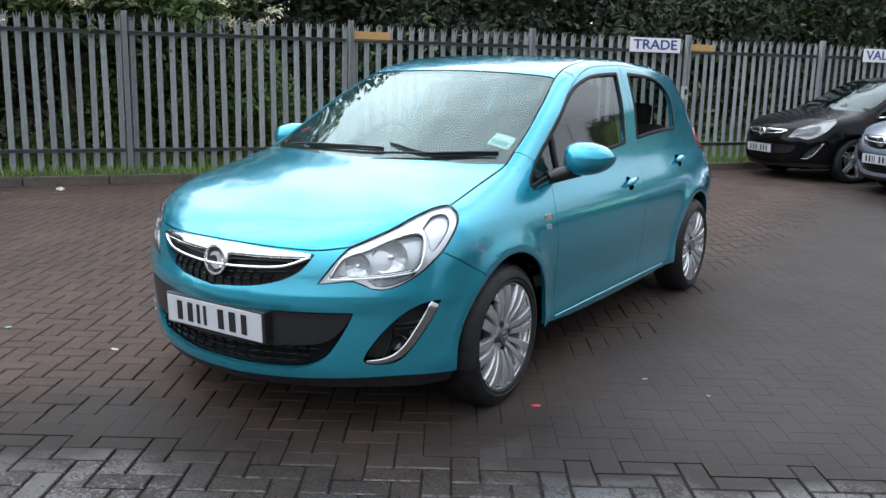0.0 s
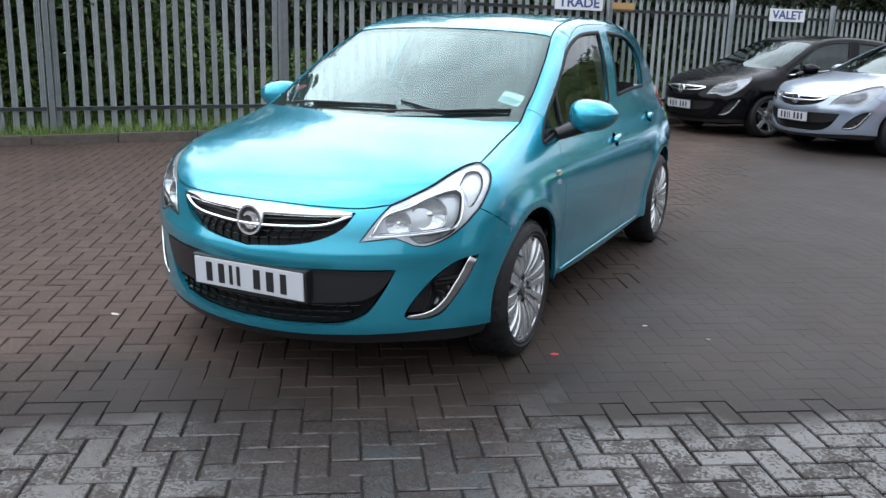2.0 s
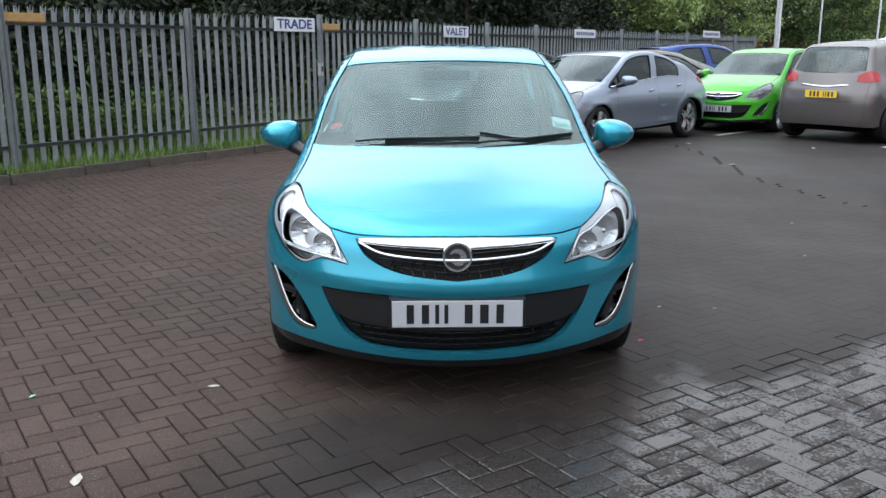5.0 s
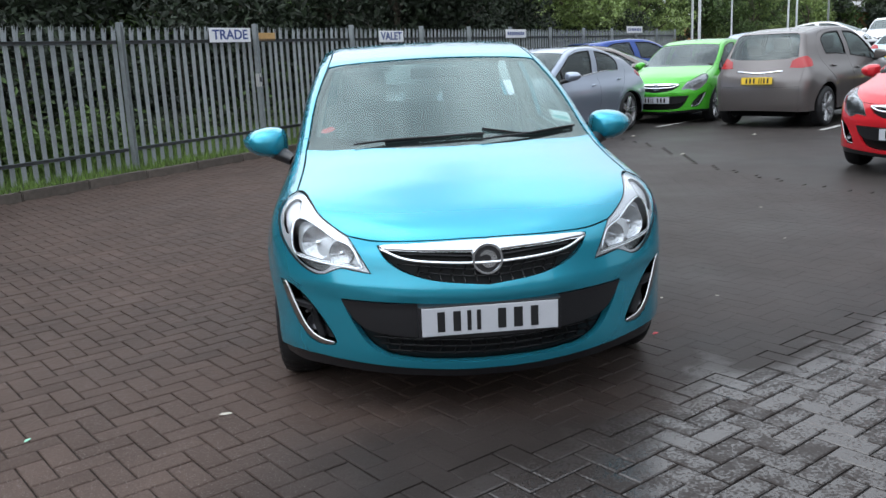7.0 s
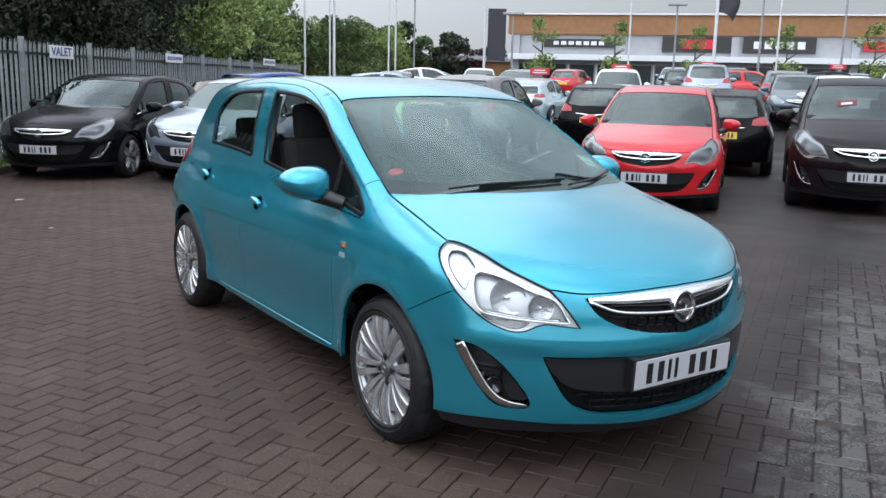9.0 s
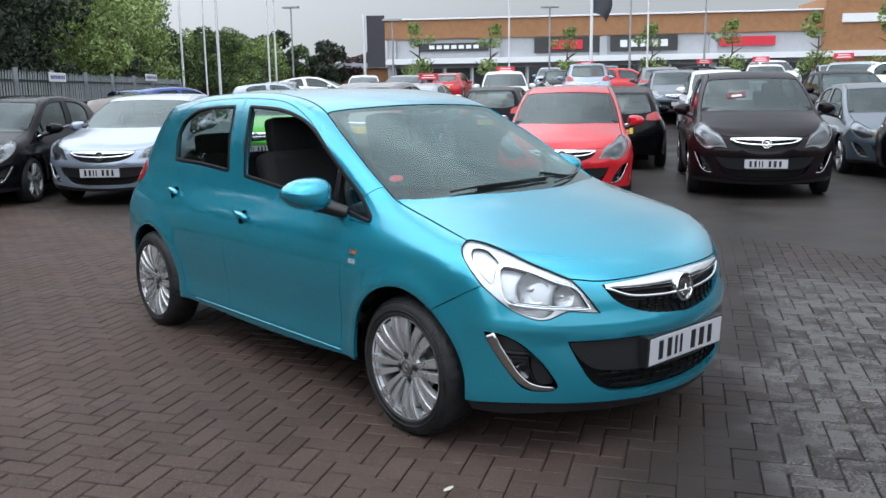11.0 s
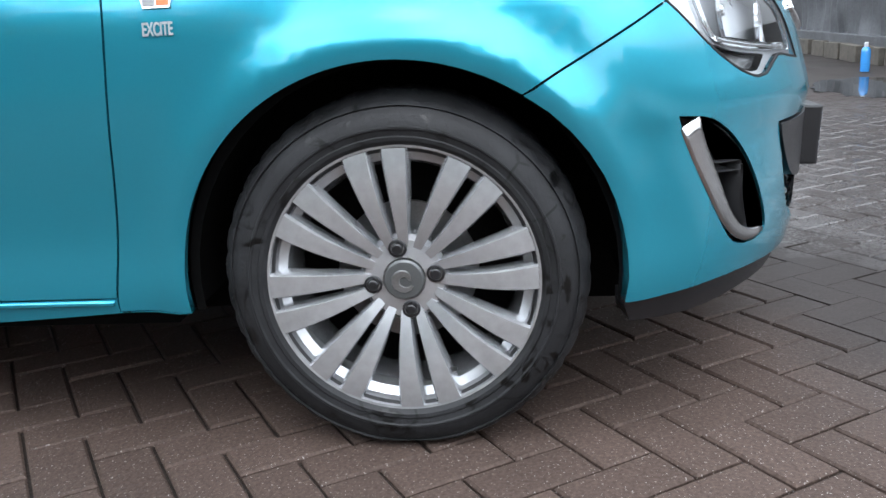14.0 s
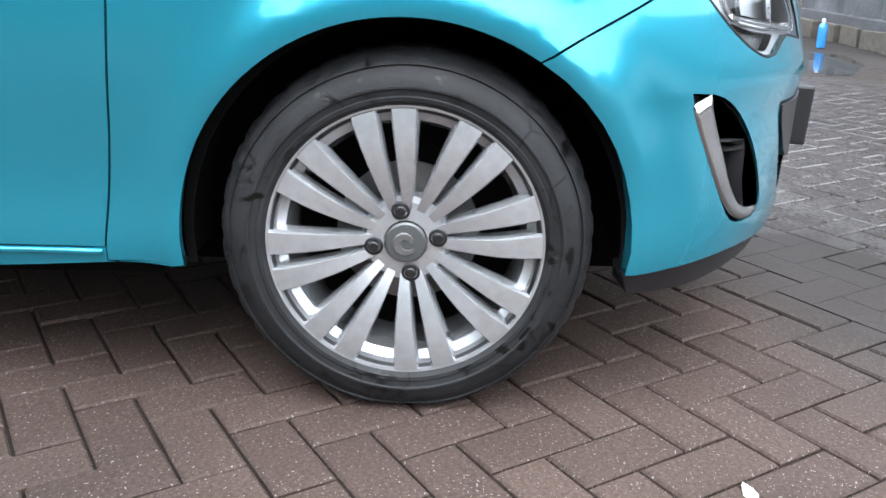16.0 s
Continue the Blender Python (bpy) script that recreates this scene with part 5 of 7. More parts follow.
    if fine:
        for sgn in (1, -1):
            for yc in (fy, ry):
                wheel(car, 0.842 * sgn * xf, yc, fine=True, outer=sgn)
    else:
        for sgn in (1, -1):
            for yc in (fy, ry):
                wheel(car, 0.835 * sgn * xf, yc, r=wr_, rim=wr_ * 0.72, pairs=8 if kind is None else 5, fine=False, outer=sgn, lean=lean)
    return car

# ---- the yard: paving, wet patch, kerb, grass ----
def yard_material(name, dry, joint=False):
    """Damp concrete blocks that turn dark and glossy towards the wet corner of the yard."""
    m = bpy.data.materials.new(name)
    m.use_nodes = True
    nt = m.node_tree
    L = nt.links.new
    b = nt.nodes["Principled BSDF"]
    geo = nt.nodes.new("ShaderNodeNewGeometry")
    def noise_(size, detail=4.0, rough=0.55):
        n = nt.nodes.new("ShaderNodeTexNoise")
        n.inputs["Scale"].default_value, n.inputs["Detail"].default_value, n.inputs["Roughness"].default_value = size, detail, rough
        L(geo.outputs["Position"], n.inputs["Vector"])
        return n.outputs["Fac"]
    def math_(op, a, c, clamp=False):
        n = nt.nodes.new("ShaderNodeMath")
        n.operation, n.use_clamp = op, clamp
        for i, q in enumerate((a, c)):
            if isinstance(q, (int, float)):
                n.inputs[i].default_value = q
            else:
                L(q, n.inputs[i])
        return n.outputs[0]
    def span(q, a, c, lo, hi):
        n = nt.nodes.new("ShaderNodeMapRange")
        n.inputs["From Min"].default_value, n.inputs["From Max"].default_value = a, c
        n.inputs["To Min"].default_value, n.inputs["To Max"].default_value = lo, hi
        L(q, n.inputs["Value"])
        return n.outputs["Result"]
    sep = nt.nodes.new("ShaderNodeSeparateXYZ")
    L(geo.outputs["Position"], sep.inputs["Vector"])
    dist = math_("ADD", math_("MULTIPLY", math_("SUBTRACT", sep.outputs["X"], 0.45), 0.48), math_("MULTIPLY", math_("ADD", sep.outputs["Y"], 0.85), -0.877))
    dist = math_("ADD", dist, math_("MULTIPLY", math_("SUBTRACT", noise_(1.3), 0.5), 1.1))
    wet = math_("MULTIPLY", span(dist, 0.0, 0.26, 0.0, 1.0), span(math_("ADD", sep.outputs["X"], math_("MULTIPLY", math_("SUBTRACT", noise_(1.1), 0.5), 1.5)), 3.0, 3.9, 1.0, 0.0))
    damp = span(noise_(0.7, 3.0), 0.35, 0.7, 0.0, 1.0)
    tone = math_("MULTIPLY", span(noise_(140.0, 3.0), 0.3, 0.7, 0.70, 1.25), span(noise_(2.2), 0.3, 0.7, 0.85, 1.12))
    tone = math_("MULTIPLY", tone, span(damp, 0.0, 1.0, 1.05, 0.82))
    info = nt.nodes.new("ShaderNodeObjectInfo")
    each = info.outputs["Random"] if name == "paving_block" else geo.outputs["Random Per Island"]
    blotch = span(math_("ADD", math_("MULTIPLY", each, 0.16), math_("ADD", math_("MULTIPLY", noise_(11.0, 3.0), 0.5), math_("MULTIPLY", noise_(75.0, 2.0), 0.6))), 0.55, 0.66, 0.0, 1.0)
    if joint:
        blotch = math_("MULTIPLY", blotch, 0.15)
    east = math_("ADD", sep.outputs["X"], math_("MULTIPLY", math_("SUBTRACT", noise_(0.9), 0.5), 1.6))
    # fine wet silt lies over the blocks beside and before the car and fills their joints
    ahead = math_("MULTIPLY", span(math_("ADD", sep.outputs["Y"], math_("MULTIPLY", math_("SUBTRACT", noise_(1.5), 0.5), 0.5)), -0.95, -0.65, 1.0, 0.0), span(sep.outputs["X"], -1.0, -0.5, 0.0, 1.0))
    film = math_("MAXIMUM", span(east, 0.3, 1.2, 0.0, 1.0), ahead)
    tint = math_("MULTIPLY", math_("SUBTRACT", each, 0.5), span(math_("SUBTRACT", film, wet, True), 0.0, 1.0, 0.22, 0.0))
    tone = math_("MULTIPLY", tone, math_("ADD", tint, 1.0))
    # the silt's darker tone also carries the car's shade on the ground before it
    tone = math_("MULTIPLY", tone, span(film, 0.0, 1.0, 1.0, 0.70))
    tone = math_("MULTIPLY", tone, span(wet, 0.0, 1.0, 1.0, 0.88))
    if joint:
        tone = math_("MULTIPLY", tone, span(math_("SUBTRACT", film, wet, True), 0.0, 1.0, 1.0, 2.5))
    off_edge = nt.nodes.new("ShaderNodeMath")
    off_edge.operation = "ABSOLUTE"
    L(math_("ADD", dist, 0.05), off_edge.inputs[0])
    tone = math_("MULTIPLY", tone, span(off_edge.outputs[0], 0.0, 0.45, 0.62, 1.0))
    specks = span(noise_(210.0, 1.0), 0.675, 0.73, 0.0, 0.15)
    col = nt.nodes.new("ShaderNodeVectorMath")
    col.operation = "SCALE"
    grey = nt.nodes.new("ShaderNodeMix")
    grey.data_type = "VECTOR"
    grey.inputs[4].default_value = dry
    grey.inputs[5].default_value = tuple(0.55 * q + 0.45 * dry[1] * 0.98 for q in dry)
    L(film, grey.inputs[0])
    L(grey.outputs[1], col.inputs[0])
    L(tone, col.inputs["Scale"])
    add = nt.nodes.new("ShaderNodeVectorMath")
    add.operation = "ADD"
    L(col.outputs["Vector"], add.inputs[0])
    sp = nt.nodes.new("ShaderNodeCombineXYZ")
    for i in range(3):
        L(math_("MULTIPLY", specks, 0.0 if joint else span(film, 0.0, 1.0, 1.0, 0.25)), sp.inputs[i])
    L(sp.outputs["Vector"], add.inputs[1])
    L(add.outputs["Vector"], b.inputs["Base Color"])
    dry_rough = math_("SUBTRACT", span(damp, 0.0, 1.0, 0.72, 0.55), math_("MULTIPLY", film, 0.12))
    wet_rough = span(blotch, 0.0, 1.0, 0.45, 0.20)
    mixr = nt.nodes.new("ShaderNodeMix")
    L(wet, mixr.inputs["Factor"])
    L(dry_rough, mixr.inputs["A"])
    L(wet_rough, mixr.inputs["B"])
    L(mixr.outputs["Result"], b.inputs["Roughness"])
    L(math_("MAXIMUM", span(math_("MULTIPLY", wet, blotch), 0.0, 1.0, 0.10, 0.72), math_("MULTIPLY", film, 0.12)), b.inputs["Specular IOR Level"])
    bp = nt.nodes.new("ShaderNodeBump")
    bp.inputs["Distance"].default_value = 0.003
    L(span(math_("MAXIMUM", wet, film), 0.0, 1.0, 0.5, 0.18), bp.inputs["Strength"])
    L(math_("ADD", noise_(170.0), math_("MULTIPLY", noise_(35.0), 1.5)), bp.inputs["Height"])
    L(bp.outputs["Normal"], b.inputs["Normal"])
    return m

block_dry = (0.0680, 0.0478, 0.0395)
block_mat = yard_material("paving_block", block_dry)
block_rest_mat = yard_material("paving_blocks", block_dry)
joint_mat = yard_material("joint_sand", (0.026, 0.0205, 0.0175), True)
tarmac = yard_material("tarmac", (0.043, 0.030, 0.0265))
KERB_O, KERB_D, KERB_N = np.array([-2.0, 9.3]), np.array([0.581, 0.814]), np.array([-0.814, 0.581])


def along(s, off, z=0.0):
    """A place s metres along the kerb and off metres behind it."""
    p = KERB_O + KERB_D * s + KERB_N * off
    return Vector((p[0], p[1], z))

FENCE_DEG = math.degrees(math.atan2(KERB_D[1], KERB_D[0]))


def lie(x, y):
    """The height of the tarmac: level by the fence, rising gently towards the far rows."""
    e = 0.95 * x + 0.15 * y
    return -0.03 + 0.065 * max(0.0, min(e, 24.0) - 14.5) + 0.02 * max(0.0, min(e, 45.0) - 24.0)

lines_x = [-400, -100, -30] + list(range(-10, 62, 3)) + [90, 150, 500]
lines_y = [-400, -100, -30] + list(range(-12, 80, 4)) + [120, 200, 600]
ground = mesh_object("ground", [(x, y, lie(x, y)) for x in lines_x for y in lines_y], [(i * len(lines_y) + j, (i + 1) * len(lines_y) + j, (i + 1) * len(lines_y) + j + 1, i * len(lines_y) + j + 1) for i in range(len(lines_x) - 1) for j in range(len(lines_y) - 1)], tarmac)
tagged(ground, "damp brown-grey tarmac yard with worn surface", "ground", kind="structure")
bed = mesh_object("paving_bed", [(*along(-16, 0.0)[:2], -0.0090), (*along(-16, -17)[:2], -0.0090), (*along(8.5, -17)[:2], -0.0090), (*along(8.5, 0.0)[:2], -0.0090)], [(0, 1, 2, 3)], joint_mat)
tagged(bed, "dark sand bed between the paving blocks", "pavement", kind="structure")
for q in bed.data.polygons:
    if q.normal.z < 0:
        bed.data.flip_normals()
        break

# herringbone blocks, 200 x 100 mm
B_ANG = radians(-57.5)
B_U, B_V = np.array([math.cos(B_ANG), math.sin(B_ANG)]), np.array([-math.sin(B_ANG), math.cos(B_ANG)])
PITCH = 0.1018
B_O = np.array([-0.0335, 0.0069])
cells = np.arange(-190, 191)
ci, cj = np.meshgrid(cells, cells, indexing="ij")
kind_ = (ci + cj + 1) % 4
rng = np.random.default_rng(7)
def in_yard(p):
    rel = p - KERB_O
    s_, o_ = rel @ KERB_D, rel @ KERB_N
    return (o_ < -0.06) & (o_ > -16.5) & (s_ > -15.5) & (s_ < 8.2) & (np.hypot(p[:, 0] - 0.5, p[:, 1] - 2) < 13) & (p[:, 0] < 4.6 - 0.12 * np.maximum(p[:, 1], 0) + 0.25 * np.sin(p[:, 1] * 0.9))
lay = []
for kk, du, dv in ((0, 2, 1), (2, 1, 2)):
    i, j = ci[kind_ == kk], cj[kind_ == kk]
    c = ((i + du / 2)[:, None] * B_U + (j + dv / 2)[:, None] * B_V) * PITCH + B_O
    ok = in_yard(c)
    lay.append((c[ok], du, dv))


def block_shape(du, dv, g=0.0028, ch=0.0042):
    hx, hy = du * PITCH / 2 - g, dv * PITCH / 2 - g
    ring_ = lambda x, y, z: [(-x, -y, z), (x, -y, z), (x, y, z), (-x, y, z)]
    v = np.array(ring_(hx - ch, hy - ch, 0.0) + ring_(hx, hy, -0.0040) + ring_(hx, hy, -0.03))
    f = [(0, 1, 2, 3)] + [(4 + a, 4 + (a + 1) % 4, (a + 1) % 4, a) for a in range(4)] + [(8 + a, 8 + (a + 1) % 4, 4 + (a + 1) % 4, 4 + a) for a in range(4)]
    return v, np.array([q if len(q) == 4 else q for q in f])

turn2 = np.array([[B_U[0], B_V[0]], [B_U[1], B_V[1]]])
pavement = thing("pavement", "herringbone paving of brown-grey concrete blocks, wet at one corner", "pavement", kind="structure")
rest_v, rest_f, base_i = [], [], 0
near_block = []
for c, du, dv in lay:
    v, f = block_shape(du, dv)
    d = np.hypot(c[:, 0] + 0.95, c[:, 1] + 0.15)
    close = d < 1.02
    near_block.append((c[close], v, f))
    c = c[~close]
    wave = 0.22 * np.sin(c[:, 0] * 2.3 + 1.0) * np.sin(c[:, 1] * 2.9) + rng.uniform(-0.12, 0.12, len(c))
    washed = 0.48 * (c[:, 0] - 0.45) - 0.877 * (c[:, 1] + 0.85) + wave * 0.6 > 0.06
    silted = ~washed & ((c[:, 0] + wave > 0.8) | ((c[:, 1] < -0.85) & (c[:, 0] + wave > -0.6)))
    for pick, gap_w, cham, level in ((~washed & ~silted, 0.0028, 0.0042, 1.0), (washed, 0.0036, 0.0046, 1.0), (silted, 0.0003, 0.0006, 0.08)):
        v, f = block_shape(du, dv, gap_w, cham)
        k = c[pick]
        tilt = rng.normal(0, 0.0022, (len(k), 2)) * level
        drop = rng.uniform(-0.0018, 0.0012, len(k)) * level
        p = np.repeat(v[None], len(k), 0).copy()
        p[:, :, 2] += p[:, :, 0] * tilt[:, :1] + p[:, :, 1] * tilt[:, 1:] + drop[:, None]
        p[:, :, :2] = p[:, :, :2] @ turn2.T + k[:, None, :]
        rest_v.append(p.reshape(-1, 3))
        rest_f.append((f[None] + (base_i + np.arange(len(k)) * len(v))[:, None, None]).reshape(-1, 4))
        base_i += len(k) * len(v)
rest_v, rest_f = np.vstack(rest_v), np.vstack(rest_f)
me = bpy.data.meshes.new("paving_blocks")
me.vertices.add(len(rest_v)), me.loops.add(len(rest_f) * 4), me.polygons.add(len(rest_f))
me.vertices.foreach_set("co", rest_v.ravel()), me.loops.foreach_set("vertex_index", rest_f.ravel())
me.polygons.foreach_set("loop_start", np.arange(len(rest_f)) * 4)
me.polygons.foreach_set("use_smooth", np.zeros(len(rest_f), dtype=bool))
me.update(calc_edges=True)
me.materials.append(block_rest_mat)
rest = tagged(new("paving_blocks", me), "brown-grey concrete blocks laid in herringbone", kind="stuff")
rest.parent = pavement

# puddles: shallow standing water with ragged edges
water = material("puddle_water", (0.02, 0.02, 0.02), 0.03, grain=0.1, scale=3, bump=0.01, bump_scale=12)
def puddle(x, y, rx, ry, turn, seed):
    r = np.random.default_rng(seed)
    n = 44
    a = np.linspace(0, 2 * math.pi, n, endpoint=False)
    k = 1 + 0.16 * np.sin(2 * a + r.uniform(0, 6)) + 0.10 * np.sin(3 * a + r.uniform(0, 6)) + 0.06 * np.sin(7 * a + r.uniform(0, 6)) + r.normal(0, 0.03, n)
    m = pose(x, y, 0.0025 if x < 5 else lie(x, y) + 0.004, 0, 0, turn)
    v = [m @ Vector((rx * k[i] * math.cos(a[i]), ry * k[i] * math.sin(a[i]), 0)) for i in range(n)]
    low = [q - Vector((0, 0, 0.006)) for q in v]
    ob = mesh_object("puddle", v + low, [tuple(range(n))] + [(i, n + i, n + (i + 1) % n, (i + 1) % n) for i in range(n)], water, smooth=False)
    return tagged(ob, "shallow rain puddle that mirrors the sky on paving", "puddle", "puddles")
for args in ((7.75, -1.0, 0.75, 0.27, 4, 1), (5.95, -0.76, 0.68, 0.27, 12, 2), (5.05, -1.65, 0.62, 0.30, -80, 3), (4.7, -2.8, 0.8, 0.3, -25, 4)):
    puddle(*args)

# kerb stones, verge
concrete = material("kerb_concrete", (0.085, 0.070, 0.058), 0.9, grain=0.25, scale=14, spread=0.3, bump=0.5, bump_scale=90, per_piece=0.12)
soil = material("verge_soil", (0.045, 0.052, 0.025), 0.95, grain=0.3, scale=10, spread=0.4, bump=0.6, bump_scale=40)
kerb = thing("kerb", "row of weathered concrete edging stones along the verge", "kerb", kind="structure")
bm = bmesh.new()
add_box(bm, (0.905, 0.10, 0.20), pose(0, 0, 0))
bmesh.ops.bevel(bm, geom=list(bm.edges), offset=0.012, segments=2, affect="EDGES")
stone_me = bpy.data.meshes.new("kerb_stone")
bm.to_mesh(stone_me)
bm.free()
stone_me.materials.append(concrete)
for k in range(-18, 34):
    st = new("kerb_stone", stone_me)
    st.parent = kerb
    st.matrix_basis = Matrix.Translation(along(k * 0.915 + 0.4, 0.05, -0.005 + random.uniform(-0.006, 0.006))) @ pose(0, 0, 0, random.uniform(-1, 1), 0, FENCE_DEG + random.uniform(-0.4, 0.4))
gv, gf = [], []
ns, no = 90, 14
for a in range(ns + 1):
    for b_ in range(no + 1):
        s_, o_ = -40 + 90 * a / ns, 0.10 + 26 * (b_ / no) ** 2
        p = along(s_, o_, 0.065 + 0.11 * min(o_, 1.5) + 0.25 * noise.noise((s_ * 0.2, o_ * 0.3, 0)) * min(1, o_ / 3))
        gv.append(p)
for a in range(ns):
    for b_ in range(no):
        i = a * (no + 1) + b_
        gf.append((i, i + no + 1, i + no + 2, i + 1))
verge = tagged(mesh_object("verge", gv, gf, soil), "mossy earth verge that rises behind the fence", "verge", kind="structure")

grass_mat = material("grass", (0.13, 0.21, 0.045), 0.8, per_island=0.5, spread=0.25, scale=2)
r = np.random.default_rng(11)
n = 42000
s_, o_ = r.uniform(-13, 18, n), 0.12 + r.exponential(0.65, n)
h, w_ = r.uniform(0.04, 0.14, n) * (1 + 0.9 * (o_ > 0.5)), r.uniform(0.004, 0.009, n)
base = KERB_O + s_[:, None] * KERB_D + o_[:, None] * KERB_N
zb = 0.06 + 0.11 * np.minimum(o_, 1.5)
a = r.uniform(0, 2 * math.pi, n)
lean = r.normal(0, 0.35, (n, 2)) * h[:, None]
dx = np.stack([np.cos(a), np.sin(a)], 1) * w_[:, None]
v = np.zeros((n, 3, 3))
v[:, 0, :2], v[:, 1, :2], v[:, 2, :2] = base - dx, base + dx, base + lean
v[:, 0, 2], v[:, 1, 2], v[:, 2, 2] = zb - 0.01, zb - 0.01, zb + h
grass = tagged(mesh_object("grass", v.reshape(-1, 3), np.arange(3 * n).reshape(-1, 3), grass_mat, smooth=False), "short rough grass under the fence", "grass", kind="stuff")

# ---- palisade fence ----
galv = material("galvanised_steel", (0.265, 0.287, 0.295), 0.55, 0.15, grain=0.12, scale=12, spread=0.18, per_piece=0.14, bump=0.08, bump_scale=120)
FENCE_OFF = 0.42
fence = thing("palisade_fence", "grey galvanised palisade fence with three-pointed pales", "fence")
POSTS = [-14.9, -12.3, -9.7, -7.12, -4.38, -1.78, 0.83, 3.42, 5.9, 8.0, 10.2, 12.8, 15.4, 18.0, 20.6, 23.2, 25.8]
f_turn = pose(0, 0, 0, 0, 0, FENCE_DEG)
bm = bmesh.new()
for sx in (-1, 1):
    add_box(bm, (0.007, 0.075, 2.02), pose(sx * 0.026, 0, 1.01))
add_box(bm, (0.046, 0.008, 2.02), pose(0, 0, 1.01))
post_me = bpy.data.meshes.new("post")
bm.to_mesh(post_me)
bm.free()
post_me.materials.append(galv)
for s in POSTS:
    o = new("post", post_me)
    o.parent = fence
    o.matrix_basis = Matrix.Translation(along(s, FENCE_OFF - 0.105, -0.03)) @ f_turn
# one pale: a W-shaped strip with a split, three-pointed head
section = [(-0.0345, 0.0), (-0.024, -0.012), (-0.010, -0.004), (0.0, -0.012), (0.010, -0.004), (0.024, -0.012), (0.0345, 0.0)]
rows = []
for z in (0.10, 1.0, 1.72):
    rows.append([(x, y, z) for x, y in section])
heads = [1.935, 1.93, 1.86, 1.965, 1.86, 1.93, 1.935]
splay = [-0.010, -0.006, 0, 0, 0, 0.006, 0.010]
rows.append([(x, y - 0.002, 1.83) for x, y in section])
rows.append([(x * 0.85 + d, y - 0.016 * abs(x) / 0.03, z) for (x, y), z, d in zip(section, heads, splay)])
pv = [p for row in rows for p in row]
pf = [(k * 7 + i, k * 7 + i + 1, k * 7 + i + 8, k * 7 + i + 7) for k in range(4) for i in range(6)]
back = [(x, y + 0.003, z) for x, y, z in pv]
pf += [tuple(35 + i for i in q[::-1]) for q in pf]
pv += back
pale_me = bpy.data.meshes.new("pale")
pale_me.from_pydata(pv, [], pf)
pale_me.materials.append(galv)
galv_dull = material("weathered_rail", (0.09, 0.10, 0.105), 0.7, 0.1, grain=0.15, scale=12, spread=0.25)
for s0, s1 in zip(POSTS, POSTS[1:]):
    for z in (0.36, 1.74):
        bm = bmesh.new()
        m = Matrix.Translation(along((s0 + s1) / 2, FENCE_OFF - 0.086, z)) @ f_turn
        add_box(bm, (s1 - s0 - 0.1, 0.045, 0.006), m @ Matrix.Translation((0, 0, 0.02)))
        add_box(bm, (s1 - s0 - 0.1, 0.006, 0.045), m @ Matrix.Translation((0, 0.018, 0)))
        part("rail", bm, galv_dull, fence)
    n_ = max(3, round((s1 - s0) / 0.153))
    for k in range(n_ - 0):
        s = s0 + (s1 - s0) * (k + 0.5) / n_
        o = new("pale", pale_me)
        o.parent = fence
        o.matrix_basis = Matrix.Translation(along(s, FENCE_OFF - 0.045, random.uniform(-0.012, 0.012))) @ f_turn @ pose(0, 0, 0, 0, random.uniform(-0.5, 0.5), 0)

# signs and boards on the fence
sign_white = material("sign_white", (0.74, 0.75, 0.77), 0.5, grain=0.04, scale=20, spread=0.05)
sign_blue = material("sign_blue", (0.03, 0.06, 0.22), 0.5, grain=0.05, scale=30)
ply = material("plywood", (0.45, 0.27, 0.10), 0.7, grain=0.15, scale=25, spread=0.2, bump=0.2, bump_scale=60)
def fence_sign(s0, s1, z0, z1, words="", bars=0):
    c = Matrix.Translation(along((s0 + s1) / 2, FENCE_OFF - 0.150, (z0 + z1) / 2)) @ f_turn
    sg = thing("fence_sign", "white fence sign with blue %s" % ("word " + words if words else "lettering as bars"), "sign", "fence signs")
    part("board", box((s1 - s0, 0.006, z1 - z0), c), sign_white, sg, bevel=0.002)
    if words:
        cu = bpy.data.curves.new("words", "FONT")
        cu.body, cu.size, cu.align_x, cu.align_y, cu.extrude, cu.offset = words, (z1 - z0) * 0.95, "CENTER", "CENTER", 0.0015, 0.004
        tmp = bpy.data.objects.new("words", cu)
        me = bpy.data.meshes.new_from_object(tmp)
        bpy.data.objects.remove(tmp)
        me.materials.append(sign_blue)
        wide = max(v.co.x for v in me.vertices) - min(v.co.x for v in me.vertices)
        o = new("wording", me)
        o.parent = sg
        o.matrix_basis = c @ Matrix.Translation((0, -0.005, 0.0)) @ Matrix.Rotation(radians(90), 4, "X") @ Matrix.Diagonal(((s1 - s0) * 0.86 / wide, 1, 1, 1))
    for k in range(bars):
        part("lettering", box(((s1 - s0) * 0.8 / bars * 0.7, 0.004, (z1 - z0) * 0.4), c @ Matrix.Translation(((k + 0.5 - bars / 2) * (s1 - s0) * 0.85 / bars, -0.004, 0))), sign_blue, sg)
fence_sign(-0.22, 0.66, 1.72, 1.925, "TRADE")
fence_sign(4.25, 5.12, 1.68, 1.89, "VALET")
fence_sign(9.85, 11.05, 1.73, 1.93, bars=9)
fence_sign(19.4, 21.2, 1.84, 2.06, bars=8)
for s0, s1 in ((-4.33, -3.84), (0.90, 1.32)):
    o = part("wooden_board", box((s1 - s0, 0.018, 0.115), Matrix.Translation(along((s0 + s1) / 2, FENCE_OFF - 0.08, 1.80)) @ f_turn), ply, None, bevel=0.003)
    tagged(o, "small bare plywood board fixed to the fence top", "board", "fence boards")
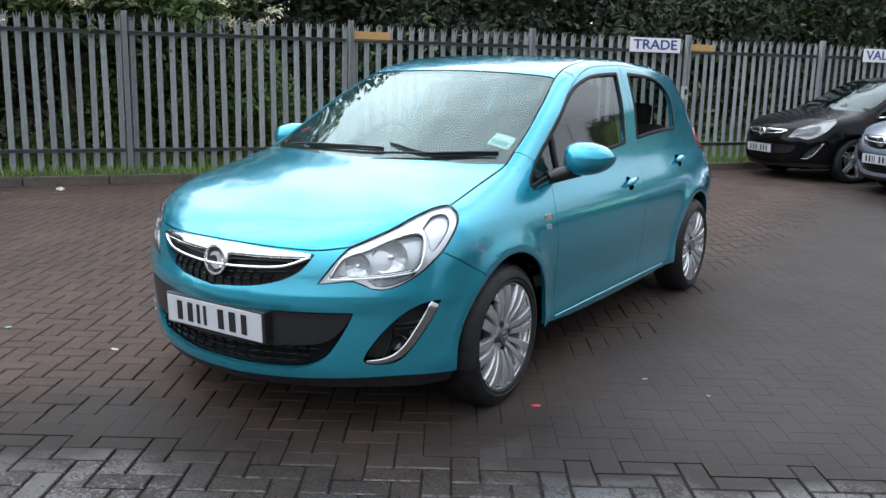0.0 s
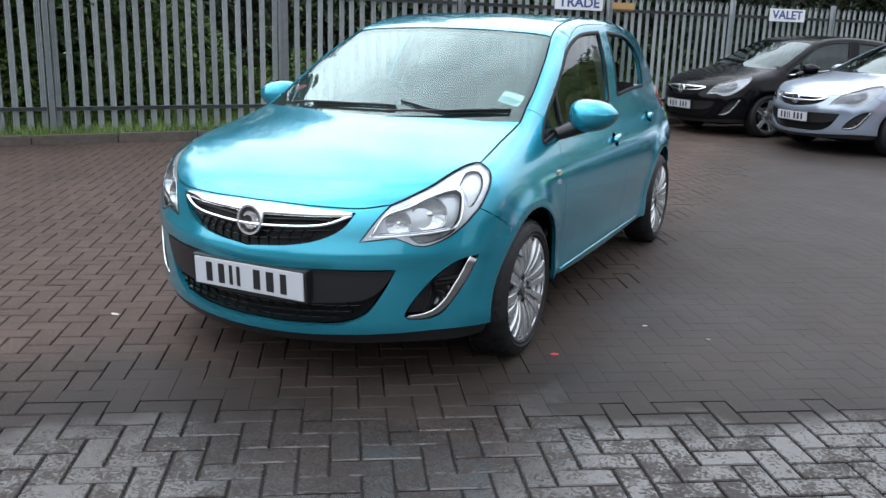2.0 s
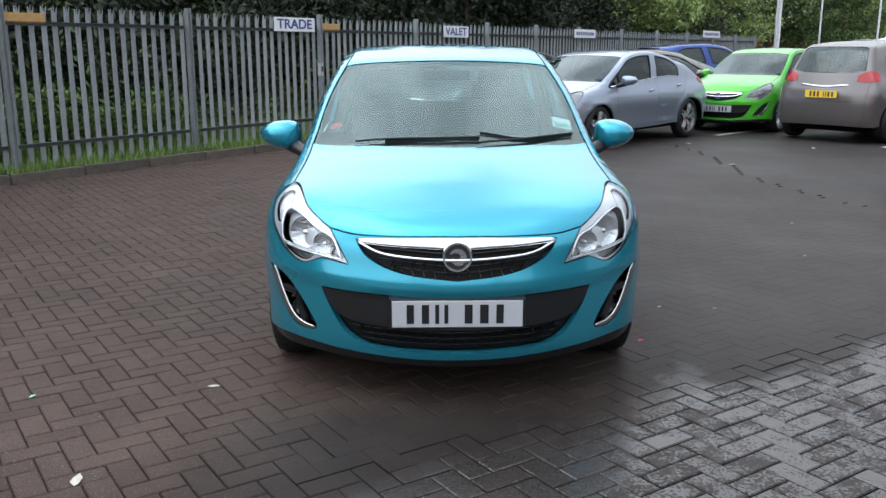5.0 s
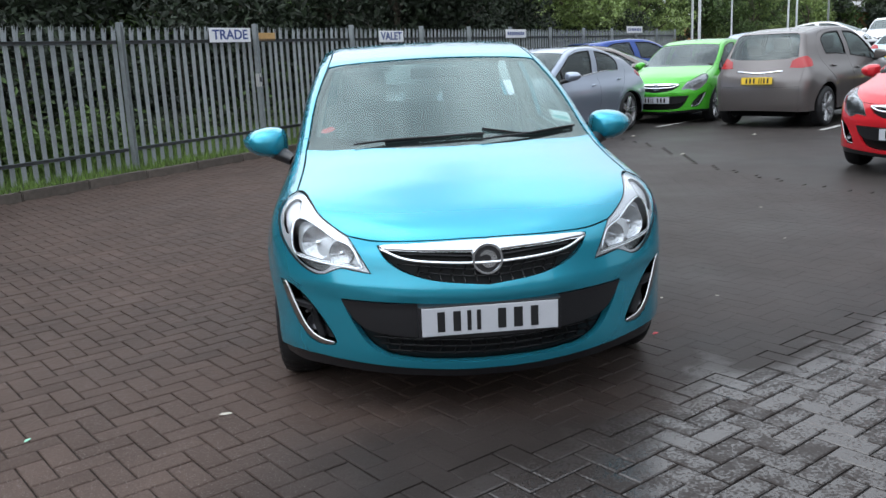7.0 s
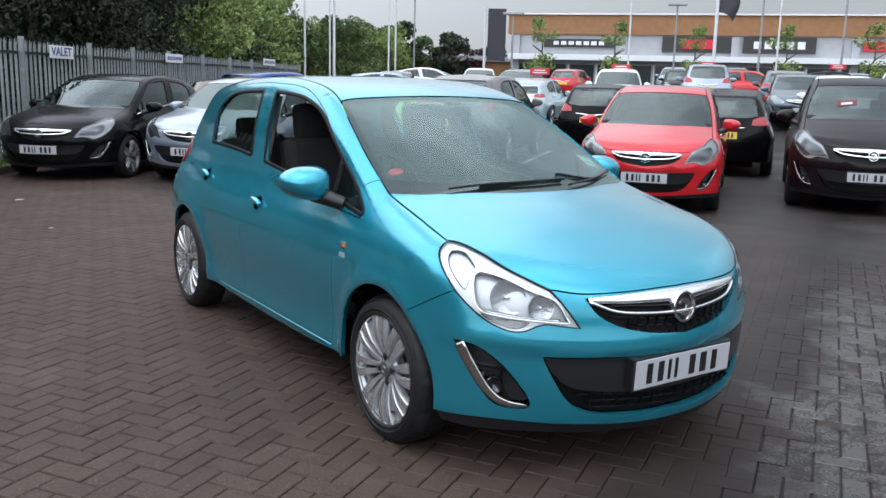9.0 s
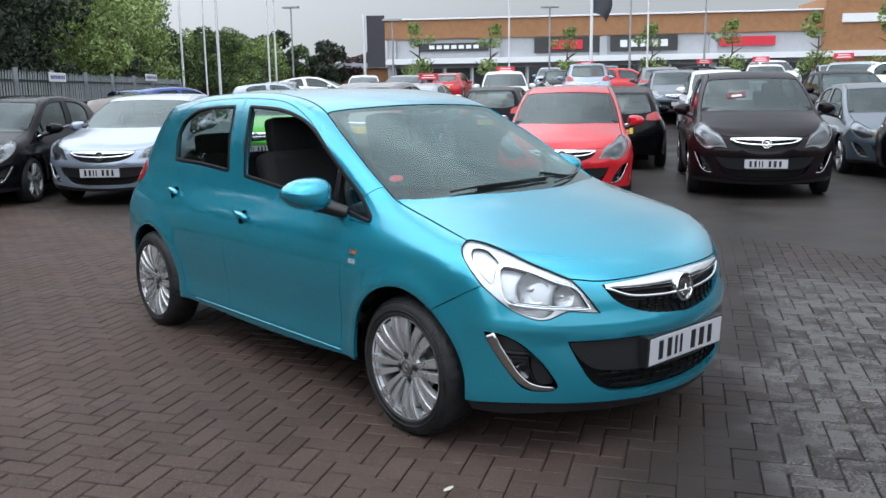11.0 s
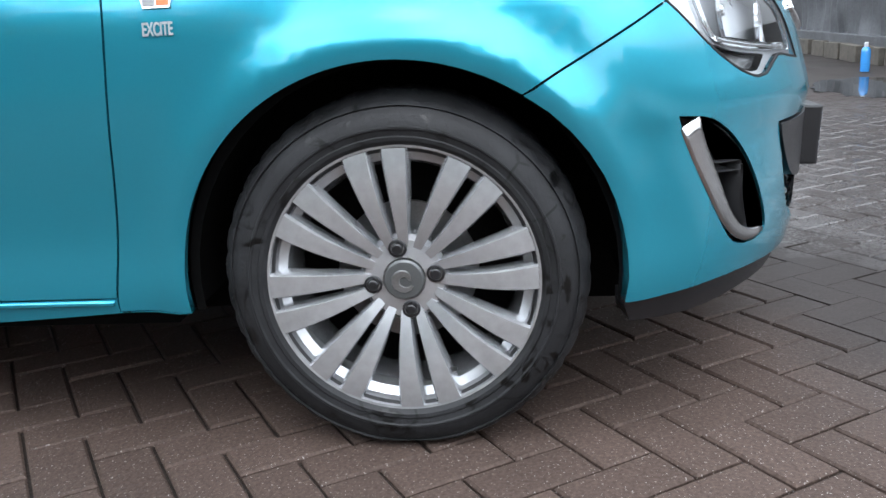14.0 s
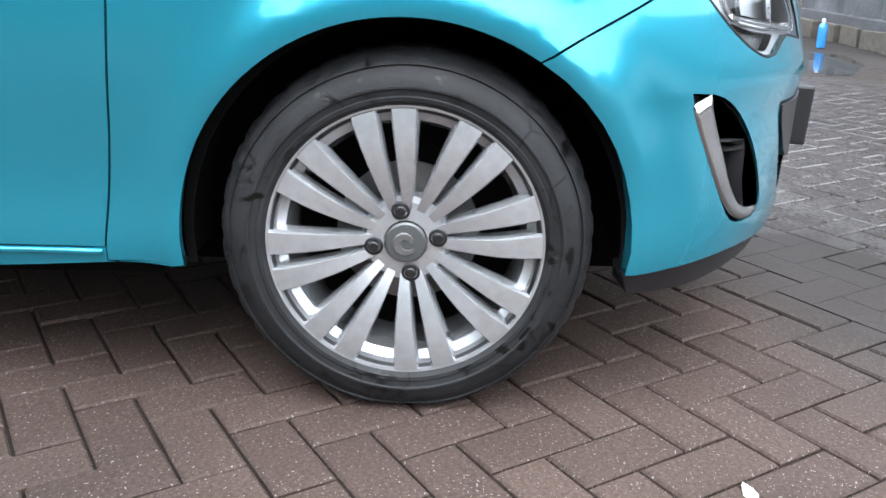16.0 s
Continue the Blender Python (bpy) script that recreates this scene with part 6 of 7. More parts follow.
o = thing("post_box", "small pale grey junction box strapped to a fence post", "box")
part("case", box((0.09, 0.06, 0.20), Matrix.Translation(along(0.83, FENCE_OFF - 0.10, 1.14)) @ f_turn), material("pale_box", (0.5, 0.5, 0.48), 0.6, grain=0.1), o, bevel=0.008)
part("slot", box((0.05, 0.006, 0.08), Matrix.Translation(along(0.83, FENCE_OFF - 0.132, 1.15)) @ f_turn), black_plastic, o)

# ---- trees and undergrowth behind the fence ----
# leaf_dark is near black: the shade inside the tree belt is in its colour
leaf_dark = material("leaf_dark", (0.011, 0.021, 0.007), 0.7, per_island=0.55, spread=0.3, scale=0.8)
leaf_mid = material("leaf_mid", (0.052, 0.092, 0.020), 0.65, per_island=0.55, spread=0.3, scale=0.8)
leaf_light = material("leaf_light", (0.17, 0.235, 0.065), 0.6, per_island=0.5, spread=0.25, scale=0.8)
leaf_red = material("leaf_copper", (0.035, 0.014, 0.018), 0.7, per_island=0.5)
blossom = material("blossom", (0.70, 0.66, 0.50), 0.8, per_island=0.3, spread=0.2, scale=8)
bark = material("bark", (0.075, 0.060, 0.045), 0.9, grain=0.3, scale=6, spread=0.3, bump=0.8, bump_scale=25)


def leaves(points, size, r, up=0.4):
    """Small folded leaves scattered at points: vertices and faces."""
    n = len(points)
    d = r.normal(0, 1, (n, 3))
    d[:, 2] += up
    d /= np.linalg.norm(d, axis=1)[:, None]
    t = np.cross(d, r.normal(0, 1, (n, 3)))
    t /= np.maximum(np.linalg.norm(t, axis=1), 1e-6)[:, None]
    b = np.cross(d, t)
    k = (size * r.uniform(0.6, 1.4, n))[:, None]
    v = np.stack([points - t * k, points + b * k * 0.45 + d * k * 0.12, points + t * k, points - b * k * 0.45 + d * k * 0.12], 1).reshape(-1, 3)
    i = np.arange(n)[:, None] * 4
    f = np.vstack([i + [0, 1, 2], i + [0, 2, 3]])
    return v, f


def crown_points(r, n, height, spread, low, blobs):
    """Uneven clumps with gaps, denser at their skin."""
    out = []
    for _ in range(blobs):
        a, rad = r.uniform(0, 2 * math.pi), spread * math.sqrt(r.uniform(0, 1)) * 0.8
        z = r.uniform(low, height)
        shrink = 1 - 0.45 * abs((z - low) / (height - low) - 0.4)
        c = np.array([rad * math.cos(a) * shrink, rad * math.sin(a) * shrink, z])
        size = spread * r.uniform(0.22, 0.42)
        k = n // blobs
        d = r.normal(0, 1, (k, 3))
        d /= np.linalg.norm(d, axis=1)[:, None]
        out.append(c + d * (size * r.uniform(0.55, 1.05, (k, 1)) ** 0.6) * [1, 1, 0.75])
    return np.vstack(out)


TREE_MESH = {}


def tree(name, label, x, y, z, height, spread, low, mat, seed, n=5200, leaf=0.13, turn=0.0, size=1.0, cat="tree", group="trees", blobs=26):
    key = (height, spread, low, n, leaf, seed)
    if key not in TREE_MESH:
        r = np.random.default_rng(seed)
        pts = crown_points(r, n, height, spread, low, blobs)
        v, f = leaves(pts, leaf, r)
        cm = bpy.data.meshes.new("crown")
        cm.from_pydata([tuple(map(float, q)) for q in v], [], [tuple(map(int, q)) for q in f])
        cm.materials.append(mat)
        bm = bmesh.new()
        bend = [Vector((0, 0, -0.2))]
        for k in range(1, 6):
            bend.append(Vector((r.normal(0, 0.07) * k, r.normal(0, 0.07) * k, height * 0.75 * k / 5)))
        rad = 0.022 * height + 0.04
        for k in range(5):
            add_rod(bm, bend[k], bend[k + 1], rad * (1 - 0.16 * k), rad * (1 - 0.16 * (k + 1)), 9)
        for k in range(9):
            b0 = bend[1 + k % 4]
            a = r.uniform(0, 2 * math.pi)
            b1 = b0 + Vector((math.cos(a), math.sin(a), r.uniform(0.4, 1.0))) * spread * 0.6
            add_rod(bm, b0, b1, rad * 0.4, rad * 0.1, 6)
        tm = bpy.data.meshes.new("trunk")
        bm.to_mesh(tm)
        bm.free()
        tm.materials.append(bark)
        TREE_MESH[key] = (cm, tm)
    cm, tm = TREE_MESH[key]
    t = thing(name, label, cat, group)
    t.matrix_basis = pose(x, y, z, 0, 0, turn) @ Matrix.Diagonal((size, size, size, 1))
    c = new("crown", cm)
    c.parent = t
    c.material_slots[0].link = "OBJECT"
    c.material_slots[0].material = mat
    k = new("trunk", tm)
    k.parent = t
    return t

r = np.random.default_rng(5)
shades = [leaf_dark, leaf_mid, leaf_dark, leaf_mid, leaf_dark]
k = 0
for s in np.arange(-22, 36, 3.1):
    for row, off in enumerate((3.6, 8.0, 13.0)):
        p = along(s + r.uniform(-1, 1) + row * 1.3, off + r.uniform(-0.9, 0.9), 0.1)
        if row == 0 and k % 3 == 1:
            k += 1
            continue
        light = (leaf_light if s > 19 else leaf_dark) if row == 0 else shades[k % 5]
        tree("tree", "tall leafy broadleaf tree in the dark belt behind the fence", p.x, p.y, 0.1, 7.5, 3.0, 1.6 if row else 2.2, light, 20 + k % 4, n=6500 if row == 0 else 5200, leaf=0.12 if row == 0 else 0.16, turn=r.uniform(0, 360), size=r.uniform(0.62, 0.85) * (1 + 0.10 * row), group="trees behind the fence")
        k += 1
# undergrowth: a dense, uneven belt, its shade put into the dark leaf colour
n = 42000
s_ = r.uniform(-18, 34, n)
o_ = 1.5 + np.abs(r.normal(0, 1.6, n))
top = 1.2 + 0.9 * np.sin(s_ * 0.9) * np.sin(s_ * 0.37 + 1) + 0.35 * o_ + 0.4 * (s_ < -1)
z_ = 0.1 + r.uniform(0, 1, n) ** 0.8 * np.maximum(top, 0.25)
pts = np.concatenate([KERB_O + s_[:, None] * KERB_D + o_[:, None] * KERB_N, z_[:, None]], 1)
v, f = leaves(pts, 0.075, r)
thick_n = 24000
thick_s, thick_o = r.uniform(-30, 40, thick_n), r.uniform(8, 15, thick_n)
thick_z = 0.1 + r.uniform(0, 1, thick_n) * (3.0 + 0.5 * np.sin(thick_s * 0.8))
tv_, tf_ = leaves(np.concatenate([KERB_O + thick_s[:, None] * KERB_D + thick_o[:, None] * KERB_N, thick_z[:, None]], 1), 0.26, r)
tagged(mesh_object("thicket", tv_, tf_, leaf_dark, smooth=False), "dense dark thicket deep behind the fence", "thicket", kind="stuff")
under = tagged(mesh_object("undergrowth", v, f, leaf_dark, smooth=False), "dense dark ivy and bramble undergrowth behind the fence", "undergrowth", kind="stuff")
n = 14000
s_, o_ = r.uniform(-16, 16, n), 1.0 + np.abs(r.normal(0, 0.8, n))
pts = np.concatenate([KERB_O + s_[:, None] * KERB_D + o_[:, None] * KERB_N, (0.1 + r.uniform(0, 1, n) ** 2 * (0.5 + 0.8 * np.sin(s_ * 0.6) ** 2 + 0.9 * np.exp(-((s_ + 3.4) / 1.3) ** 2)))[:, None]], 1)
v, f = leaves(pts, 0.055, r)
weeds = tagged(mesh_object("weeds", v, f, leaf_mid, smooth=False), "bright green nettles and weeds at the fence foot", "weeds", kind="stuff")
leaf_fresh = material("leaf_fresh", (0.085, 0.145, 0.030), 0.65, per_island=0.5, spread=0.3, scale=1.2)
for where, wide, tall, n in ((-5.6, 1.6, 1.55, 9000), (-2.6, 0.9, 1.1, 3500)):
    s_, o_ = r.normal(where, wide, n), 0.75 + np.abs(r.normal(0, 0.45, n))
    pts = np.concatenate([KERB_O + s_[:, None] * KERB_D + o_[:, None] * KERB_N, (0.12 + r.uniform(0, 1, n) ** 1.2 * tall * np.exp(-((s_ - where) / (1.6 * wide)) ** 2) * (0.8 + 0.3 * np.sin(s_ * 3.1)))[:, None]], 1)
    v, f = leaves(pts, 0.05, r)
    tagged(mesh_object("nettles", v, f, leaf_fresh, smooth=False), "tall bright green nettles behind the fence pales", "weeds", kind="stuff")
# flowering bushes that lean over the fence
for s, off, h, seed in ((-9.4, 1.15, 2.6, 41), (-7.8, 1.2, 2.55, 42), (-6.3, 1.3, 2.45, 43)):
    p = along(s, off, 0.1)
    t = tree("elder_bush", "elder bush with creamy white flower heads over the fence", p.x, p.y, 0.1, h, 1.15, 0.5, leaf_mid, seed, n=5000, leaf=0.07, cat="bush", group="elder bushes", blobs=22)
    rr = np.random.default_rng(seed)
    pts = []
    for _ in range(60):
        a = rr.uniform(0, 2 * math.pi)
        rad = 1.2 * math.sqrt(rr.uniform(0.25, 1))
        c = np.array([rad * math.cos(a), rad * math.sin(a), rr.uniform(1.75, h + 0.25)])
        pts.append(c + rr.normal(0, 1, (90, 3)) * [0.06, 0.06, 0.03])
    v, f = leaves(np.vstack(pts), 0.026, rr, up=2.0)
    mesh_object("blossom", v, f, blossom, t, "creamy white flat flower clusters", smooth=False)

# ---- parked cars ----
HATCH = {"name": "hatch", "y": [(-1.0, -1.10), (-0.4, -0.44), (0, 0), (1.6, 1.64), (2.511, 2.62), (3.3, 3.5)], "z": [(0, 0), (0.3, 0.315), (0.95, 0.93), (1.6, 1.57)], "x": 1.03, "wheel": 0.318, "drop": 0.06}
SALOON = {"name": "saloon", "y": [(-1.0, -1.13), (-0.4, -0.46), (0, 0), (0.9, 0.98), (1.6, 1.75), (2.511, 2.74), (3.3, 4.0)], "z": [(0, 0), (0.3, 0.335), (0.95, 0.945), (1.6, 1.56)], "x": 1.07, "wheel": 0.335, "drop": 0.24}
MPV = {"name": "mpv", "y": [(-1.0, -1.12), (-0.4, -0.43), (0, 0), (1.6, 1.65), (2.511, 2.76), (3.3, 3.8)], "z": [(0, 0), (0.3, 0.325), (0.95, 1.06), (1.6, 1.78)], "x": 1.08, "wheel": 0.328}
TALL = {"name": "tall", "y": [(-1.0, -1.02), (-0.4, -0.41), (0, 0), (1.6, 1.66), (2.511, 2.64), (3.3, 3.5)], "z": [(0, 0), (0.3, 0.325), (0.95, 1.03), (1.6, 1.73)], "x": 1.045, "wheel": 0.325}


def spot(x, y, lx, ly, hx, hy):
    """The pose of a car whose own point (lx, ly) stands at (x, y), with its front towards (hx, hy)."""
    a = math.degrees(math.atan2(hx, -hy))
    return pose(x, y, lie(x, y) + 0.03, 0, 0, a) @ Matrix.Translation((-lx, -ly, 0))

PROTO = {}


def parked(kind, label, mat, m, lean=False):
    key = (kind["name"] if kind else "small", lean)
    if key not in PROTO:
        c = build_car("parked_car", label, mat, kind, lean=lean)
        PROTO[key] = (c, mat)
        c.matrix_basis = m
        return c
    base, paint_ = PROTO[key]
    c = copy_thing(base, m)
    tagged(c, label)
    for o in c.children_recursive:
        for sl in o.material_slots:
            if sl.material == paint_:
                sl.link = "OBJECT"
                sl.material = mat
    return c

RH = (-0.67, -0.742)
parked(HATCH, "black hatchback parked nose out beside the fence", black_paint, spot(0.71, 9.93, 0.83, 0, -0.654, -0.756))
parked(SALOON, "silver-blue executive saloon parked nose out", silver_paint, spot(2.42, 8.72, 0.86, 0, -0.69, -0.72))
parked(None, "bright green small hatchback parked nose out", green_paint, spot(6.25, 11.59, 0.80, 0, *RH))
parked(TALL, "grey-brown compact people carrier parked tail out with red lamps", grey_paint, spot(7.26, 9.59, -0.84, 2.64, 0.78, 0.62))
parked(None, "red small hatchback parked facing the yard", red_paint, spot(6.13, 3.98, 0.80, 0, -0.79, -0.61))
parked(MPV, "very dark plum people carrier parked nose out with price card", plum_paint, spot(8.57, 2.58, 0.86, 0, -0.81, -0.586))
parked(HATCH, "glossy black hatchback parked side on with red lamps", black_paint, spot(10.1, 1.78, -0.83, 2.62, 0.36, -0.93))
parked(HATCH, "black estate car parked tail out beside the red car", black_paint, spot(10.49, 6.41, -0.83, 2.62, 0.79, 0.61))
parked(None, "black small hatchback parked tail out behind the red car", black_paint, spot(10.9, 12.3, 0.80, 2.511, 0.79, 0.61))
FAR = [
    (TALL, "white tall car among rows of parked cars", white_paint, 18.9, 18.6, -0.7, -0.7), (MPV, "silver van among rows of parked cars", silver_paint, 23.8, 19.0, 0.75, 0.65),
    (HATCH, "red hatchback seen from its side among parked cars", red_paint, 31.1, 22.6, 0.6, -0.8), (SALOON, "slate grey saloon facing out of its bay", slate_paint, 20.7, 13.0, -0.75, -0.6),
    (SALOON, "black saloon in the far row of cars", black_paint, 31.4, 18.5, 0.6, -0.8), (HATCH, "white hatchback in the far row of cars", white_paint, 29.0, 14.5, -0.8, -0.5),
    (SALOON, "pale blue-grey saloon in the far row", pale_paint, 26.6, 10.2, -0.85, -0.4), (HATCH, "white hatchback parked facing the yard", white_paint, 25.5, 7.6, -0.5, -0.8),
    (SALOON, "pale blue saloon in the far row", pale_paint, 33.6, 8.2, -0.85, -0.4), (HATCH, "slate hatchback parked behind the people carrier", slate_paint, 12.9, 3.7, -0.8, -0.6),
    (SALOON, "grey saloon parked far off near the trees", slate_paint, 16.8, 29.7, -0.6, -0.75), (HATCH, "white hatchback parked far off near the trees", white_paint, 22.2, 31.0, -0.6, -0.75),
    (SALOON, "pale saloon parked behind the people carrier", pale_paint, 15.3, 18.6, 0.79, 0.61), (HATCH, "grey-brown hatchback in the second row", brown_paint, 4.9, 14.6, 0.95, -0.2),
    (TALL, "dark blue people carrier in the second row", blue_paint, 7.2, 19.3, 0.85, 0.3), (HATCH, "silver-blue hatchback near the fence end", silver_paint, 15.8, 28.1, 0.8, -0.6),
    (SALOON, "white saloon parked far off", white_paint, 20.4, 32.4, 0.8, -0.6), (HATCH, "white hatchback parked tail out behind the black car", white_paint, 15.9, 0.9, 0.6, -0.8),
    (HATCH, "red hatchback in the far row", red_paint, 27.0, 1.3, -0.8, -0.5), (SALOON, "slate saloon in the far row", slate_paint, 32.5, 5.1, -0.8, -0.5),
    (TALL, "white tall car parked in the middle row", white_paint, 17.5, 9.6, -0.8, -0.6), (HATCH, "slate hatchback among rows of parked cars", slate_paint, 24.5, 16.2, 0.79, 0.61),
    (SALOON, "black saloon among rows of parked cars", black_paint, 30.4, 26.0, -0.7, -0.7), (HATCH, "grey hatchback among rows of parked cars", grey_paint, 36.0, 14.0, -0.7, -0.7),
    (HATCH, "black hatchback in the far row", black_paint, 34.5, 0.5, -0.85, -0.4), (MPV, "white people carrier in the far row", white_paint, 38.0, 19.0, -0.7, -0.7),
    (HATCH, "black hatchback parked in the middle row", black_paint, 19.0, 7.0, -0.8, -0.6), (SALOON, "silver saloon parked in the middle row", silver_paint, 22.5, 3.2, -0.8, -0.6),
]
for kind, label, mat, x, y, hx, hy in FAR:
    parked(kind, label, mat, spot(x, y, 0, 1.3, hx, hy), math.hypot(x, y) > 14)
# further sales rows
taken = [(x, y) for _, _, _, x, y, _, _ in FAR] + [(9.0, 7.5), (12.0, 13.5)]
shade_names = [(white_paint, "white"), (slate_paint, "slate grey"), (black_paint, "black"), (silver_paint, "silver-blue"), (pale_paint, "pale blue"), (red_paint, "red"), (grey_paint, "grey-brown"), (blue_paint, "dark blue")]
kinds_ = [(HATCH, "hatchback"), (SALOON, "saloon"), (TALL, "tall hatchback"), (HATCH, "hatchback"), (MPV, "people carrier")]
rr = np.random.default_rng(3)
for (x0, y0), (x1, y1), n_, where in (((20.5, 25.5), (37.5, 2.5), 11, "third"), ((29.5, 33.0), (45.5, 10.5), 10, "fourth"), ((36.5, 40.5), (52.0, 19.0), 9, "fifth")):
    for k in range(n_):
        t = (k + rr.uniform(-0.1, 0.1)) / (n_ - 1)
        x, y = x0 + (x1 - x0) * t, y0 + (y1 - y0) * t
        if min(math.hypot(x - a, y - b) for a, b in taken) < 3.4:
            continue
        taken.append((x, y))
        paint_k, word = shade_names[rr.integers(len(shade_names))]
        kind_k, sort = kinds_[rr.integers(len(kinds_))]
        sgn = 1 if rr.uniform() < 0.35 else -1
        parked(kind_k, "%s %s parked in the %s sales row" % (word, sort, where), paint_k, spot(x, y, 0, 1.3, 0.79 * sgn, 0.61 * sgn), True)

# red roof boards over the sales cars
board_red = material("board_red", (0.55, 0.02, 0.04), 0.5, grain=0.06, scale=10)
for x, y in ((18.9, 18.6), (23.8, 19.0), (29.0, 14.5), (26.6, 10.2), (33.6, 8.2), (31.4, 18.5), (15.3, 18.6), (27.0, 1.3), (25.5, 7.6)):
    a = math.degrees(math.atan2(x + 3.0, -(y + 2.0)))
    sg = thing("roof_sign", "red price board with white lettering on a car roof", "sign", "roof signs")
    sg.matrix_basis = pose(x + 0.6, y + 0.5, 1.42 + lie(x, y), 0, 0, a + 180)
    part("board", box((0.62, 0.03, 0.20), pose(0, 0, 0.26)), board_red, sg, bevel=0.01)
    for k, wd in enumerate((0.36, 0.44)):
        part("lettering", box((wd, 0.036, 0.030), pose(0, 0, 0.30 - 0.075 * k)), sticker_teal if k > 1 else sign_white, sg)
    for sx in (-0.2, 0.2):
        part("leg", rod((sx, 0, -0.05), (sx, 0, 0.18), 0.012), black_plastic, sg)

card_dim = material("shaded_card", (0.10, 0.014, 0.02), 0.6, grain=0.05, scale=20)
# price card on the people carrier's screen; the glass's shade is in its red
card = thing("price_card", "red and white price card on the windscreen, its red painted dim", "card")
card.matrix_basis = spot(8.57, 2.58, 0.86, 0, -0.81, -0.586)
for nm, x0, x1, y0, y1, mat_, off in (("card", -0.34, -0.12, 0.36, 0.50, card_dim, 0.003), ("lettering", -0.29, -0.17, 0.38, 0.42, plate_white, 0.005)):
    v, f, n_ = plate_on_skin(snap(np.array([(x0, y0, 1.1), (x1, y0, 1.1), (x1, y1, 1.15), (x0, y1, 1.15)])), (), "top", 0.06, 0.0, off, 0.0)
    mesh_object(nm, shift_skin(v, MPV), f, mat_, card)

# bay lines
line_white = material("worn_line_paint", (0.45, 0.44, 0.42), 0.7, grain=0.25, scale=10, spread=0.35)
for x, y, l in ((6.8, 8.9, 4.6), (4.9, 10.9, 4.6), (8.5, 7.0, 4.6), (9.9, 4.6, 4.6)):
    m = pose(x, y, 0.004, 0, 0, 40.5)
    tagged(mesh_object("bay_line", [m @ Vector(q) for q in ((0, -0.045, 0), (l, -0.045, 0), (l, 0.045, 0), (0, 0.045, 0))], [(0, 1, 2, 3)], line_white, smooth=False), "worn white parking bay line on tarmac", "line marking", "bay lines", "structure")
m = pose(9.7, -0.9, 0.004, 0, 0, -40)
tagged(mesh_object("bay_line", [m @ Vector(q) for q in ((0, -0.045, 0), (3.4, -0.045, 0), (3.4, 0.045, 0), (0, 0.045, 0))], [(0, 1, 2, 3)], line_white, smooth=False), "worn white parking bay line on tarmac", "line marking", "bay lines", "structure")
dr = thing("drain_cover", "dark cast iron drain grating set in the yard", "drain")
for k in range(6):
    part("bar", box((0.42, 0.022, 0.012), pose(9.3, -0.65, -0.020, 0, 0, -50) @ Matrix.Translation((0, (k - 2.5) * 0.045, 0))), black_plastic, dr)

# ---- retail park, poles, far trees ----
R_A, R_D = Vector((54.1, 69.5, 0)), Vector((0.654, -0.756, 0))
r_m = Matrix.Translation(R_A) @ pose(0, 0, 0, 0, 0, math.degrees(math.atan2(R_D.y, R_D.x)))
brick_orange = material("orange_cladding", (0.30, 0.15, 0.07), 0.8, grain=0.1, scale=2, spread=0.15)
clad_grey = material("grey_cladding", (0.36, 0.37, 0.39), 0.6, grain=0.06, scale=2, spread=0.08)
fascia_white = material("white_fascia", (0.72, 0.74, 0.76), 0.6, grain=0.04, scale=2)
shop_dark = material("shop_glass", (0.03, 0.035, 0.04), 0.12, grain=0.2, scale=0.5)
sign_dark = material("sign_dark", (0.03, 0.03, 0.03), 0.5, grain=0.1, scale=3)
shop = thing("retail_building", "long low retail building with orange cladding over grey shopfronts", "building")
LEN = 62.0
part("wall", box((LEN, 12, 6.4), r_m @ Matrix.Translation((LEN / 2, 6.0, 3.2))), clad_grey, shop)
part("parapet", box((LEN + 0.6, 12.4, 1.9), r_m @ Matrix.Translation((LEN / 2, 6.0, 7.3))), brick_orange, shop)
part("roof_edge", box((LEN + 1.0, 12.8, 0.16), r_m @ Matrix.Translation((LEN / 2, 6.0, 8.32))), fascia_white, shop)
part("canopy", box((LEN, 1.4, 0.55), r_m @ Matrix.Translation((LEN / 2, -0.7, 4.1))), fascia_white, shop)
for k in range(22):
    win = part("window", box((2.4, 0.12, 3.0), r_m @ Matrix.Translation((1.7 + k * 2.8, -0.02, 1.9))), shop_dark, shop)
    part("frame", box((0.12, 0.2, 3.1), r_m @ Matrix.Translation((0.35 + k * 2.8, -0.05, 1.9))), fascia_white, win)
for k in range(6):
    part("pier", box((0.7, 0.5, 6.2), r_m @ Matrix.Translation((0.6 + k * 10.6, -0.15, 3.1))), clad_grey, shop)
for x0, wd, ht, mat_, txt in ((3.4, 7.0, 0.8, sign_dark, 7), (15.0, 6.5, 1.5, sign_dark, 0), (22.5, 6.5, 1.5, sign_dark, 5), (44.0, 5.0, 1.2, sign_dark, 4)):
    b = part("shop_sign", box((wd, 0.2, ht), r_m @ Matrix.Translation((x0 + wd / 2, -0.15, 5.5))), mat_, shop)
    for k in range(txt):
        part("lettering", box((wd * 0.7 / txt * 0.75, 0.1, ht * 0.45), r_m @ Matrix.Translation((x0 + wd / 2 + (k - (txt - 1) / 2) * wd * 0.75 / txt, -0.28, 5.5))), fascia_white, b)
for x0, wd in ((16.8, 3.0), (33.0, 5.2)):
    part("red_lettering", box((wd, 0.15, 0.9), r_m @ Matrix.Translation((x0 + wd / 2, -0.32, 5.5))), board_red, shop, "red sign letters as a bar", bevel=0.05)
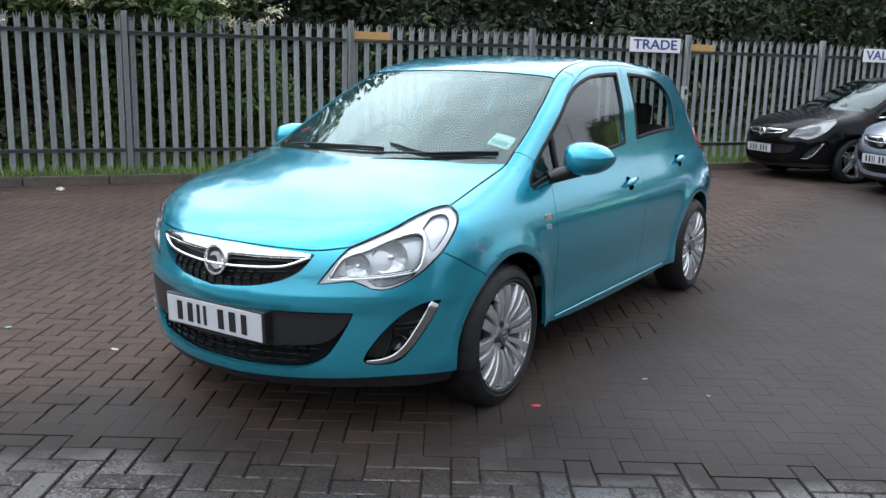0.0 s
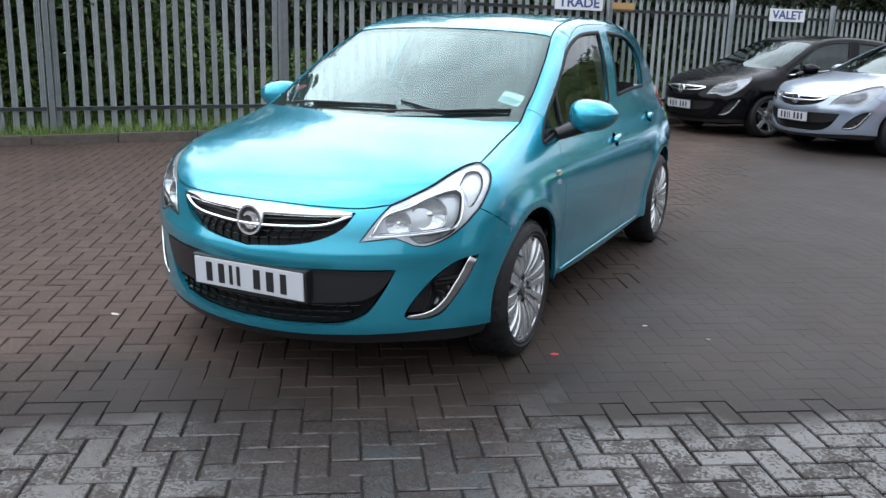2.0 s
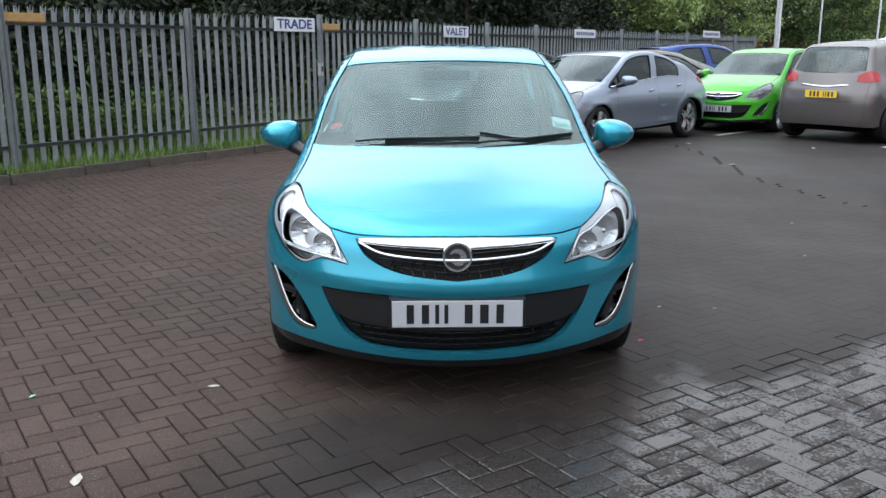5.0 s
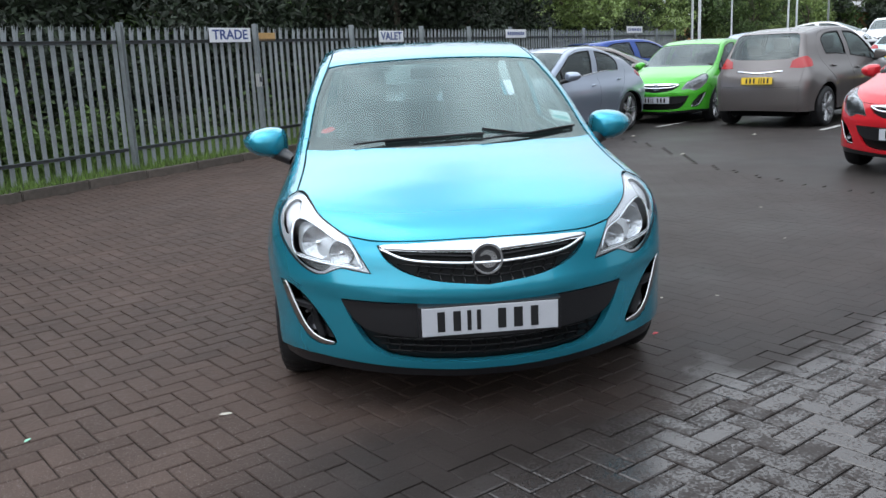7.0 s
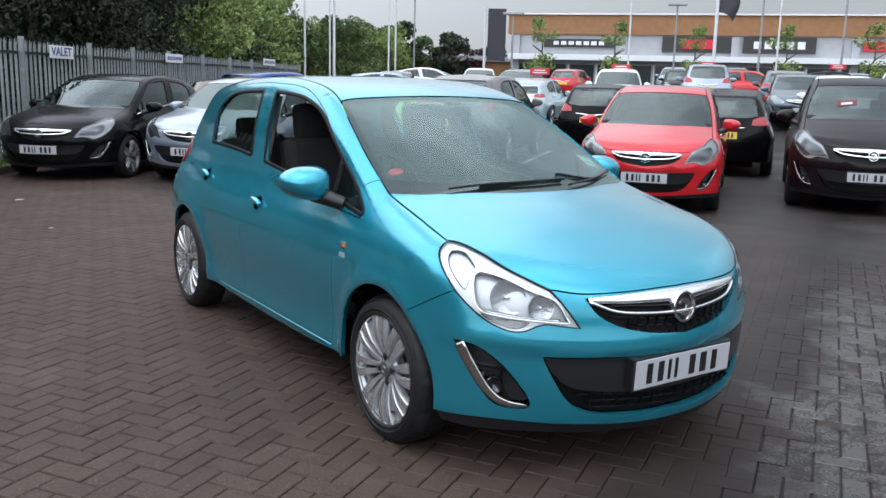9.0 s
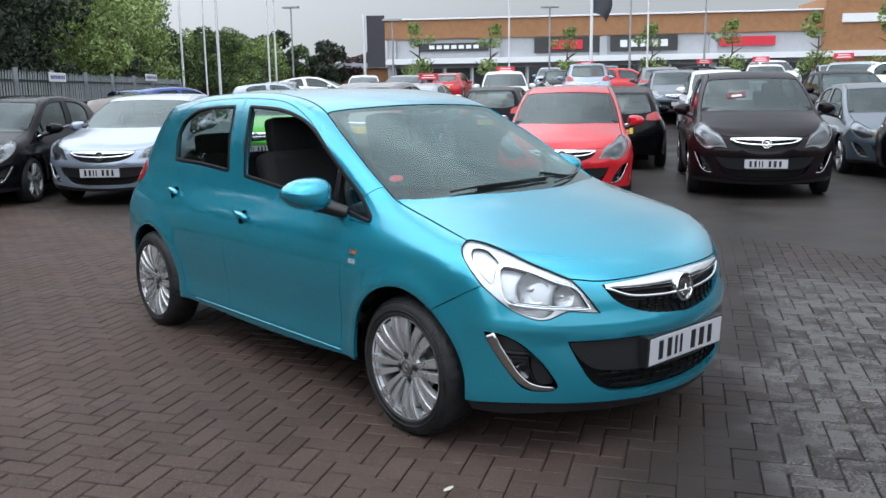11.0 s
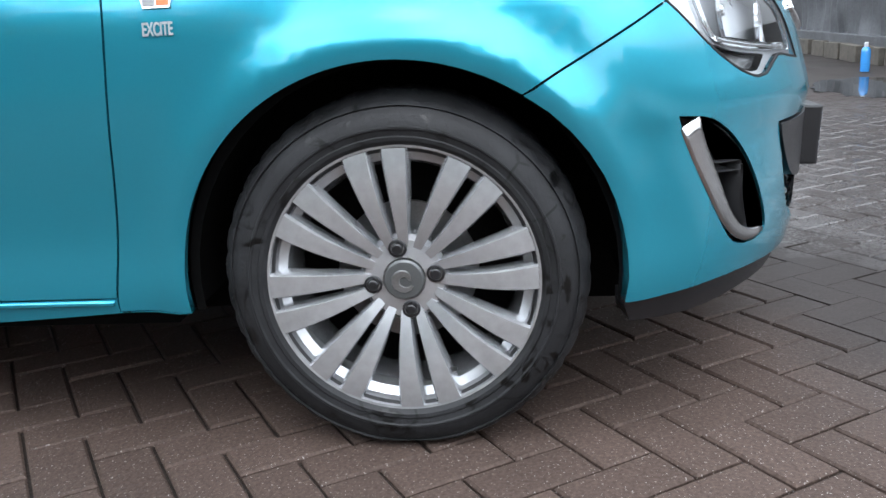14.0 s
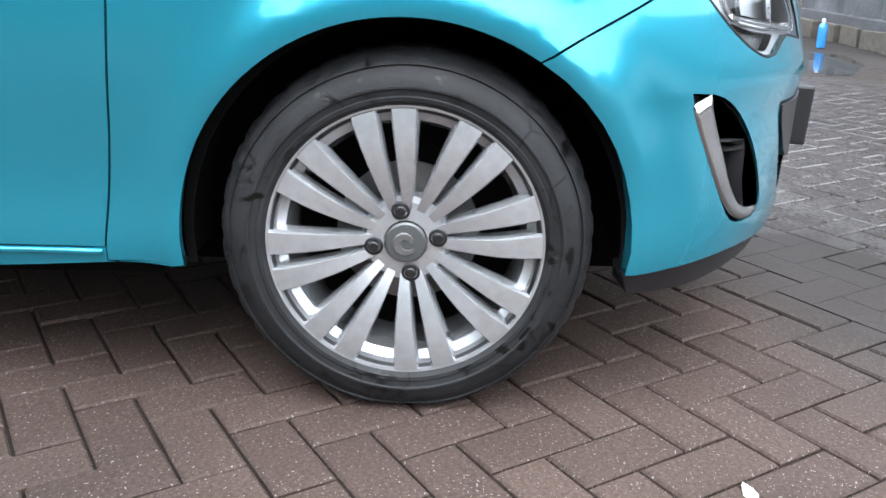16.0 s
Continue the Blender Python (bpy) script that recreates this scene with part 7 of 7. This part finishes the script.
big = thing("retail_tower", "brown clad shop tower with a pale sign band", "building")
part("wall", box((8, 10, 9.4), r_m @ Matrix.Translation((46.5, 4.0, 4.7))), brick_orange, big)
part("sign_band", box((5, 0.2, 0.8), r_m @ Matrix.Translation((46.5, -1.1, 7.4))), fascia_white, big)
low = thing("brick_building", "low brick building far behind the trees", "building")
part("wall", box((40, 8, 3.6), pose(44, 84, 1.8, 0, 0, -35)), brick_orange, low)
part("roof", box((41, 9, 0.5), pose(44, 84, 3.85, 0, 0, -35)), clad_grey, low)
pole_white = material("pole_white", (0.62, 0.63, 0.65), 0.5, grain=0.05, scale=4)
pole_grey = material("pole_grey", (0.30, 0.31, 0.32), 0.5, 0.5, grain=0.1, scale=4)
flag_dark = material("flag_cloth", (0.05, 0.05, 0.06), 0.9, grain=0.2, scale=4)
for x, y, h, rr in ((16.4, 37.8, 9.0, 0.06), (24.2, 50.7, 9.0, 0.06), (21.6, 38.5, 10.0, 0.05), (22.2, 38.8, 10.0, 0.05), (25.9, 25.1, 8.5, 0.045), (33.1, 22.8, 8.5, 0.05), (25.2, 19.9, 8.5, 0.07), (34.6, 12.0, 9.0, 0.05), (11.1, 24.1, 7.0, 0.05)):
    o = thing("flag_pole", "tall white tapered flag pole in the car park", "pole", "flag poles")
    part("mast", rod((x, y, -0.03), (x, y, h), rr, rr * 0.7, 12), pole_white, o, smooth=True)
    part("foot", rod((x, y, -0.03), (x, y, 0.12), rr * 2.2, rr * 2.0, 12), pole_grey, o)
def flag(x, y, z, w, h, a, seed, mat_, lab):
    rr = np.random.default_rng(seed)
    vs, fs = [], []
    for i in range(9):
        for j in range(7):
            t, q = i / 8, j / 6
            vs.append((w * t * (0.8 + 0.1 * math.sin(q * 4)), 0.18 * math.sin(t * 5 + q * 2) * t, -h * q - 0.35 * t * t * h))
    for i in range(8):
        for j in range(6):
            fs.append((i * 7 + j, i * 7 + j + 1, (i + 1) * 7 + j + 1, (i + 1) * 7 + j))
    v = np.array(vs)
    v2 = np.vstack([v, v + [0, 0.01, 0]])
    fs += [tuple(63 + k for k in q[::-1]) for q in fs]
    m = pose(x, y, z, 0, 0, a)
    o = mesh_object("flag", [m @ Vector(q) for q in v2], fs, mat_)
    return tagged(o, lab, "flag")
flag(25.2, 19.9, 5.3, 0.95, 1.0, -25, 1, flag_dark, "dark blown flag on a white pole")
for x, y, h in ((29.1, 48.0, 6.8), (28.3, 36.4, 5.2), (38.4, 33.7, 6.2), (37.4, 27.0, 6.6), (43.9, 26.4, 6.6), (46.0, 16.0, 6.5)):
    o = thing("street_lamp", "grey car park lamp post with flat head", "lamp post", "lamp posts")
    part("mast", rod((x, y, -0.03), (x, y, h), 0.07, 0.05, 10), pole_grey, o, smooth=True)
    part("head", box((1.1, 0.3, 0.14), pose(x, y, h, 0, 0, -48)), pole_grey, o, bevel=0.03)
pyl = thing("banner_pylon", "dark banner on a tall pale post", "banner")
part("post", rod((30.0, 41.3, -0.03), (30.0, 41.3, 6.0), 0.09, 0.08, 10), pole_white, pyl, smooth=True)
part("banner", box((1.1, 0.08, 3.1), pose(30.6, 40.9, 4.3, 0, 0, -40)), flag_dark, pyl, bevel=0.02)
r = np.random.default_rng(9)
for k in range(12):
    t = k / 11
    x, y = 33 + 22 * t + r.uniform(-1, 1), 71 + 3 * t + r.uniform(-2, 2)
    tree("tree", "distant round-headed tree at the edge of the car park", x, y, 0, 5.2, 2.4, 1.2, leaf_red if k in (9, 10) else (leaf_dark if k % 2 else leaf_mid), 50 + k % 2, n=2600, leaf=0.2, turn=r.uniform(0, 360), size=r.uniform(0.9, 1.25), group="distant trees", blobs=18)
for k in range(10):
    x, y = 12 + 2.6 * k + r.uniform(-1, 1), 52 + 1.0 * k + r.uniform(-2, 2)
    tree("tree", "large leafy tree beyond the end of the fence", x, y, 0, 7.5, 3.0, 1.6, leaf_light if k % 2 else leaf_mid, 20 + k % 4, n=6500, leaf=0.12, turn=r.uniform(0, 360), size=1.25 if k < 5 else 0.75, group="trees beyond the fence")
for x, y in ((50.0, 50.5), (54.3, 45.9), (58.5, 40.5), (61.9, 35.3), (64.5, 29.5), (47.0, 56.0), (55.0, 20.0), (60.0, 14.0)):
    tree("sapling", "slim young tree in front of the shops", x, y, 0, 6.2, 1.5, 2.2, leaf_light, 60, n=1500, leaf=0.11, turn=r.uniform(0, 360), size=r.uniform(0.9, 1.15), group="saplings", blobs=14)

# ---- plain walls, unseen, added to close the yard and darken low reflections ----
wall_m = material("unseen_wall", (0.13, 0.125, 0.12), 0.85, grain=0.12, scale=3, spread=0.2)
for nm, size, m in (("wall_south", (90, 0.4, 5.0), pose(2, -32, 2.5)), ("wall_west", (0.4, 90, 2.4), pose(-42, -8, 1.2))):
    tagged(part(nm, box(size, m), wall_m, None), "plain grey unseen wall added behind the camera", "wall", kind="structure")

# ---- metal shed on timber, bottle, litter ----
steel_sheet = material("old_steel_sheet", (0.125, 0.13, 0.138), 0.5, 0.5, grain=0.2, scale=5, spread=0.3, bump=0.25, bump_scale=8)
timber = material("old_timber", (0.085, 0.075, 0.062), 0.9, grain=0.3, scale=14, spread=0.35, bump=0.5, bump_scale=40)
shed = thing("metal_container", "old grey steel storage container with dented sides on timber bearers", "container")
gx, gz = 121, 30
vs, fs = [], []
for i in range(gx):
    for j in range(gz):
        x, z = 5.0 + 5.2 * i / (gx - 1), 0.20 + 2.3 * j / (gz - 1)
        rib = 0.03 if (i % 6) in (0, 1) else 0.0
        dent = -0.07 * noise.noise((x * 1.6, z * 1.8, 3.0)) - 0.06 * math.exp(-((x - 6.6) ** 2 + (z - 0.62) ** 2) / 0.03) - 0.05 * math.exp(-((x - 6.1) ** 2 + (z - 0.75) ** 2) / 0.05)
        vs.append((x, -3.75 + rib + dent, z))
for i in range(gx - 1):
    for j in range(gz - 1):
        a = i * gz + j
        fs.append((a, a + 1, a + gz + 1, a + gz))
mesh_object("side_sheet", vs, fs, steel_sheet, shed)
bm = bmesh.new()
add_box(bm, (5.2, 2.3, 2.3), pose(7.6, -4.98, 1.35))
part("body", bm, steel_sheet, shed, bevel=0.02)
part("bottom_rail", box((5.3, 0.10, 0.10), pose(7.6, -3.73, 0.20)), steel_sheet, shed, bevel=0.008)
for k in range(10):
    part("timber_bearer", box((0.42, 0.22, 0.17), pose(5.25 + 0.5 * k, -3.72 + random.uniform(-0.04, 0.04), 0.075, 0, random.uniform(-2, 2), random.uniform(-4, 4))), timber, shed, bevel=0.01)
bottle_blue = material("blue_bottle", (0.03, 0.22, 0.55), 0.25, coat=0.5, grain=0.05)
bt = thing("spray_bottle", "blue plastic bottle standing by the container", "bottle")
part("body", lathe([(0.0, 0.0), (0.038, 0.0), (0.040, 0.02), (0.040, 0.17), (0.032, 0.20), (0.016, 0.215)], pose(5.90, -3.27, 0.0), 20), bottle_blue, bt, smooth=True)
part("cap", lathe([(0.018, 0.213), (0.018, 0.245), (0.012, 0.252), (0, 0.252)], pose(5.90, -3.27, 0.0), 16), plate_white, bt, smooth=True)
scrap_white = material("scrap_white", (0.46, 0.43, 0.37), 0.8, grain=0.1)
scrap_red = material("scrap_red", (0.55, 0.05, 0.06), 0.6, grain=0.1)
scrap_green = material("scrap_green", (0.25, 0.55, 0.40), 0.6, grain=0.1)
BITS = [(0.966, 0.05, 0.05, scrap_red, "red plastic scrap"), (1.222, 0.652, 0.03, scrap_white, "white paper scrap"), (1.529, 0.611, 0.025, scrap_white, "white paper scrap"), (-1.063, 5.907, 0.05, scrap_white, "white paper scrap"), (-1.81, -0.62, 0.04, scrap_green, "green and white wrapper scrap"), (-1.33, -1.38, 0.085, scrap_white, "crumpled white wrapper"),
        (4.04, 9.58, 0.10, scrap_white, "white paper scrap"), (3.84, 6.99, 0.09, scrap_white, "white paper scrap"), (5.71, 8.85, 0.09, scrap_white, "white paper scrap"), (-6.27, 2.66, 0.22, scrap_white, "flattened paper scrap"), (-1.03, 8.04, 0.10, scrap_white, "white paper scrap"), (-1.06, -0.52, 0.05, scrap_white, "pale cigarette end"), (2.6, 1.9, 0.03, scrap_white, "white paper scrap"), (3.0, 3.1, 0.04, scrap_white, "white paper scrap")]
for x, y, s, mat_, lab in BITS:
    rr = np.random.default_rng(int(1000 + x * 100))
    bm = bmesh.new()
    bmesh.ops.create_icosphere(bm, subdivisions=1, radius=s / 2)
    for v in bm.verts:
        v.co = Vector((v.co.x * rr.uniform(0.7, 1.3), v.co.y * rr.uniform(0.3, 0.6), max(0, v.co.z * 0.25)))
    o = part("litter", bm, mat_, None)
    o.matrix_basis = pose(x, y, 0.001, 0, 0, rr.uniform(0, 180))
    tagged(o, lab + " lying on the paving blocks", "litter", "litter")

# ---- details of the near car ----
def on_screen(name, label, x0, x1, y0, y1, mat_, off=-0.012):
    v, f, n_ = plate_on_skin(snap(np.array([(x0, y0, 1.05), (x1, y0, 1.05), (x1, y1, 1.08), (x0, y1, 1.08)])), (), "top", 0.03, 0.0, off, 0.0)
    return mesh_object(name, v, f, mat_, hatchback, label, n_)
hatchback = build_car("hatchback_car", "clean turquoise five-door hatchback with wet windscreen on block paving", turquoise, fine=True, open_windows=True, group="near car")
on_screen("screen_notice", "white and teal paper behind the windscreen", 0.525, 0.63, 0.325, 0.42, sticker_white, -0.014)
on_screen("notice_band", "", 0.535, 0.62, 0.335, 0.365, sticker_teal, -0.012)
v, f, n_ = plate_on_skin(snap(np.array([(-0.575 + 0.036 * math.cos(a), 0.355 + 0.027 * math.sin(a), 1.05) for a in np.linspace(0, 2 * math.pi, 20)[:-1]])), (), "top", 0.02, 0.0, -0.014, 0.0)
mesh_object("round_sticker", v, f, sticker_red, hatchback, "round red sticker behind the windscreen", n_)
sheet = part("paper_sheet", box((0.075, 0.12, 0.002), pose(-0.635, 0.46, 0.956, -8, 0, 14)), sticker_white, None)
tagged(sheet, "white sheet of paper lying on the dashboard", "paper")

# ---- the paving blocks nearest the wheel, each on its own ----
for c, v, f in near_block:
    bme = bpy.data.meshes.new("paving_block")
    bme.from_pydata([tuple(q) for q in v], [], [tuple(map(int, q)) for q in f])
    bme.materials.append(block_mat)
    for x, y in c:
        o = new("paving_block", bme)
        o.parent = pavement
        o.matrix_basis = pose(x, y, random.uniform(-0.0018, 0.0012), random.gauss(0, 0.35), random.gauss(0, 0.35), math.degrees(B_ANG))
